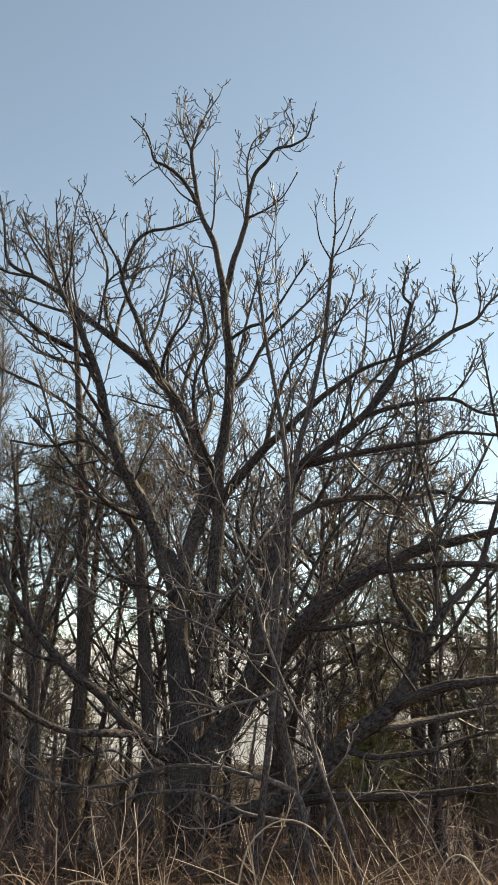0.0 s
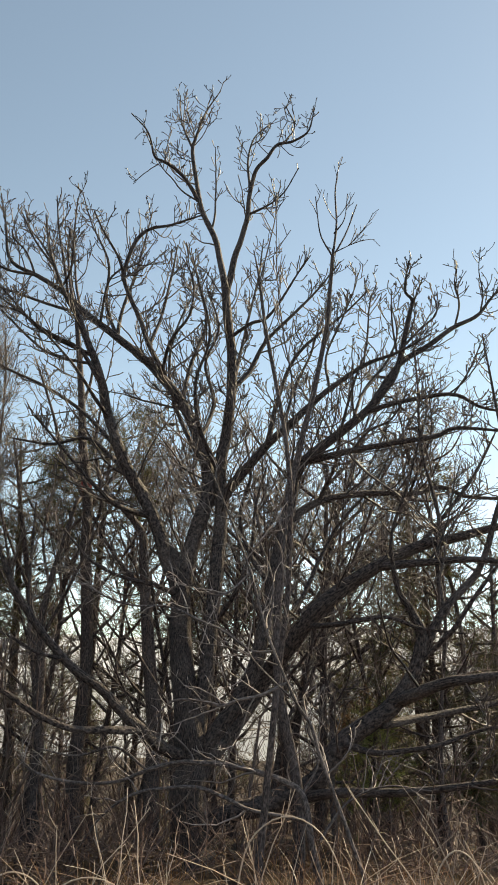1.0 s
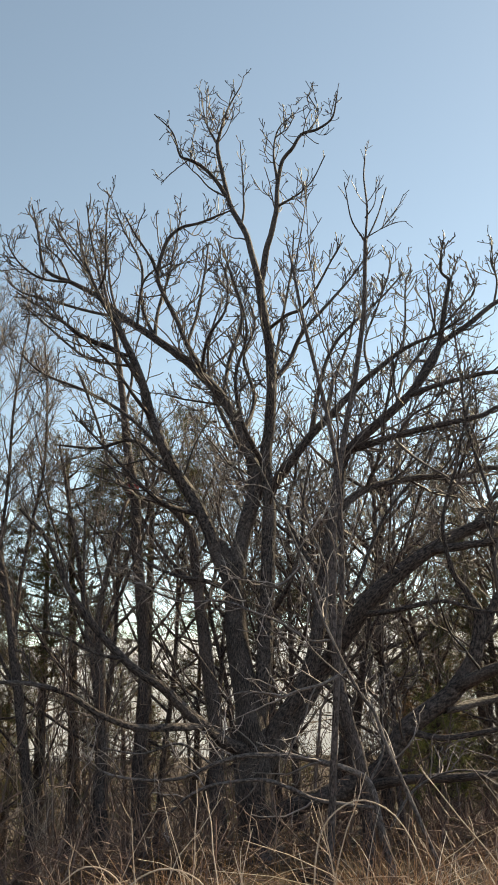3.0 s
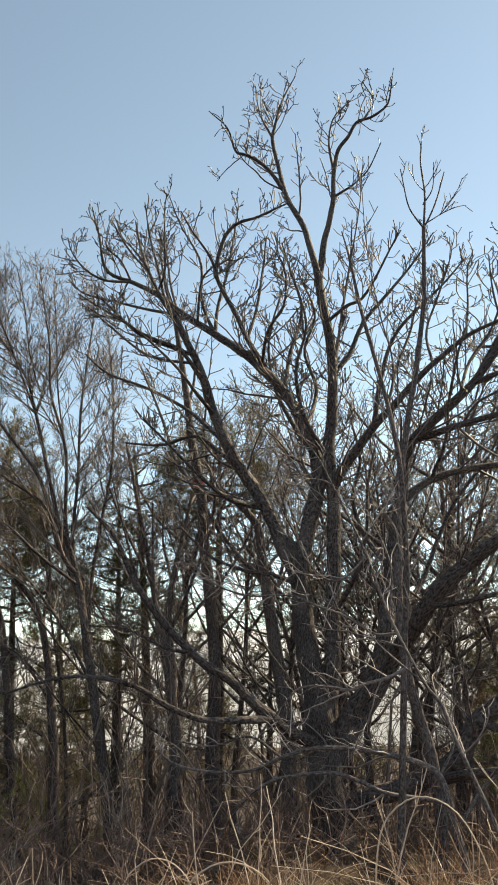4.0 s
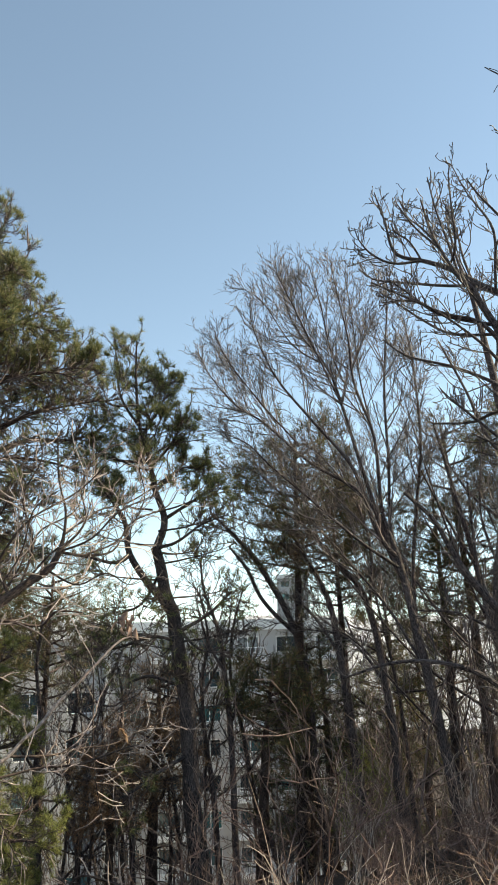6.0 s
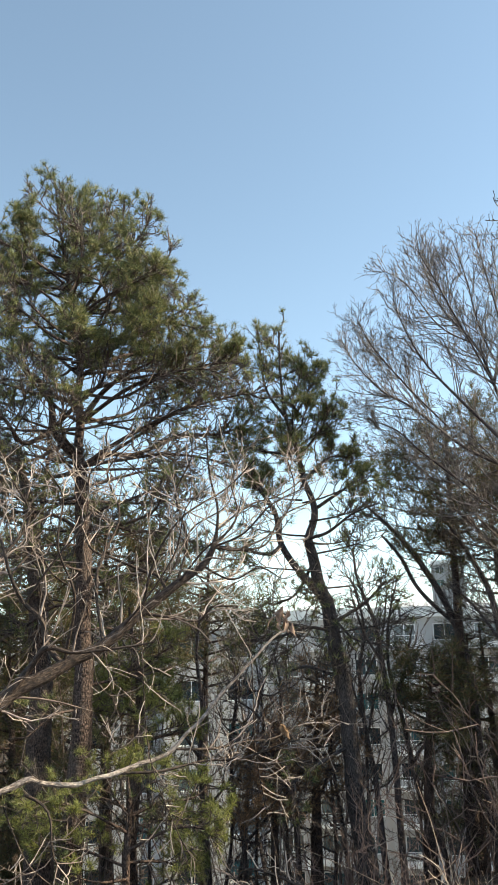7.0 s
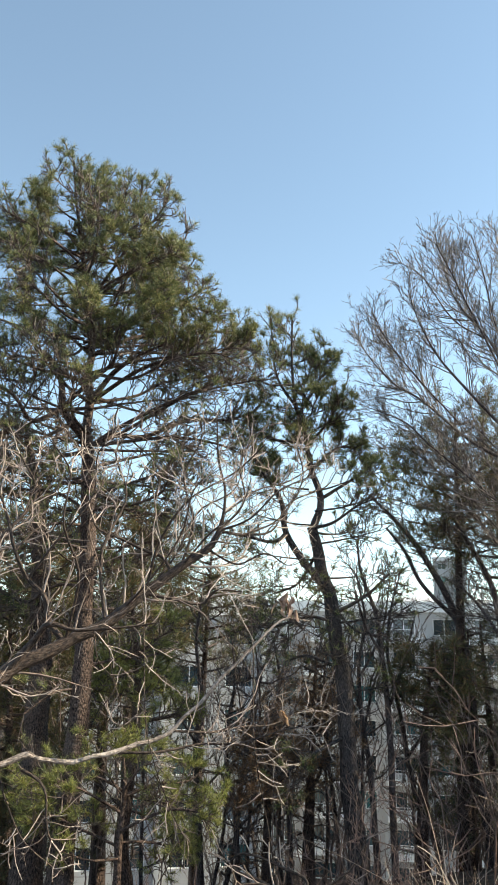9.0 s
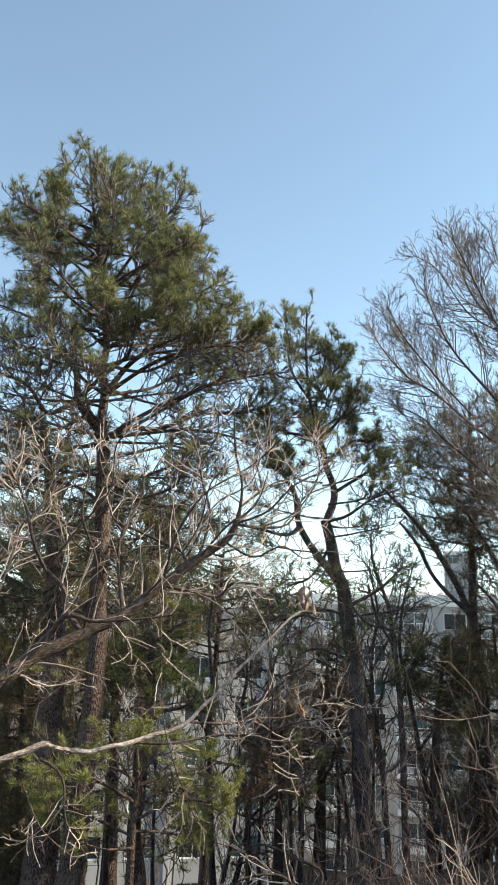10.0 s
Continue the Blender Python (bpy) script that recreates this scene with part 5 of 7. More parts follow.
tree.limb((-0.06, 0.00, 1.74, 0.026), (0.33, -0.60, 1.64, 0.021), (0.78, -0.90, 1.42, 0.012))
crown_boughs(tree, 18, 2.9, 4.2, lambda z: (0.0, 0.0), ((2.9, 0.85), (3.5, 0.8), (4.2, 0.4)), 0.15)
P, R = tree.twigs(PINE_SHOOTS, "bare brown pine twigs", boughs=PINE_BOUGHS)
tufts(P, tree.rng, SUNLIT_YOUNG_NEEDLES, tree.root, 32, 0.14, 0.0068, "yellow-green needle brushes")

tree = Tree("pine_tree", pose(-9.88, 8.61, -2.06, 0, 0, 48.6), "low bushy young pine with yellow-green needles", "tree", PINE_BARK, PINE_TWIG, 52)
tree.trunk((0.00, 0.00, 0.00, 0.057), (0.01, 0.00, 1.01, 0.047), (0.05, 0.00, 1.76, 0.030), (0.01, 0.00, 2.22, 0.015))
tree.limb((0.03, 0.00, 1.46, 0.026), (-0.45, -0.30, 1.78, 0.021), (-0.99, -0.50, 2.01, 0.014), (-1.40, -0.60, 1.93, 0.007))
tree.limb((0.04, 0.00, 1.68, 0.026), (0.52, 0.20, 1.83, 0.023), (0.94, 0.30, 1.84, 0.015), (1.25, 0.40, 1.98, 0.008))
tree.limb((0.02, 0.00, 1.23, 0.026), (0.58, -0.40, 1.55, 0.021), (1.00, -0.60, 1.60, 0.014), (1.23, -0.70, 1.47, 0.007))
tree.limb((0.02, 0.00, 1.01, 0.022), (-0.54, 0.30, 1.19, 0.019), (-1.05, 0.50, 1.36, 0.015), (-1.38, 0.60, 1.32, 0.008))
tree.limb((0.02, 0.00, 1.08, 0.022), (0.54, 0.40, 0.98, 0.019), (0.97, 0.60, 0.81, 0.011))
tree.limb((0.04, 0.00, 1.68, 0.018), (-0.23, 0.30, 1.95, 0.015), (-0.57, 0.40, 2.07, 0.011))
tree.limb((0.04, 0.00, 1.76, 0.018), (0.25, -0.30, 2.10, 0.015), (0.49, -0.40, 2.22, 0.007))
tree.limb((0.02, 0.00, 0.86, 0.022), (-0.34, -0.60, 0.98, 0.017), (-0.77, -0.90, 1.16, 0.010))
P, R = tree.twigs(PINE_SHOOTS, "bare brown pine twigs", boughs=PINE_BOUGHS)
tufts(P, tree.rng, SUNLIT_YOUNG_NEEDLES, tree.root, 34, 0.12, 0.0062, "yellow-green needle brushes")

tree = Tree("shrub", pose(-4.39, 5.59, -0.50, 0, 0, 37.5), "low bent pale leafless shrub on the slope", "tree", TAN_BARK, SUNLIT_TAN_TWIG, 53)
tree.trunk((0.00, 0.00, 0.00, 0.017), (-0.07, 0.00, 0.34, 0.016), (-0.22, 0.00, 0.48, 0.014), (-0.42, 0.00, 0.55, 0.012), (-0.53, 0.00, 0.63, 0.010), (-0.57, 0.00, 0.73, 0.006))
tree.limb((-0.04, 0.00, 0.19, 0.014), (0.11, 0.10, 0.46, 0.012), (-0.09, 0.20, 0.55, 0.012), (-0.37, 0.20, 0.64, 0.010), (-0.48, 0.20, 0.61, 0.008), (-0.55, 0.20, 0.50, 0.006))
tree.limb((-0.07, 0.00, 0.34, 0.012), (-0.21, -0.20, 0.52, 0.010), (-0.46, -0.30, 0.52, 0.008), (-0.59, -0.30, 0.44, 0.006))
tree.limb((-0.02, 0.00, 0.11, 0.012), (0.22, 0.20, 0.38, 0.010), (0.45, 0.30, 0.53, 0.008), (0.60, 0.40, 0.76, 0.004))
tree.twigs(ARCH_SHOOTS[1:], "bare tan twigs in a sunlit pale tone", True)

tree = Tree("bare_tree", pose(-6.17, 2.66, -0.13, 0, 0, 66.5), "bare tree reaching pale sunlit crooked boughs across the view", "tree", TAN_BARK, SUNLIT_TAN_TWIG, 28, sides=12)
tree.trunk((0.00, 0.00, 0.00, 0.180), (0.05, 0.00, 0.46, 0.162), (0.14, 0.00, 0.86, 0.142), (0.27, 0.00, 1.00, 0.120))
tree.limb((0.18, 0.00, 0.89, 0.083), (0.62, 0.00, 1.23, 0.072), (0.91, 0.00, 1.45, 0.064), (1.14, 0.00, 1.62, 0.060), (1.35, 0.00, 1.76, 0.056), (1.60, 0.00, 1.88, 0.049), (1.91, 0.00, 2.05, 0.045), (2.24, 0.00, 2.29, 0.042), (2.54, 0.00, 2.52, 0.037), (2.79, 0.00, 2.69, 0.032), (2.89, 0.00, 2.86, 0.025), (2.92, 0.00, 3.01, 0.014), (2.93, 0.00, 3.23, 0.011), (2.86, 0.00, 3.49, 0.009), (2.83, 0.00, 3.85, 0.006))
tree.limb((2.89, 0.00, 2.86, 0.015), (3.17, 0.10, 2.86, 0.013), (3.51, 0.20, 2.94, 0.010), (3.75, 0.30, 3.24, 0.008), (4.20, 0.40, 3.45, 0.007), (4.34, 0.40, 3.64, 0.005))
tree.limb((1.14, 0.00, 1.62, 0.032), (1.32, -0.10, 1.87, 0.026), (1.42, -0.20, 2.01, 0.021), (1.61, -0.30, 1.97, 0.012), (1.93, -0.40, 2.00, 0.009), (2.17, -0.50, 2.04, 0.005))
tree.limb((1.59, 0.00, 1.88, 0.027), (1.48, 0.10, 2.06, 0.024), (1.44, 0.10, 2.23, 0.021), (1.31, 0.20, 2.37, 0.018), (1.19, 0.20, 2.59, 0.015), (1.12, 0.30, 2.88, 0.013), (1.02, 0.30, 3.10, 0.011), (0.83, 0.40, 3.34, 0.009))
tree.limb((2.24, 0.00, 2.29, 0.017), (2.50, -0.10, 2.24, 0.013), (2.70, -0.10, 2.22, 0.012), (2.79, -0.20, 2.33, 0.009), (3.02, -0.20, 2.33, 0.006))
tree.limb((2.46, 0.00, 2.45, 0.018), (2.42, 0.10, 2.60, 0.015), (2.30, 0.20, 2.66, 0.014), (2.10, 0.30, 2.76, 0.012), (1.88, 0.30, 2.84, 0.010), (1.82, 0.40, 3.03, 0.008), (1.69, 0.40, 3.12, 0.006))
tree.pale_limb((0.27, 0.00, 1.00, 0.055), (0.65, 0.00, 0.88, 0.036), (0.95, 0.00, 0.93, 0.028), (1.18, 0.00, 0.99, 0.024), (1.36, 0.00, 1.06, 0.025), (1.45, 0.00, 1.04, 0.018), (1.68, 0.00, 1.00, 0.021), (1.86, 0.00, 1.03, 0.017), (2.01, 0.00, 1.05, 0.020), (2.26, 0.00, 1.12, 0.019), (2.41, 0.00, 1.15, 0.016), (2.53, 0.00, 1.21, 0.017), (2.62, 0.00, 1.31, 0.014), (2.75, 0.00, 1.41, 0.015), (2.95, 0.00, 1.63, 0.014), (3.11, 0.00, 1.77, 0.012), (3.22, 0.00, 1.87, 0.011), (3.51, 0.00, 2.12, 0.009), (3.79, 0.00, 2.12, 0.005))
tree.limb((2.53, 0.00, 1.21, 0.013), (2.89, 0.10, 1.18, 0.012), (3.25, 0.20, 1.21, 0.009), (3.53, 0.20, 1.22, 0.008), (3.93, 0.30, 1.34, 0.006), (4.18, 0.30, 1.38, 0.005))
tree.limb((2.06, 0.00, 1.06, 0.014), (2.37, -0.10, 1.06, 0.011), (2.71, -0.10, 1.11, 0.010), (3.06, -0.20, 1.13, 0.009), (3.48, -0.30, 1.24, 0.006), (3.75, -0.30, 1.18, 0.004))
tree.limb((2.17, -0.10, 2.26, 0.004), (2.17, -0.20, 2.01, 0.004), (2.22, -0.20, 1.33, 0.004), (2.32, -0.20, 0.97, 0.004), (2.47, -0.20, 0.64, 0.004), (2.58, -0.20, 0.45, 0.003))
tree.limb((1.88, -0.10, 2.05, 0.004), (1.89, -0.20, 1.88, 0.004), (1.94, -0.20, 1.63, 0.004), (2.02, -0.20, 1.42, 0.004), (2.01, -0.20, 1.26, 0.003))
tree.limb((3.25, 0.10, 2.16, 0.005), (3.29, 0.10, 1.77, 0.005), (3.30, 0.10, 1.21, 0.005), (3.37, 0.10, 0.76, 0.004), (3.46, 0.10, 0.40, 0.004), (3.55, 0.10, -0.04, 0.004))
tree.limb((1.77, -0.20, 1.97, 0.005), (1.82, -0.20, 1.74, 0.004), (1.97, -0.20, 1.59, 0.004), (1.88, -0.20, 1.42, 0.004), (1.84, -0.20, 1.34, 0.003))
tree.limb((1.21, 0.10, 0.88, 0.005), (1.30, 0.10, 0.67, 0.005), (1.44, 0.10, 0.43, 0.005), (1.74, 0.10, 0.19, 0.004))
tree.limb((1.35, 0.00, 0.96, 0.013), (1.50, -0.10, 0.84, 0.009), (1.53, -0.20, 0.55, 0.006), (1.70, -0.20, 0.31, 0.005))
tree.limb((1.19, 0.20, 2.59, 0.010), (1.40, 0.30, 2.80, 0.009), (1.55, 0.30, 2.62, 0.007), (1.77, 0.40, 2.49, 0.006), (1.97, 0.40, 2.26, 0.004))
tree.limb((0.62, 0.00, 1.23, 0.037), (0.84, 0.30, 1.81, 0.032), (0.94, 0.40, 2.38, 0.025), (1.12, 0.50, 2.71, 0.018), (1.40, 0.60, 3.13, 0.012), (1.23, 0.60, 3.47, 0.008))
tree.limb((2.54, 0.00, 2.52, 0.013), (2.68, 0.10, 2.93, 0.011), (2.61, 0.20, 3.35, 0.009), (2.77, 0.20, 3.73, 0.006), (2.71, 0.20, 3.99, 0.005))
tree.limb((2.24, 0.00, 2.29, 0.013), (2.30, -0.10, 2.70, 0.012), (2.51, -0.20, 3.07, 0.009), (2.93, -0.20, 3.35, 0.008), (3.16, -0.30, 3.60, 0.005))
tree.limb((2.89, 0.00, 2.86, 0.012), (3.17, 0.10, 3.17, 0.010), (3.17, 0.20, 3.55, 0.008), (3.41, 0.20, 3.91, 0.007), (3.72, 0.20, 4.00, 0.003))
tree.limb((1.91, 0.00, 2.05, 0.013), (1.90, 0.20, 2.62, 0.012), (2.12, 0.30, 3.13, 0.009), (2.03, 0.40, 3.55, 0.008), (2.24, 0.40, 3.83, 0.005))
tree.limb((1.60, 0.00, 1.88, 0.012), (1.62, -0.20, 2.39, 0.011), (1.45, -0.30, 2.77, 0.008), (1.47, -0.30, 3.17, 0.007), (1.26, -0.40, 3.40, 0.004))
tree.limb((3.17, 0.10, 2.86, 0.009), (3.52, 0.10, 3.03, 0.008), (3.83, 0.20, 3.44, 0.007), (3.77, 0.20, 3.77, 0.005))
tree.limb((2.79, 0.00, 2.69, 0.012), (3.02, -0.10, 2.57, 0.009), (3.24, -0.20, 2.67, 0.008), (3.46, -0.20, 2.58, 0.005), (3.64, -0.20, 2.64, 0.003))
tree.limb((2.89, 0.00, 2.86, 0.011), (3.09, -0.20, 2.96, 0.009), (3.31, -0.30, 3.21, 0.008), (3.66, -0.30, 3.39, 0.005))
tree.limb((2.54, 0.00, 2.52, 0.010), (2.71, -0.20, 2.80, 0.009), (2.93, -0.30, 2.99, 0.007), (3.04, -0.30, 3.29, 0.005))
tree.limb((2.92, 0.00, 3.01, 0.009), (3.39, 0.30, 3.32, 0.008), (3.81, 0.40, 3.48, 0.007), (4.41, 0.50, 3.90, 0.004))
tree.limb((2.24, 0.00, 2.29, 0.010), (2.56, 0.20, 2.64, 0.009), (2.81, 0.30, 3.07, 0.008), (3.20, 0.40, 3.32, 0.007), (3.37, 0.50, 3.69, 0.003))
tree.limb((2.05, 0.00, 2.15, 0.010), (2.22, -0.20, 2.41, 0.008), (2.42, -0.30, 2.77, 0.007), (2.48, -0.40, 3.13, 0.006), (2.73, -0.40, 3.34, 0.003))
tree.limb((1.31, 0.20, 2.37, 0.010), (1.50, 0.10, 2.68, 0.009), (1.74, 0.00, 3.05, 0.007), (1.77, 0.00, 3.44, 0.006), (1.98, -0.10, 3.58, 0.003))
tree.twigs(NEAR_SHOOTS, "curling bare tan twigs in a sunlit pale tone", boughs=NEAR_BOUGHS)

tree = Tree("bare_tree", pose(-11.16, 14.24, -2.99, 0, 0, 37.8), "thin dark bare tree forking low on the slope", "tree", GREY_BARK, OAK_TWIG, 41)
tree.trunk((0.00, 0.00, 0.00, 0.062), (0.02, 0.00, 0.61, 0.058), (-0.02, 0.00, 1.70, 0.055), (-0.20, 0.00, 2.24, 0.046), (-0.32, 0.00, 3.15, 0.037), (-0.22, 0.00, 4.05, 0.028), (-0.34, 0.00, 4.85, 0.019))
tree.limb((0.01, 0.00, 1.64, 0.046), (0.40, 0.00, 2.01, 0.041), (0.62, 0.20, 2.31, 0.037), (0.80, 0.40, 3.11, 0.028), (0.72, 0.60, 4.02, 0.019))
tree.twigs(THIN_SHOOTS, "thin dark bare twigs", True, boughs=THIN_BOUGHS)

tree = Tree("bare_tree", pose(-8.88, 14.59, -2.69, 0, 0, 31.0), "slim dark bare tree beside the leaning pine", "tree", GREY_BARK, OAK_TWIG, 42)
tree.trunk((0.00, 0.00, 0.00, 0.070), (-0.04, 0.00, 0.65, 0.067), (-0.08, 0.00, 2.08, 0.060), (-0.12, 0.00, 3.36, 0.057), (-0.23, 0.00, 4.41, 0.049), (-0.32, 0.00, 5.17, 0.041), (-0.60, 0.00, 5.96, 0.027), (-0.68, 0.00, 6.65, 0.018))
tree.limb((-0.12, 0.00, 3.36, 0.035), (0.20, 0.40, 4.19, 0.027), (0.43, 0.60, 5.07, 0.018))
tree.limb((-0.23, 0.00, 4.41, 0.031), (-0.52, -0.40, 4.94, 0.022), (-0.70, -0.60, 5.59, 0.018))
tree.twigs(THIN_SHOOTS, "thin dark bare twigs", True, boughs=THIN_BOUGHS)

tree = Tree("bare_tree", pose(-8.98, 16.83, -3.16, 0, 0, 27.8), "thin dark tree leaning over the slope", "tree", GREY_BARK, OAK_TWIG, 43)
tree.trunk((0.00, 0.00, 0.00, 0.064), (-0.30, 0.00, 1.12, 0.061), (-0.64, 0.00, 1.91, 0.057), (-0.84, 0.00, 2.93, 0.053), (-1.01, 0.00, 3.93, 0.044), (-1.20, 0.00, 4.88, 0.035), (-1.09, 0.00, 5.85, 0.025), (-0.85, 0.00, 6.72, 0.015))
tree.limb((-0.78, 0.00, 2.78, 0.034), (-0.20, 0.40, 3.67, 0.025), (-0.01, 0.60, 4.62, 0.020))
tree.twigs(THIN_SHOOTS, "thin dark bare twigs", True, boughs=THIN_BOUGHS)

tree = Tree("bare_tree", pose(-9.41, 14.85, -2.83, 0, 0, 32.1), "slim dark tree behind the leaning pine", "tree", GREY_BARK, OAK_TWIG, 44)
tree.trunk((0.00, 0.00, 0.00, 0.068), (-0.04, 0.00, 0.34, 0.064), (-0.10, 0.00, 1.46, 0.061), (-0.19, 0.00, 2.39, 0.053), (-0.32, 0.00, 3.35, 0.045), (-0.36, 0.00, 4.33, 0.037), (-0.23, 0.00, 5.23, 0.028), (-0.42, 0.00, 6.15, 0.019))
tree.limb((-0.28, 0.00, 3.14, 0.027), (-0.52, 0.40, 3.99, 0.023), (-0.74, 0.60, 4.67, 0.014))
tree.limb((-0.34, 0.00, 4.11, 0.027), (0.11, 0.50, 5.01, 0.024), (0.28, 0.80, 5.96, 0.015))
tree.twigs(THIN_SHOOTS, "thin dark bare twigs", True, boughs=THIN_BOUGHS)

tree = Tree("bare_tree", pose(-11.43, 16.51, -3.50, 0, 0, 34.4), "very thin bare dark stem on the slope", "tree", GREY_BARK, OAK_TWIG, 45)
tree.trunk((0.00, 0.00, 0.00, 0.049), (-0.13, 0.00, 1.55, 0.045), (-0.25, 0.00, 2.47, 0.041), (-0.36, 0.00, 3.49, 0.036), (-0.39, 0.00, 4.73, 0.026), (-0.22, 0.00, 5.75, 0.016))
tree.twigs(THIN_SHOOTS, "thin dark bare twigs", True, boughs=THIN_BOUGHS)

tree = Tree("bare_tree", pose(-13.15, 13.85, -3.24, 0, 0, 43.3), "slim bare tree before the flats", "tree", GREY_BARK, OAK_TWIG, 46)
tree.trunk((0.00, 0.00, 0.00, 0.075), (-0.06, 0.00, 0.64, 0.071), (-0.13, 0.00, 1.74, 0.067), (-0.23, 0.00, 2.87, 0.059), (-0.16, 0.00, 4.04, 0.050), (-0.29, 0.00, 5.13, 0.035), (-0.19, 0.00, 6.24, 0.020))
tree.limb((-0.16, 0.00, 1.96, 0.034), (0.31, 0.40, 2.35, 0.025), (0.70, 0.60, 2.91, 0.020))
tree.limb((-0.23, 0.00, 2.99, 0.029), (-0.66, -0.40, 3.72, 0.024), (-0.90, -0.60, 4.42, 0.014))
tree.twigs(THIN_SHOOTS, "thin dark bare twigs", True, boughs=THIN_BOUGHS)

tree = Tree("bare_tree", pose(-11.91, 13.62, -2.99, 0, 0, 40.9), "thin crooked bare tree before the flats", "tree", GREY_BARK, OAK_TWIG, 47)
tree.trunk((0.00, 0.00, 0.00, 0.058), (-0.06, 0.00, 0.81, 0.054), (-0.12, 0.00, 1.65, 0.050), (-0.28, 0.00, 2.29, 0.041), (-0.33, 0.00, 3.16, 0.033), (-0.19, 0.00, 4.06, 0.024), (-0.26, 0.00, 4.86, 0.014))
tree.limb((-0.05, 0.00, 1.23, 0.032), (0.47, 0.40, 1.79, 0.028), (0.61, 0.60, 2.65, 0.019))
tree.twigs(THIN_SHOOTS, "thin dark bare twigs", True, boughs=THIN_BOUGHS)


# ---- woods behind ----
def at(az, d, sink=0.05):
    """A place on the ground, d metres off at az degrees to the left of +y."""
    x, y = -d * math.sin(radians(az)), d * math.cos(radians(az))
    return x, y, float(height(np.array(x), np.array(y))) - sink


def wild_pine(seed, tall, first, spread, label, droop=0.0, needles=None):
    """A forest pine: bare below, whorls of limbs above, flat-topped brushes of needles."""
    t = Tree("pine_tree", pose(0, 0, 0), label, "tree", PINE_BARK, PINE_TWIG, seed, 6, "pines behind the bare trees")
    r = t.rng
    bend = r.normal(size=2) * 0.25
    t.trunk(*[(bend[0] * k * k, bend[1] * k * k, tall * k, 0.17 * (1.05 - 0.9 * k)) for k in (0, 0.3, 0.6, 0.85, 1.0)])
    for i in range(30):
        k = first + (0.97 - first) * i / 29
        a = i * 2.4 + r.normal() * 0.3
        L = spread * (1.15 - k) / (1.15 - first) * r.uniform(0.7, 1.15) * (0.55 if k < first + 0.06 else 1)
        c, s = math.cos(a), math.sin(a)
        x0, y0, z0 = bend[0] * k * k, bend[1] * k * k, tall * k
        lift = 0.1 - droop + 0.3 * (k - first)
        t.limb(*[(x0 + c * L * f, y0 + s * L * f, z0 + L * (lift * f + 0.15 * f * f), 0.035 * (1.1 - f)) for f in (0, 0.35, 0.7, 1.0)])
    for i in range(13):                        # dead branches below the crown
        k = 0.14 + (first - 0.14) * i / 12
        a, L = i * 2.4 + r.normal() * 0.4, spread * r.uniform(0.35, 0.8)
        c, s, x0, y0 = math.cos(a), math.sin(a), bend[0] * k * k, bend[1] * k * k
        sag = r.uniform(-0.12, 0.16)
        t.limb(*[(x0 + c * L * f, y0 + s * L * f, tall * k + L * (sag * f + 0.1 * math.sin(5 * f)), 0.017 * (1.15 - f)) for f in (0, 0.35, 0.7, 1.0)])
    P, R = t.twigs([dict(per_metre=5.6, length=0.95, angle=58, up=0.1, wobble=0.18, points=3, tip=0.006, start=0.15)], "brown pine twigs")
    P, R = sprout(P, R, r, per_metre=7.0, length=0.36, angle=52, up=0.2, wobble=0.2, points=3, tip=0.005, start=0.15)
    tufts(P, r, needles or DARK_NEEDLES, t.root, 14, 0.24, 0.014, "dark green needle brushes", above=tall * first * 0.97, below=0.15)
    return t.root


def wild_tree(seed, tall, label):
    """A slim bare woodland tree."""
    t = Tree("bare_tree", pose(0, 0, 0), label, "tree", GREY_BARK, ELM_TWIG, seed, 8, "bare trees in the wood")
    r = t.rng
    lean, bow = r.normal(size=2) * 1.1, r.uniform(0.15, 0.4)

    def spine(k):
        return lean[0] * k ** 1.3 + bow * math.sin(7 * k + seed) * k ** 0.5, lean[1] * k + bow * math.cos(6 * k + seed) * k ** 0.5

    t.trunk(*[(*spine(k), tall * k, 0.054 * (1.05 - k) ** 0.9) for k in (0, 0.12, 0.25, 0.38, 0.5, 0.62, 0.75, 0.88, 1.0)])
    for i in range(11):
        k = 0.16 + 0.74 * i / 10
        a, L = i * 2.5 + r.normal() * 0.5, tall * 0.3 * (1.15 - k) * r.uniform(0.7, 1.4)
        c, s = math.cos(a), math.sin(a)
        x0, y0 = spine(k)
        sag = r.uniform(-0.15, 0.55)
        t.limb(*[(x0 + c * L * f + 0.12 * math.sin(9 * f + i), y0 + s * L * f + 0.12 * math.cos(8 * f + i), tall * k + L * (sag * f + 0.45 * f * f), 0.028 * (1.08 - f)) for f in (0, 0.25, 0.5, 0.75, 1.0)])
    t.twigs([dict(per_metre=3.4, length=1.0, angle=45, up=0.15, wobble=0.22, points=4, tip=0.006),
             dict(per_metre=3.3, length=0.5, angle=45, up=0.15, wobble=0.2, points=3, tip=0.005)], "thin bare twigs", True)
    return t.root


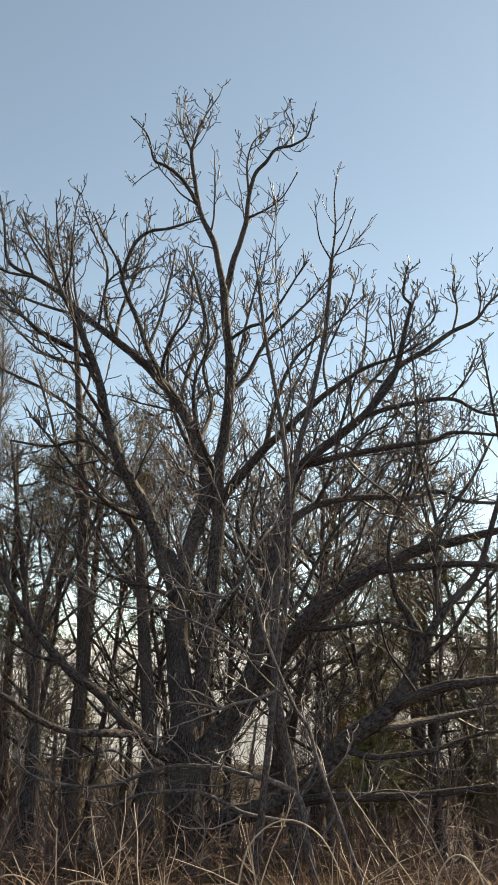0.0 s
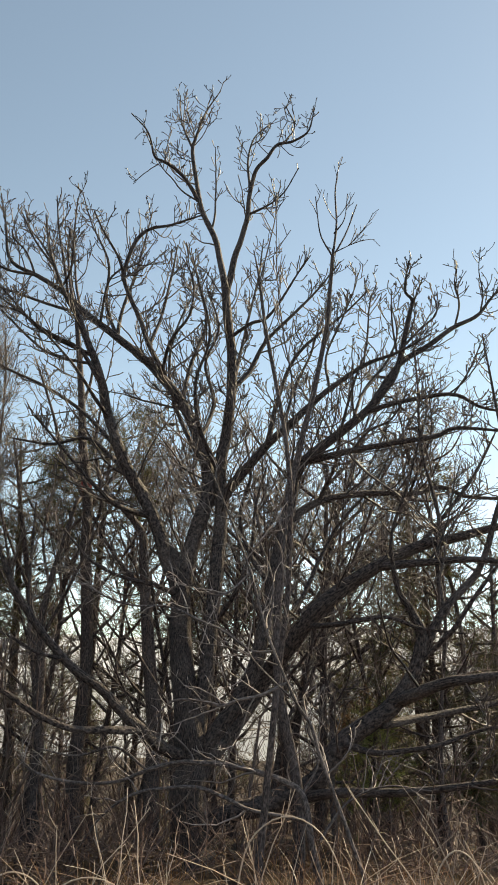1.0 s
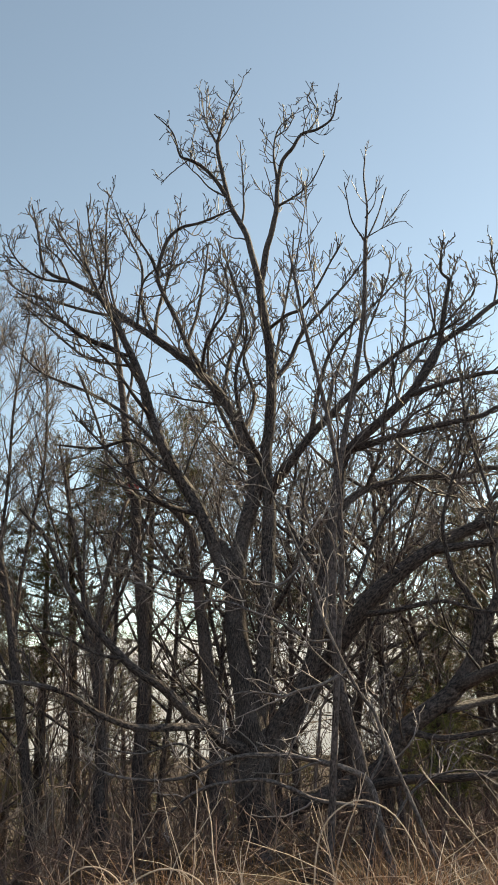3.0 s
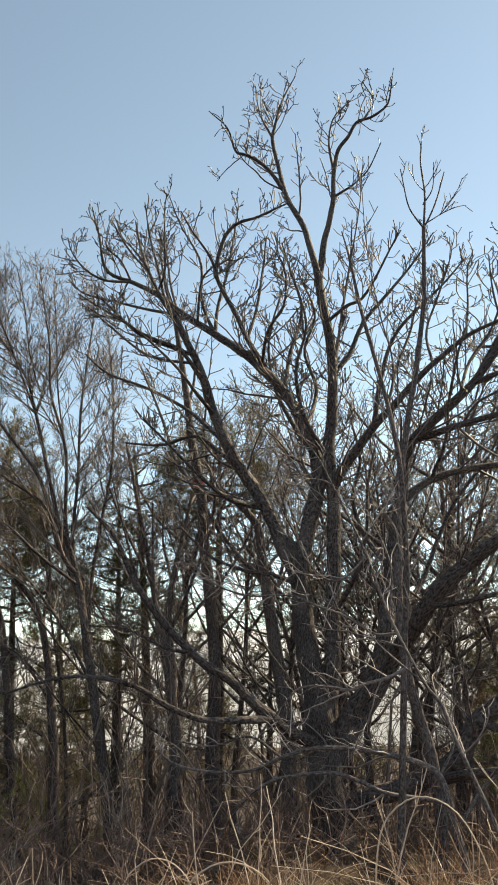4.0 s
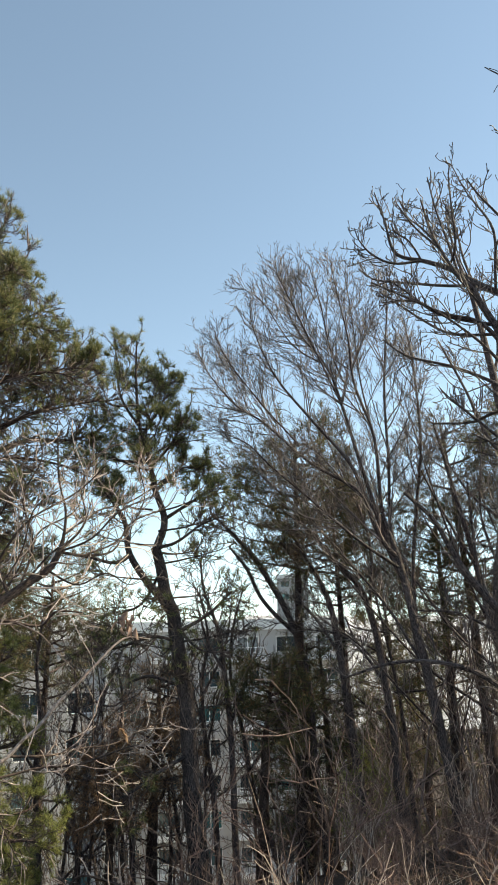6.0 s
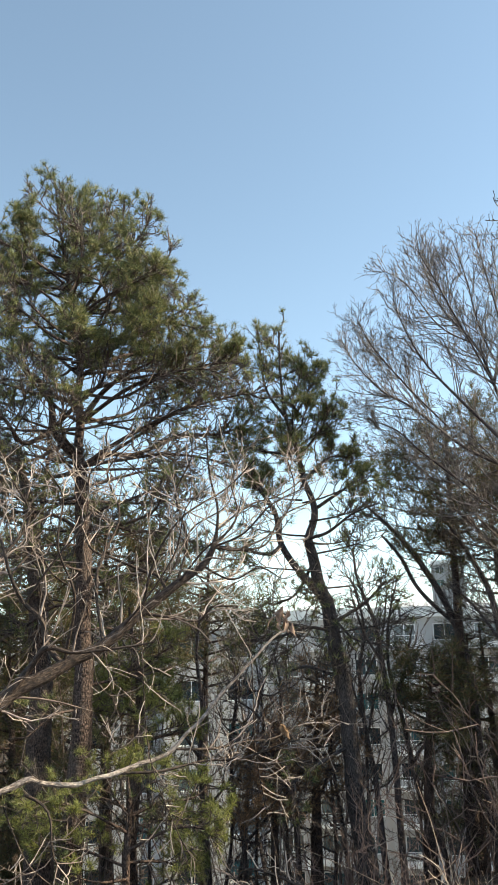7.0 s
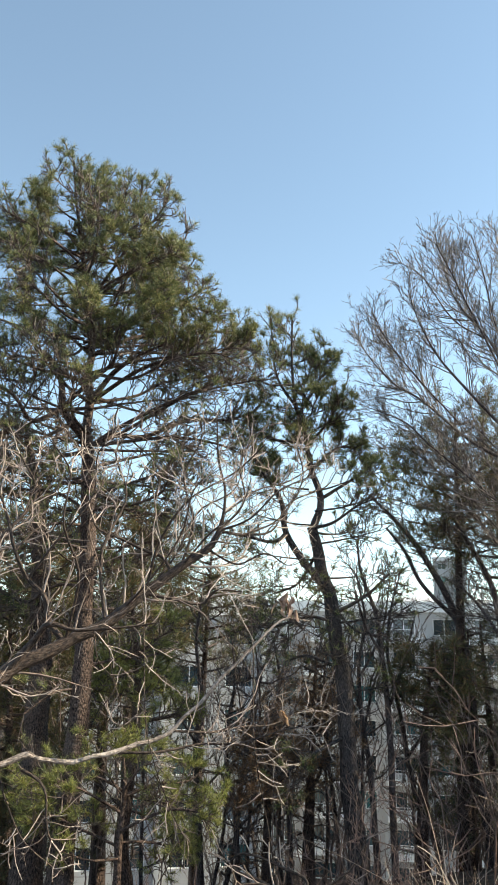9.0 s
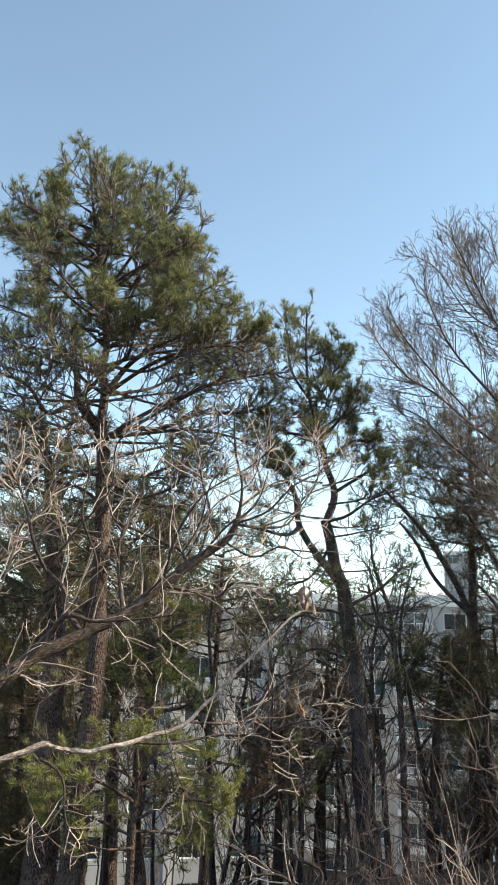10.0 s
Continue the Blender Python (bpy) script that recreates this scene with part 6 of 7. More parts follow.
def lace_tree(seed, tall, label):
    """A woodland tree whose stem splits low into a fan of fine twigs."""
    t = Tree("bare_tree", pose(0, 0, 0), label, "tree", GREY_BARK, ELM_TWIG, seed, 8, "bare trees in the wood")
    r = t.rng
    lean = r.normal(size=2) * 0.5
    t.trunk(*[(lean[0] * k + 0.1 * math.sin(6 * k + seed), lean[1] * k, tall * 0.62 * k, 0.075 * (1.1 - 0.7 * k)) for k in (0, 0.25, 0.5, 0.75, 1.0)])
    for i in range(13):
        k = 0.3 + 0.7 * i / 12
        a, L = i * 2.4 + r.normal() * 0.4, tall * (1.05 - 0.6 * k) * r.uniform(0.6, 0.85)
        c, q, spread = math.cos(a), math.sin(a), r.uniform(0.35, 0.7)
        x0, y0 = lean[0] * k + 0.1 * math.sin(6 * k + seed), lean[1] * k
        t.limb(*[(x0 + c * L * spread * f ** 0.8, y0 + q * L * spread * f ** 0.8, tall * 0.62 * k + L * (0.55 * f + 0.25 * f * f), 0.034 * (1.1 - f)) for f in (0, 0.25, 0.5, 0.75, 1.0)])
    t.twigs([dict(clean=0.024, full=0.012, per_metre=4.2, length=1.0, angle=45, up=0.12, wobble=0.15, points=5, tip=0.0055, fade=0.5),
             dict(per_metre=4.8, length=0.45, angle=48, up=0.12, wobble=0.16, points=3, tip=0.0048),
             dict(per_metre=5.5, length=0.2, angle=48, up=0.1, wobble=0.1, points=2, tip=0.0045)], "fine dense bare twigs")
    return t.root


def shrub(seed, tall, mat, label, stems=16):
    """Undergrowth: many thin crooked stems from one root."""
    root = thing("shrub", pose(0, 0, 0), label, "shrub", "undergrowth")
    r = np.random.default_rng(seed)
    a, lean = r.uniform(0, 6.28, stems), r.uniform(0.05, 0.5, stems)
    f = np.linspace(0, 1, 7)[None, :]
    h = tall * r.uniform(0.55, 1.1, stems)[:, None]
    P = np.stack([0.1 * np.cos(a)[:, None] + (lean * np.cos(a))[:, None] * h * f ** 1.4, 0.1 * np.sin(a)[:, None] + (lean * np.sin(a))[:, None] * h * f ** 1.4, h * f - 0.1], -1)
    P[:, 1:] += r.normal(size=P[:, 1:].shape) * 0.09
    R = 0.012 * (1.15 - f) * r.uniform(0.6, 1.2, stems)[:, None]
    for k in range(stems):
        v, fc, uv = tubes(P[k:k + 1], R[k:k + 1], 4)
        part("stem", mesh_of("stem", v, fc, mat, uv), root)
    sets = []
    for lv in (dict(per_metre=3.0, length=0.6, angle=45, up=0.18, wobble=0.2, points=4, tip=0.0038), dict(per_metre=3.0, length=0.3, angle=45, up=0.15, wobble=0.2, points=3, tip=0.0034)):
        P, R = sprout(P, R, r, **lv)
        sets.append(tubes(P, R, 3))
    v, f, uv = pile(*sets)
    part("brushwood", mesh_of("brushwood", v, f, mat, uv), root, "", "stuff")
    return root


def scatter(makers, spots):
    """The first of each kind stands at its own spot, the others are copies."""
    made = {}
    for kind, x, y, z, turn, size in spots:
        m = pose(x, y, z, 0, 0, turn) @ Matrix.Scale(size, 4)
        if kind not in made:
            made[kind] = makers[kind]()
            made[kind].matrix_world = m
        else:
            c = copy_thing(made[kind], pose(x, y, z, 0, 0, turn))
            c.scale = (size, size, size)


rng = random.Random(5)
pines = {0: lambda: wild_pine(101, 10.0, 0.5, 2.3, "forest pine with a dark green crown behind bare trees"),
         1: lambda: wild_pine(102, 9.0, 0.42, 2.6, "broad dark green forest pine among bare trees"),
         2: lambda: wild_pine(103, 7.0, 0.2, 2.2, "low dark pine with drooping boughs in the wood", 0.15),
         3: lambda: wild_pine(104, 10.0, 0.66, 2.7, "tall bare-stemmed pine with a flat dark crown"),
         4: lambda: wild_pine(105, 4.6, 0.3, 1.3, "young yellow-green pine among bare trees", 0.0, SUNLIT_YOUNG_NEEDLES),
         6: lambda: wild_pine(107, 5.4, 0.62, 1.35, "dense dark low pine before the flats", 0.05),
         5: lambda: wild_pine(106, 6.0, 0.45, 1.7, "withering pine with rust-brown needles on the slope", 0.1, RUST_NEEDLES)}
spots = []
for kind, az, d, size in ((0, -11.5, 22, 1.06), (1, -15.5, 24, 0.82), (2, -17, 18, 0.55), (1, -6.5, 25, 0.95), (2, -9, 24, 0.9), (0, 15, 21, 0.98), (3, 10.5, 21, 1.02), (0, 7.2, 22, 0.62), (3, 2.5, 22, 0.65), (0, -2.5, 23, 0.95),
                          (2, 19, 25, 0.9), (3, 27.0, 19, 0.98), (3, 23.8, 21, 0.92), 
                          (1, 50, 21, 1.1), (0, 56, 21, 1.2), (1, 61, 19, 1.2), (2, 58, 17, 0.6), (0, -22, 22, 1.0), (1, 67, 16, 0.9), (2, 3, 27, 0.85), (2, -12.5, 18, 0.8), (4, 23.1, 18, 0.5), (4, -8.2, 17, 0.55), (5, 36.8, 18, 0.8), (5, -7.8, 19, 0.5), (1, 17, 21, 0.92), (2, 21.5, 24, 0.8), (0, 20.2, 27, 1.0), (1, 11.5, 30, 1.0),
                          (6, 29.8, 17.5, 0.82), (2, 26.6, 20, 0.72), (2, 25.2, 21, 0.78), (5, 39.5, 17, 0.6), (3, 44, 24, 1.0), (3, 48.5, 22, 1.05), (2, 55.8, 17, 0.8), (1, 54, 19, 0.8), (1, 57.5, 20, 0.9)):
    spots.append((kind, *at(az, d), rng.uniform(0, 360), size))
scatter(pines, spots)
rng.uniform(0, 1), rng.uniform(0, 1)

bare = {0: lambda: wild_tree(111, 8.5, "slim grey bare tree in the wood"), 1: lambda: wild_tree(112, 7.0, "slender leaning bare tree in the wood"),
        2: lambda: wild_tree(113, 9.5, "tall thin bare tree in the wood"), 3: lambda: lace_tree(114, 11.0, "bare tree with a fine dense fan of twigs"),
        4: lambda: lace_tree(115, 9.5, "broad bare tree with dense fine twigs")}
spots = []
for i in range(40):
    az = -24 + 94 * (i + rng.uniform(-0.4, 0.4)) / 39
    if az > 26 and i % 2:
        continue
    spots.append((i % 3, *at(az, rng.uniform(17, 34 if az < 25 else 24)), rng.uniform(0, 360), rng.uniform(0.75, 1.05)))
for az, d, size in ((-15, 18, 1.2), (-11, 20, 1.3), (-4.5, 18.5, 1.35), (-1.5, 17, 1.2), (1.5, 19.5, 1.3), (7.5, 18, 1.2), (-13, 16.5, 1.0), (-6, 16, 1.0), (36, 19, 0.8), (38.5, 20, 0.8), (40.5, 18, 0.75), (43.5, 19, 0.9), (47, 20, 0.9), (52, 19, 1.1)):
    spots.append((len(spots) % 2, *at(az, d), rng.uniform(0, 360), size))
for k, (az, d, size) in enumerate(((-16, 20, 0.95), (-9.5, 19.5, 1.0), (-5, 18, 1.15), (-2.2, 19.5, 1.2), (0.8, 18.5, 1.0), (4, 17.5, 0.9), (13.6, 17.5, 1.0), (17.5, 20, 0.7), (9.5, 19, 0.95), (-3.6, 17, 1.0))):
    spots.append((3 + k % 2, *at(az, d), rng.uniform(0, 360), size))
scatter(bare, spots)

brush = {0: lambda: shrub(121, 2.6, BRUSH_TWIG, "leafless grey-brown brushwood under the trees"), 1: lambda: shrub(122, 1.9, BRUSH_TWIG, "tangled leafless bush under the trees"),
         2: lambda: shrub(123, 2.2, RED_TWIG, "reddish-brown leafless thorn bush"),
         3: lambda: shrub(124, 4.3, SUNLIT_TAN_TWIG, "tall arching bare bush in a sunlit pale tone before the trees", 9)}
spots = []
for i in range(44):
    az = -25 + 95 * (i + rng.uniform(-0.4, 0.4)) / 43
    d = rng.uniform(17, 30 if az < 25 else 22)
    if az > 27 and i % 3:
        continue
    spots.append((i % 3 if az > 22 or i % 3 < 2 else 2, *at(az, d), rng.uniform(0, 360), rng.uniform(0.6, 1.0)))
for az, d, size in ((-11, 13.5, 0.65), (-7.5, 12.5, 0.5), (-4.5, 14, 0.6), (12, 14, 0.55), (17, 13, 0.5), (21, 13.5, 0.55)):
    spots.append((2, *at(az, d), rng.uniform(0, 360), size))
for az, d, size in ((16, 11.5, 0.6), (23.5, 12.5, 0.6)):
    spots.append((3, *at(az, d), rng.uniform(0, 360), size))
for i in range(5):
    spots.append((2, *at(rng.uniform(20, 38), rng.uniform(8, 13)), rng.uniform(0, 360), rng.uniform(0.35, 0.6)))
for k, (az, d, size) in enumerate(((3, 15.5, 0.6), (6, 14.5, 0.55), (8.5, 16.5, 0.7), (11, 15, 0.6), (13.5, 16.5, 0.7), (15.5, 15, 0.6), (18, 16, 0.65), (20.5, 15, 0.6), (23, 16, 0.65), (-2, 15.5, 0.55), (-9, 15, 0.6))):
    spots.append((k % 3, *at(az, d), rng.uniform(0, 360), size))
scatter(brush, spots)


# ---- far thicket ----
def stand(r, n, az0, az1, near, far, low, high, slim, wild):
    """Thin crooked stems with two orders of twigs: their feet, then stems and twigs as paths with radii."""
    az, d = np.radians(r.uniform(az0, az1, n)), r.uniform(near, far, n)
    x, y = -d * np.sin(az), d * np.cos(az)
    foot = np.stack([x, y, height(x, y) - 0.1], -1)
    h = r.uniform(low, high, n) * r.uniform(0.6, 1.0, n)
    f = np.linspace(0, 1, 6)
    lean = r.normal(size=(n, 2)) * 0.12 * wild
    P = np.stack([lean[:, :1] * h[:, None] * f ** 1.5, lean[:, 1:] * h[:, None] * f ** 1.5, h[:, None] * f], -1) + foot[:, None]
    P[:, 1:, :2] += r.normal(size=(n, 5, 2)) * 0.09 * wild
    R = slim * h[:, None] * (1.1 - f) * r.uniform(0.6, 1.5, n)[:, None]
    Q, S = sprout(P, R, r, per_metre=1.5, length=1.2, angle=42, up=0.16, wobble=0.12 + 0.05 * wild, points=5, tip=0.0052, start=0.2, fade=0.6)
    T, U = sprout(Q, S, r, per_metre=2.0, length=0.55, angle=45, up=0.14, wobble=0.12 + 0.05 * wild, points=3, tip=0.0046)
    return foot, (P, R), (Q, S), (T, U)


def thicket(seed, mat, label, *size):
    """Too many stems to tell apart: one mass."""
    foot, stems, twigs, tips = stand(np.random.default_rng(seed), *size)
    v, fc, uv = pile(tubes(*stems, 4), tubes(*twigs, 3), tubes(*tips, 3))
    tagged(new("thicket", mesh_of("thicket", v, fc, mat, uv)), label, "thicket", "", "stuff")


def saplings(seed, mat, label, n, *size, name="sapling"):
    """Slender young trees, each a thing of its own."""
    r = np.random.default_rng(seed)
    for k in range(n):
        foot, stems, twigs, tips = stand(r, 1, *size)
        root = thing(name, pose(*[float(c) for c in foot[0]]), label, name, name + "s in the wood")
        v, fc, uv = tubes(*stems, 4)
        part("stem", mesh_of("stem", v - foot, fc, mat, uv), root)
        v, fc, uv = pile(tubes(*twigs, 3), tubes(*tips, 3))
        if len(v):
            part("crown", mesh_of("crown", v - foot, fc, mat, uv), root, "", "stuff")


thicket(31, BRUSH_TWIG, "dense leafless grey-brown thicket behind the trees", 560, -27, 30, 22, 44, 2.6, 7.0, 0.005, 1.6)
saplings(34, RED_TWIG, "low reddish-brown leafless scrub behind the grass", 190, -24, 19, 9.5, 15, 0.4, 1.1, 0.006, 3.0, name="shrub")
saplings(35, BRUSH_TWIG, "slender leafless sapling before the flats", 38, 33, 52, 15, 21, 3.0, 6.0, 0.0042, 1.4)
saplings(33, RED_TWIG, "reddish-brown leafless sapling on the slope", 30, 19, 36, 9.5, 15, 0.8, 2.8, 0.0036, 2.0)
saplings(32, BRUSH_TWIG, "thin crooked leafless sapling under the trees", 200, -24, 36, 14, 22, 1.6, 6.0, 0.0042, 2.0)

# ---- dry grass ----
def grass():
    r = np.random.default_rng(7)

    def tuft_of(n, near, far, az0, az1, tall, lean, width, points, mat, name, label):
        d, az = r.uniform(near, far, n), np.radians(r.uniform(az0, az1, n))
        x, y = -d * np.sin(az), d * np.cos(az)
        z = height(x, y) - 0.03
        h = tall * r.uniform(0.5, 1.15, n) * (0.72 + 0.4 * np.sin(1.9 * x + 0.7 * y) * np.sin(2.3 * y - 0.8 * x) + 0.15 * np.sin(5.1 * x))
        a, b = r.uniform(0, 6.28, n), r.uniform(0.1, 1.0, n) * lean
        f = np.linspace(0, 1, points)
        hx, hy = (b * h * np.cos(a))[:, None] * f ** 2, (b * h * np.sin(a))[:, None] * f ** 2
        P = np.stack([x[:, None] + hx, y[:, None] + hy, z[:, None] + h[:, None] * (f - 0.35 * (b[:, None]) * f ** 2)], -1)
        sway = r.normal(size=(n, 1, 2)) * 0.05 * np.sin(f * 5 + r.uniform(0, 6.28, (n, 1)))[..., None]
        P[:, :, :2] += sway * h[:, None, None] * f[None, :, None]
        R = width * (1.1 - 0.85 * f)[None] * r.uniform(0.5, 1.2, n)[:, None]
        v, fc, uv = tubes(P, R, 3)
        tagged(new(name, mesh_of(name, v, fc, mat, uv)), label, "grass", "", "stuff")

    tuft_of(7000, 3.9, 6.8, -24, 28, 0.85, 0.9, 0.0032, 4, STRAW, "dry_grass", "matted straw-coloured dry winter grass")
    tuft_of(380, 4.6, 7.5, -24, 31, 1.15, 1.0, 0.0065, 8, PALE_STALK, "dry_stalks", "tall pale dry weed stalks in grass")
    tuft_of(1300, 9.0, 15.0, -24, 16, 0.65, 0.8, 0.0045, 5, LITTER, "dry_stems", "reddish-brown dry weeds under the trees")
    tuft_of(150, 6.5, 10.0, 18, 38, 1.1, 0.7, 0.0045, 7, PALE_STALK, "dry_stems", "pale reddish weed stems on the slope")
    tuft_of(170, 5.0, 9.0, 24, 52, 0.8, 0.7, 0.0034, 5, LITTER, "dry_stems", "reddish dry weed stems on the slope")


grass()


def weed_stalk(r, x, y, tall, lean, turn, bend, red=False):
    """One dry weed: an arching stalk with a few side shoots."""
    root = thing("weed_stalk", pose(x, y, float(height(np.array(x), np.array(y))) - 0.03, 0, 0, turn), "slim reddish-brown bare stalk with short side shoots" if red else "tall pale dry weed stalk with broken side shoots" if bend < 0.6 else "dry weed stalk arching over the grass", "weed", "dry weeds before the trees")
    f = np.linspace(0, 1, 9)
    side = tall * lean * f ** 1.6 + bend * tall * 0.5 * f ** 3
    rise = tall * (f - 0.42 * bend * f ** 3)
    P = np.stack([side, 0.02 * tall * np.sin(5 * f + turn), rise], -1)[None]
    P[:, 1:] += r.normal(size=P[:, 1:].shape) * 0.008
    R = (r.uniform(0.0032, 0.0056) * (1.06 - 0.5 * f))[None]
    v, fc, uv = tubes(P, R, 5)
    part("stalk", mesh_of("stalk", v, fc, RED_TWIG if red else PALE_STALK, uv), root)
    Q, S = sprout(P, R, r, per_metre=3.2, length=0.2, angle=40, up=0.15, wobble=0.15, points=4, tip=0.0016, start=0.4, fade=0.4)
    for k in range(len(Q)):
        v, fc, uv = tubes(Q[k:k + 1], S[k:k + 1], 3)
        part("side_shoot", mesh_of("side_shoot", v, fc, RED_TWIG if red else PALE_STALK, uv), root)


def cane(seed, az, d, wide, top):
    """A bramble cane that rises, bows over and droops to one side."""
    x, y, z = at(az, d, 0.03)
    root = thing("bramble_cane", pose(x, y, z, 0, 0, az), "pale leafless bramble cane arching over dry grass", "bramble", "dry weeds before the trees")
    r = np.random.default_rng(seed)
    way = [(wide * a, 0.04 * b, top * b, 0.0062 - 0.0028 * k / 7) for k, (a, b) in enumerate(((-0.58, 0), (-0.53, 0.4), (-0.5, 0.7), (-0.38, 0.9), (-0.08, 1.0), (0.24, 0.93), (0.45, 0.72), (0.56, 0.45)))]
    P, R = limb_path(way, 26, r, 0.1)
    v, f, uv = tubes(P[None], R[None], 5)
    part("stalk", mesh_of("stalk", v, f, PALE_STALK, uv), root)
    Q, S = sprout(P[None], R[None], r, per_metre=2.0, length=0.13, angle=60, up=0.1, wobble=0.2, points=4, tip=0.0018, start=0.35)
    for k in range(len(Q)):
        v, f, uv = tubes(Q[k:k + 1], S[k:k + 1], 3)
        part("side_shoot", mesh_of("side_shoot", v, f, PALE_STALK, uv), root)


def weeds():
    r = np.random.default_rng(77)
    for k in range(52):
        az = radians(r.uniform(-19, 30) if k % 3 else r.uniform(2, 20))
        d = r.uniform(4.2, 6.2)
        weed_stalk(r, -d * math.sin(az), d * math.cos(az), 1.15 * r.uniform(0.7, 1.08), r.uniform(0.0, 0.6), r.uniform(0, 360), 0.0 if k % 4 else r.uniform(0.6, 1.3), k % 3 == 0)
    for k in range(10):
        az, d = radians(r.uniform(25, 56)), r.uniform(5.0, 7.5)
        weed_stalk(r, -d * math.sin(az), d * math.cos(az), 0.72 * r.uniform(0.7, 1.1), r.uniform(0.1, 0.7), r.uniform(0, 360), 0.0 if k % 4 else r.uniform(0.6, 1.3))


weeds()
for seed, az, d, wide, top in ((1, -13.9, 5.0, 0.32, 0.97), (2, -3.6, 5.0, 0.6, 1.07), (3, 8.8, 5.1, 0.62, 0.86), (4, 13.5, 5.4, 0.5, 0.9), (5, 28.5, 5.6, 0.55, 0.62)):
    cane(seed, az, d, wide, top)


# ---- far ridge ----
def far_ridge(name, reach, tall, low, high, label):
    """Hills round the valley, far off: reach and tall stretch them, low and high are their tones, with haze painted in.
    """
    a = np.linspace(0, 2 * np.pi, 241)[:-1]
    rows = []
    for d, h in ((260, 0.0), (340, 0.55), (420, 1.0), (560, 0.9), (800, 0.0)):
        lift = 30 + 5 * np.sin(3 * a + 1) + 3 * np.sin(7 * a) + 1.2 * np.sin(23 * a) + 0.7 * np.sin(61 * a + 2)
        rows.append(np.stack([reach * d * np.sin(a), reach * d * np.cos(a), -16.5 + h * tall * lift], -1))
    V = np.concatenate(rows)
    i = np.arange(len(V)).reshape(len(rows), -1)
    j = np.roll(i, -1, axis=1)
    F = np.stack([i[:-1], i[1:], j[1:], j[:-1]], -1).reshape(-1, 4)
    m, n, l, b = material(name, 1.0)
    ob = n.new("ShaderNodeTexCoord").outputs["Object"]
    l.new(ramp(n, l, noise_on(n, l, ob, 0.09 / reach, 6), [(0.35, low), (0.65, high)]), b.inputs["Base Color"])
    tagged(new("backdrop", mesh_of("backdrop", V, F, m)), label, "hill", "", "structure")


# Haze is put into the pale blue-grey base colour of these hills.
far_ridge("hazed_far_hills", 1.0, 1.0, (0.3, 0.308, 0.33), (0.42, 0.422, 0.44), "far wooded hills, haze put into their blue-grey colour")
# Second ring added to cover the yellow horizon sky; its tone is painted haze.
far_ridge("horizon_haze", 3.0, 3.3, (0.47, 0.48, 0.525), (0.53, 0.54, 0.58), "added ring of pale backdrop hills coloured as horizon haze")

# ---- houses below the hill ----
CONCRETE = plain("grey_render", (0.42, 0.402, 0.392), 0.85, 0, 0.6)
TRIM = plain("pale_grey_paint", (0.46, 0.45, 0.44), 0.75, 0, 0.8)
PALE = plain("white_paint", (0.76, 0.75, 0.73), 0.7, 0, 0.8)
GLASS, gn, gl, gb = material("window_glass", 0.12)
gb.inputs["Specular IOR Level"].default_value = 0.8
gl.new(ramp(gn, gl, gn.new("ShaderNodeObjectInfo").outputs["Random"], [(0.0, (0.02, 0.028, 0.035)), (0.55, (0.05, 0.075, 0.085)), (0.8, (0.04, 0.15, 0.16)), (0.9, (0.2, 0.22, 0.23)), (1.0, (0.42, 0.42, 0.41))]), gb.inputs["Base Color"])


def block(bm, x0, x1, y0, y1, z0, z1):
    v = [bm.verts.new((x, y, z)) for z in (z0, z1) for x, y in ((x0, y0), (x1, y0), (x1, y1), (x0, y1))]
    for q in ((3, 2, 1, 0), (4, 5, 6, 7), (0, 1, 5, 4), (1, 2, 6, 5), (2, 3, 7, 6), (3, 0, 4, 7)):
        bm.faces.new([v[k] for k in q])


def block_mesh(name, mat, *boxes):
    bm = bmesh.new()
    for b in boxes:
        block(bm, *b)
    me = bpy.data.meshes.new(name)
    bm.to_mesh(me)
    bm.free()
    me.materials.append(mat)
    return me


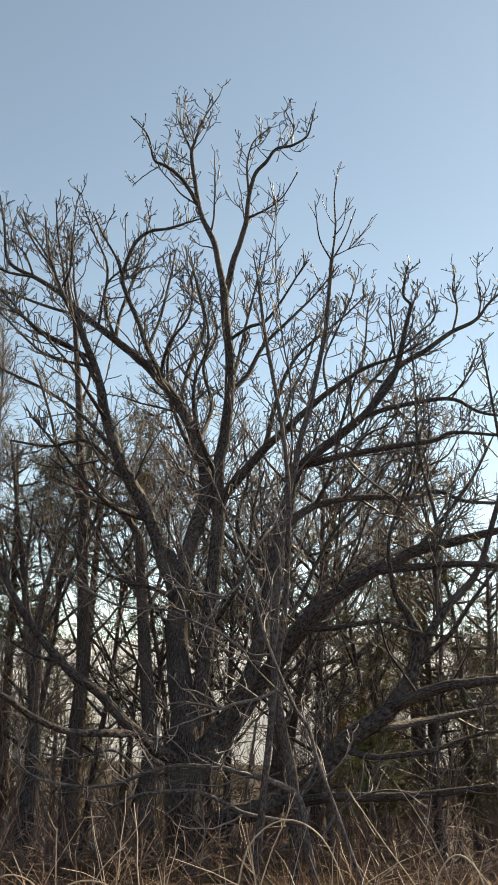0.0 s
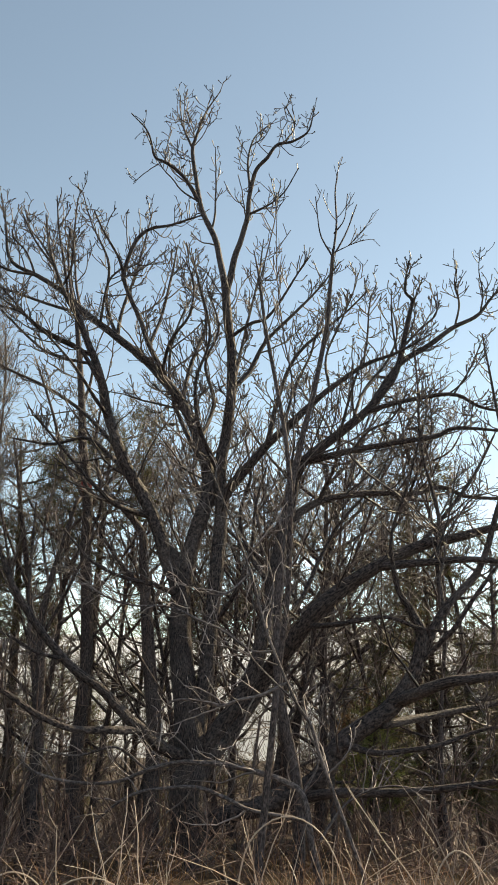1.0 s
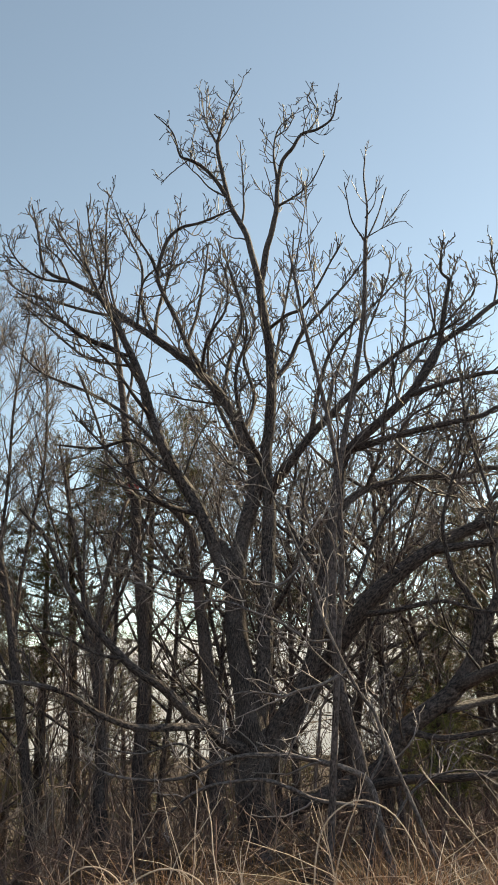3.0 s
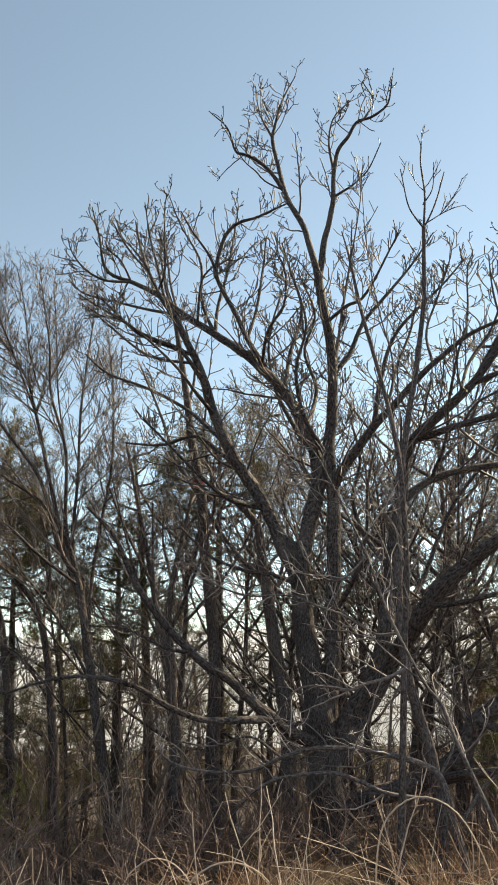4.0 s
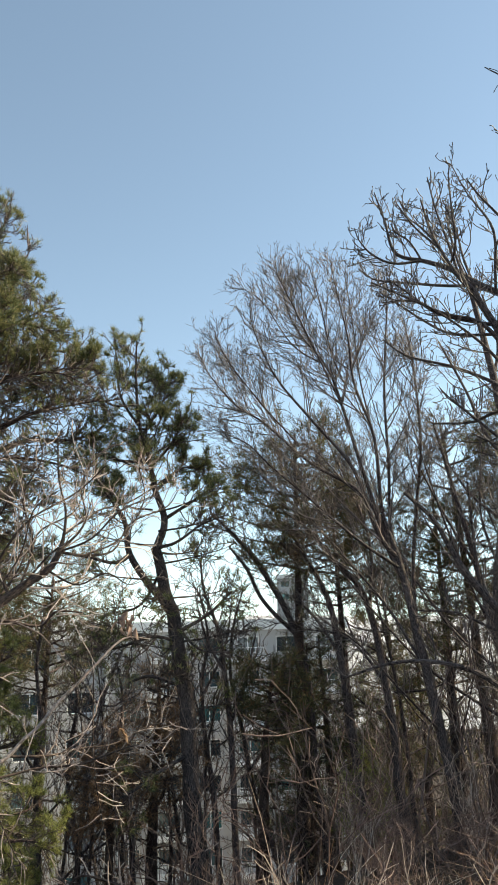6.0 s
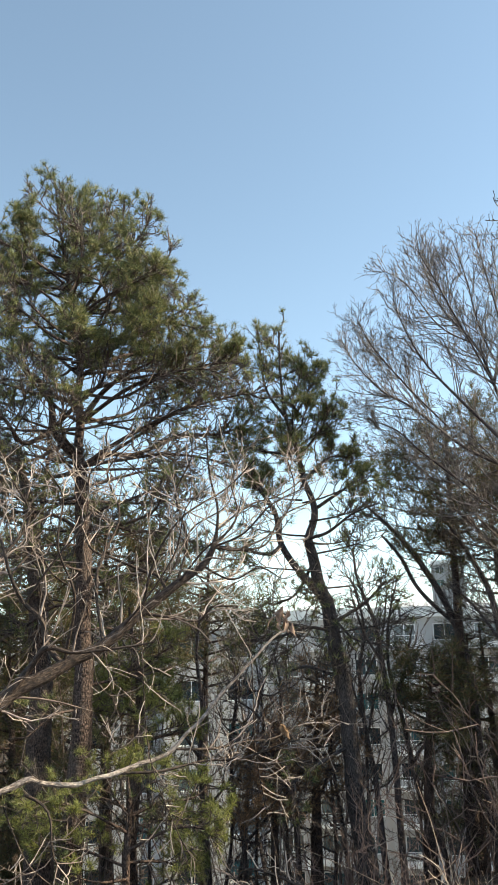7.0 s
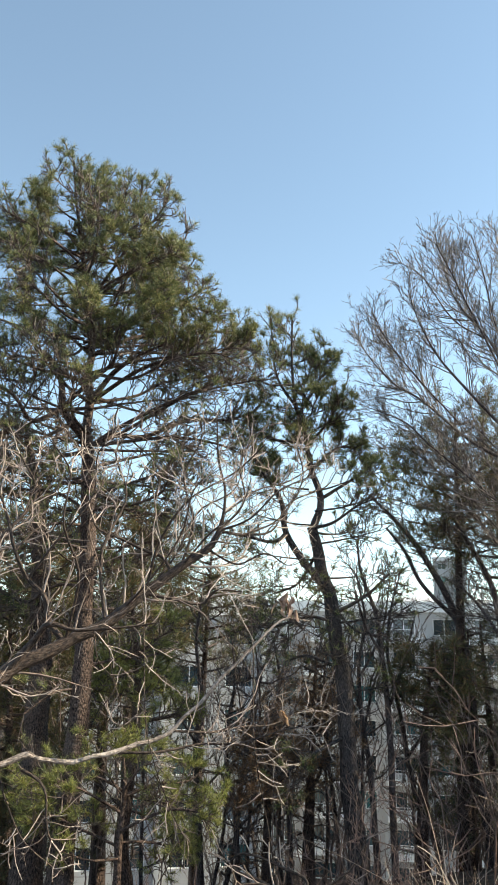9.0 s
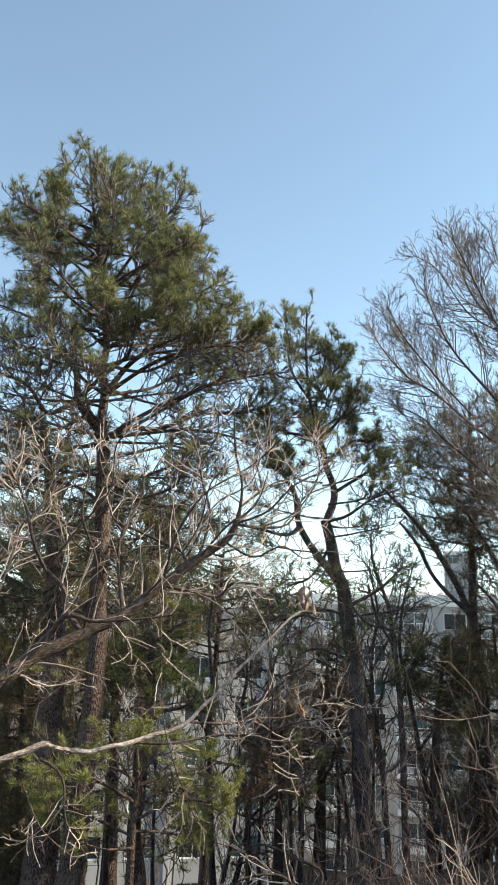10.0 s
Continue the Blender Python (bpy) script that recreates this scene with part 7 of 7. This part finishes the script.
def apartment_house(m, width, floors, label, balconies, deep=11.0, storey=2.8, bay=3.4):
    """A slab of flats: floor by floor, window by window; the front looks along -y of the pose."""
    root = thing("apartment_building", m, label, "building", "flats below the hill")
    top = floors * storey
    boxes, bays = [], int(width / bay)
    w0 = -bays * bay / 2
    # the front wall stands round its openings; the body closes it behind
    boxes.append((w0, -w0, 0.3, deep, 0, top))
    for f in range(floors):
        boxes.append((w0, -w0, 0, 0.297, f * storey, f * storey + 0.85))
        boxes.append((w0, -w0, 0, 0.297, f * storey + 2.25, (f + 1) * storey))
        for b in range(bays + 1):
            x = w0 + b * bay
            boxes.append((max(x - 0.75, w0), min(x + 0.75, -w0), 0, 0.297, f * storey + 0.85, f * storey + 2.25))
    part("wall", block_mesh("wall", CONCRETE, *boxes), root, "grey rendered wall")
    part("roof", block_mesh("roof", PALE, (w0 - 0.25, -w0 + 0.25, -0.25, deep + 0.25, top, top + 0.9)), root, "pale roof parapet")
    for b in range(0, bays + 1, 2):
        part("pilaster", block_mesh("pilaster", TRIM, (w0 + b * bay - 0.17, w0 + b * bay + 0.17, -0.22, -0.003, 0, top - 0.003)), root, "pale grey pilaster")
    half = bay / 2 - 0.75
    frame_me = block_mesh("window_frame", PALE, (-half, half, 0, 0.08, 0, 0.07), (-half, half, 0, 0.08, 1.33, 1.4), (-half, -half + 0.07, 0, 0.08, 0.07, 1.33),
                          (half - 0.07, half, 0, 0.08, 0.07, 1.33), (-0.035, 0.035, 0, 0.08, 0.07, 1.33))
    pane_me = block_mesh("pane", GLASS, (-half + 0.07, half - 0.07, 0.03, 0.05, 0.07, 1.33))
    if balconies:
        bw = bay / 2 - 0.15
        slab_me = block_mesh("balcony", PALE, (-bw, bw, -1.1, -0.003, -0.12, 0.03), (-bw, bw, -1.1, -1.03, 0.03, 0.35))
        rail_me = block_mesh("railing", PALE, (-bw, bw, -1.09, -1.04, 1.0, 1.06), *[(-bw + k * 2 * bw / 14 - 0.015, -bw + k * 2 * bw / 14 + 0.015, -1.08, -1.05, 0.35, 1.0) for k in range(15)])
    for f in range(floors):
        for b in range(bays):
            x, z = w0 + (b + 0.5) * bay, f * storey + 0.85
            win = part("window", frame_me, root)
            win.location = (x, 0.12, z)
            part("pane", pane_me, win)
            if balconies and b % 2 == 0:
                bal = part("balcony", slab_me, root)
                bal.location = (x, 0, f * storey + 0.25)
                part("railing", rail_me, bal)
    return root


def house_at(az, d, top, turn, width, floors, label, balconies, storey=2.8):
    x, y = -d * math.sin(radians(az)), d * math.cos(radians(az))
    return apartment_house(pose(x, y, top - floors * storey, 0, 0, az + turn), width, floors, label, balconies, storey=storey)


house_at(33, 74, 5.2, -4, 27, 8, "grey block of flats with white balconies below the hill", True)
house_at(46.3, 58, 4.0, 6, 13.6, 7, "grey block of flats with pale pilasters below the hill", False)
house_at(27.2, 190, 22, 0, 10, 14, "distant blue-grey tower block above the trees", False)


# ---- small things ----
WITHERED = blades("withered_leaf", [(0, (0.2, 0.125, 0.105)), (1, (0.34, 0.235, 0.205))], 0.9, 0.15)
RUST_LEAF = blades("rust_leaf", [(0, (0.17, 0.095, 0.06)), (1, (0.29, 0.175, 0.115))], 0.7, 0.3)


def curled_leaf(r, length, width, mat):
    """A dry leaf, folded along its rib and rolled at the tip."""
    n, curl, fold = 7, r.uniform(0.8, 2.0), r.uniform(0.3, 0.9)
    verts = []
    for k in range(n):
        f = k / (n - 1)
        half = width * math.sin(math.pi * min(0.97, 0.08 + 0.9 * f)) * r.uniform(0.8, 1.1) / 2
        x, z = length * math.sin(curl * f) / curl, -length * (1 - math.cos(curl * f)) / curl
        for side in (-1, 0, 1):
            verts.append((x, side * half * math.cos(fold), z + abs(side) * half * math.sin(fold)))
    faces = [(k * 3 + c, k * 3 + c + 1, k * 3 + c + 4, k * 3 + c + 3) for k in range(n - 1) for c in (0, 1)]
    return mesh_of("leaf", np.array(verts), np.array(faces), mat)


def leaf_clump(x, y, z, count, length, mat, label, spread=0.02):
    root = thing("dead_leaves", pose(x, y, z), label, "leaves")
    r = random.Random(3)
    shapes = [curled_leaf(r, length, length * 0.5, mat) for k in range(3)]
    for k in range(count):
        leaf = part("leaf", shapes[k % 3], root)
        leaf.matrix_local = pose(r.gauss(0, spread), r.gauss(0, spread), r.gauss(0, spread), r.uniform(-40, 40), r.uniform(20, 110), r.uniform(0, 360))


leaf_clump(-4.03, 4.98, 1.29, 4, 0.09, RUST_LEAF, "small rust-brown dead leaves on a bare twig", 0.012)
leaf_clump(-3.82, 4.75, 2.05, 14, 0.1, WITHERED, "curled pale brown dead leaves on a twig tip", 0.032)


def ribbon(x, y, z, r):
    """A faded red band tied round a slim trunk, its two ends hanging."""
    root = thing("ribbon", pose(x, y, z), "faded red marking ribbon tied round a grey trunk", "ribbon")
    cloth = plain("red_cloth", (0.26, 0.045, 0.045), 0.85, 0, 9.0)
    a = np.linspace(0, 2 * np.pi, 17)[:-1]
    rings = [(r + 0.012, -0.05), (r + 0.016, -0.02), (r + 0.015, 0.03), (r + 0.011, 0.06)]
    V = np.concatenate([np.stack([q * np.cos(a), q * np.sin(a), h + 0.012 * np.sin(2 * a)], -1) for q, h in rings])
    i = np.arange(len(V)).reshape(-1, 16)
    F = np.stack([i[:-1], np.roll(i, -1, 1)[:-1], np.roll(i, -1, 1)[1:], i[1:]], -1).reshape(-1, 4)
    part("band", mesh_of("band", V, F, cloth), root).modifiers.new("thick", "SOLIDIFY").thickness = 0.004
    for side in (-1, 1):
        h = np.linspace(0, 0.14, 6)
        L = np.stack([side * (0.015 + 0.12 * h) - 0.02, -(r + 0.02) - 0.01 * np.sin(20 * h), -h], -1)
        V = np.concatenate([L, L + np.array([0.035, 0.004, 0.0])])
        k = np.arange(5)
        F = np.stack([k, k + 6, k + 7, k + 1], -1)
        part("tail", mesh_of("tail", V, F, cloth), root).modifiers.new("thick", "SOLIDIFY").thickness = 0.003


ribbon(-3.216, 15.674, 5.5, 0.1)


def satellite_dish(m):
    root = thing("satellite_dish", m, "small white satellite dish on the flats", "satellite dish")
    rings = [(0.42 * k / 5, 0.14 * (k / 5) ** 2) for k in range(1, 6)]
    a = np.arange(16) * 2 * np.pi / 16
    V = np.concatenate([np.stack([r * np.cos(a), np.full(16, -d), r * np.sin(a)], -1) for r, d in [(0.02, 0.0)] + rings])
    i = np.arange(len(V)).reshape(-1, 16)
    F = np.stack([i[:-1], i[1:], np.roll(i, -1, 1)[1:], np.roll(i, -1, 1)[:-1]], -1).reshape(-1, 4)
    dish = part("dish", mesh_of("dish", V, F, PALE), root)
    thick = dish.modifiers.new("thick", "SOLIDIFY")
    thick.thickness = 0.015
    part("arm", block_mesh("arm", PALE, (-0.015, 0.015, -0.45, 0.6, -0.3, -0.27), (-0.03, 0.03, -0.5, -0.45, -0.3, -0.05)), root)
    part("mount", block_mesh("mount", PALE, (-0.03, 0.03, 0.02, 0.08, -0.6, 0.05)), root)


satellite_dish(pose(-43.5, 57.5, -13.9, 0, 0, 34))
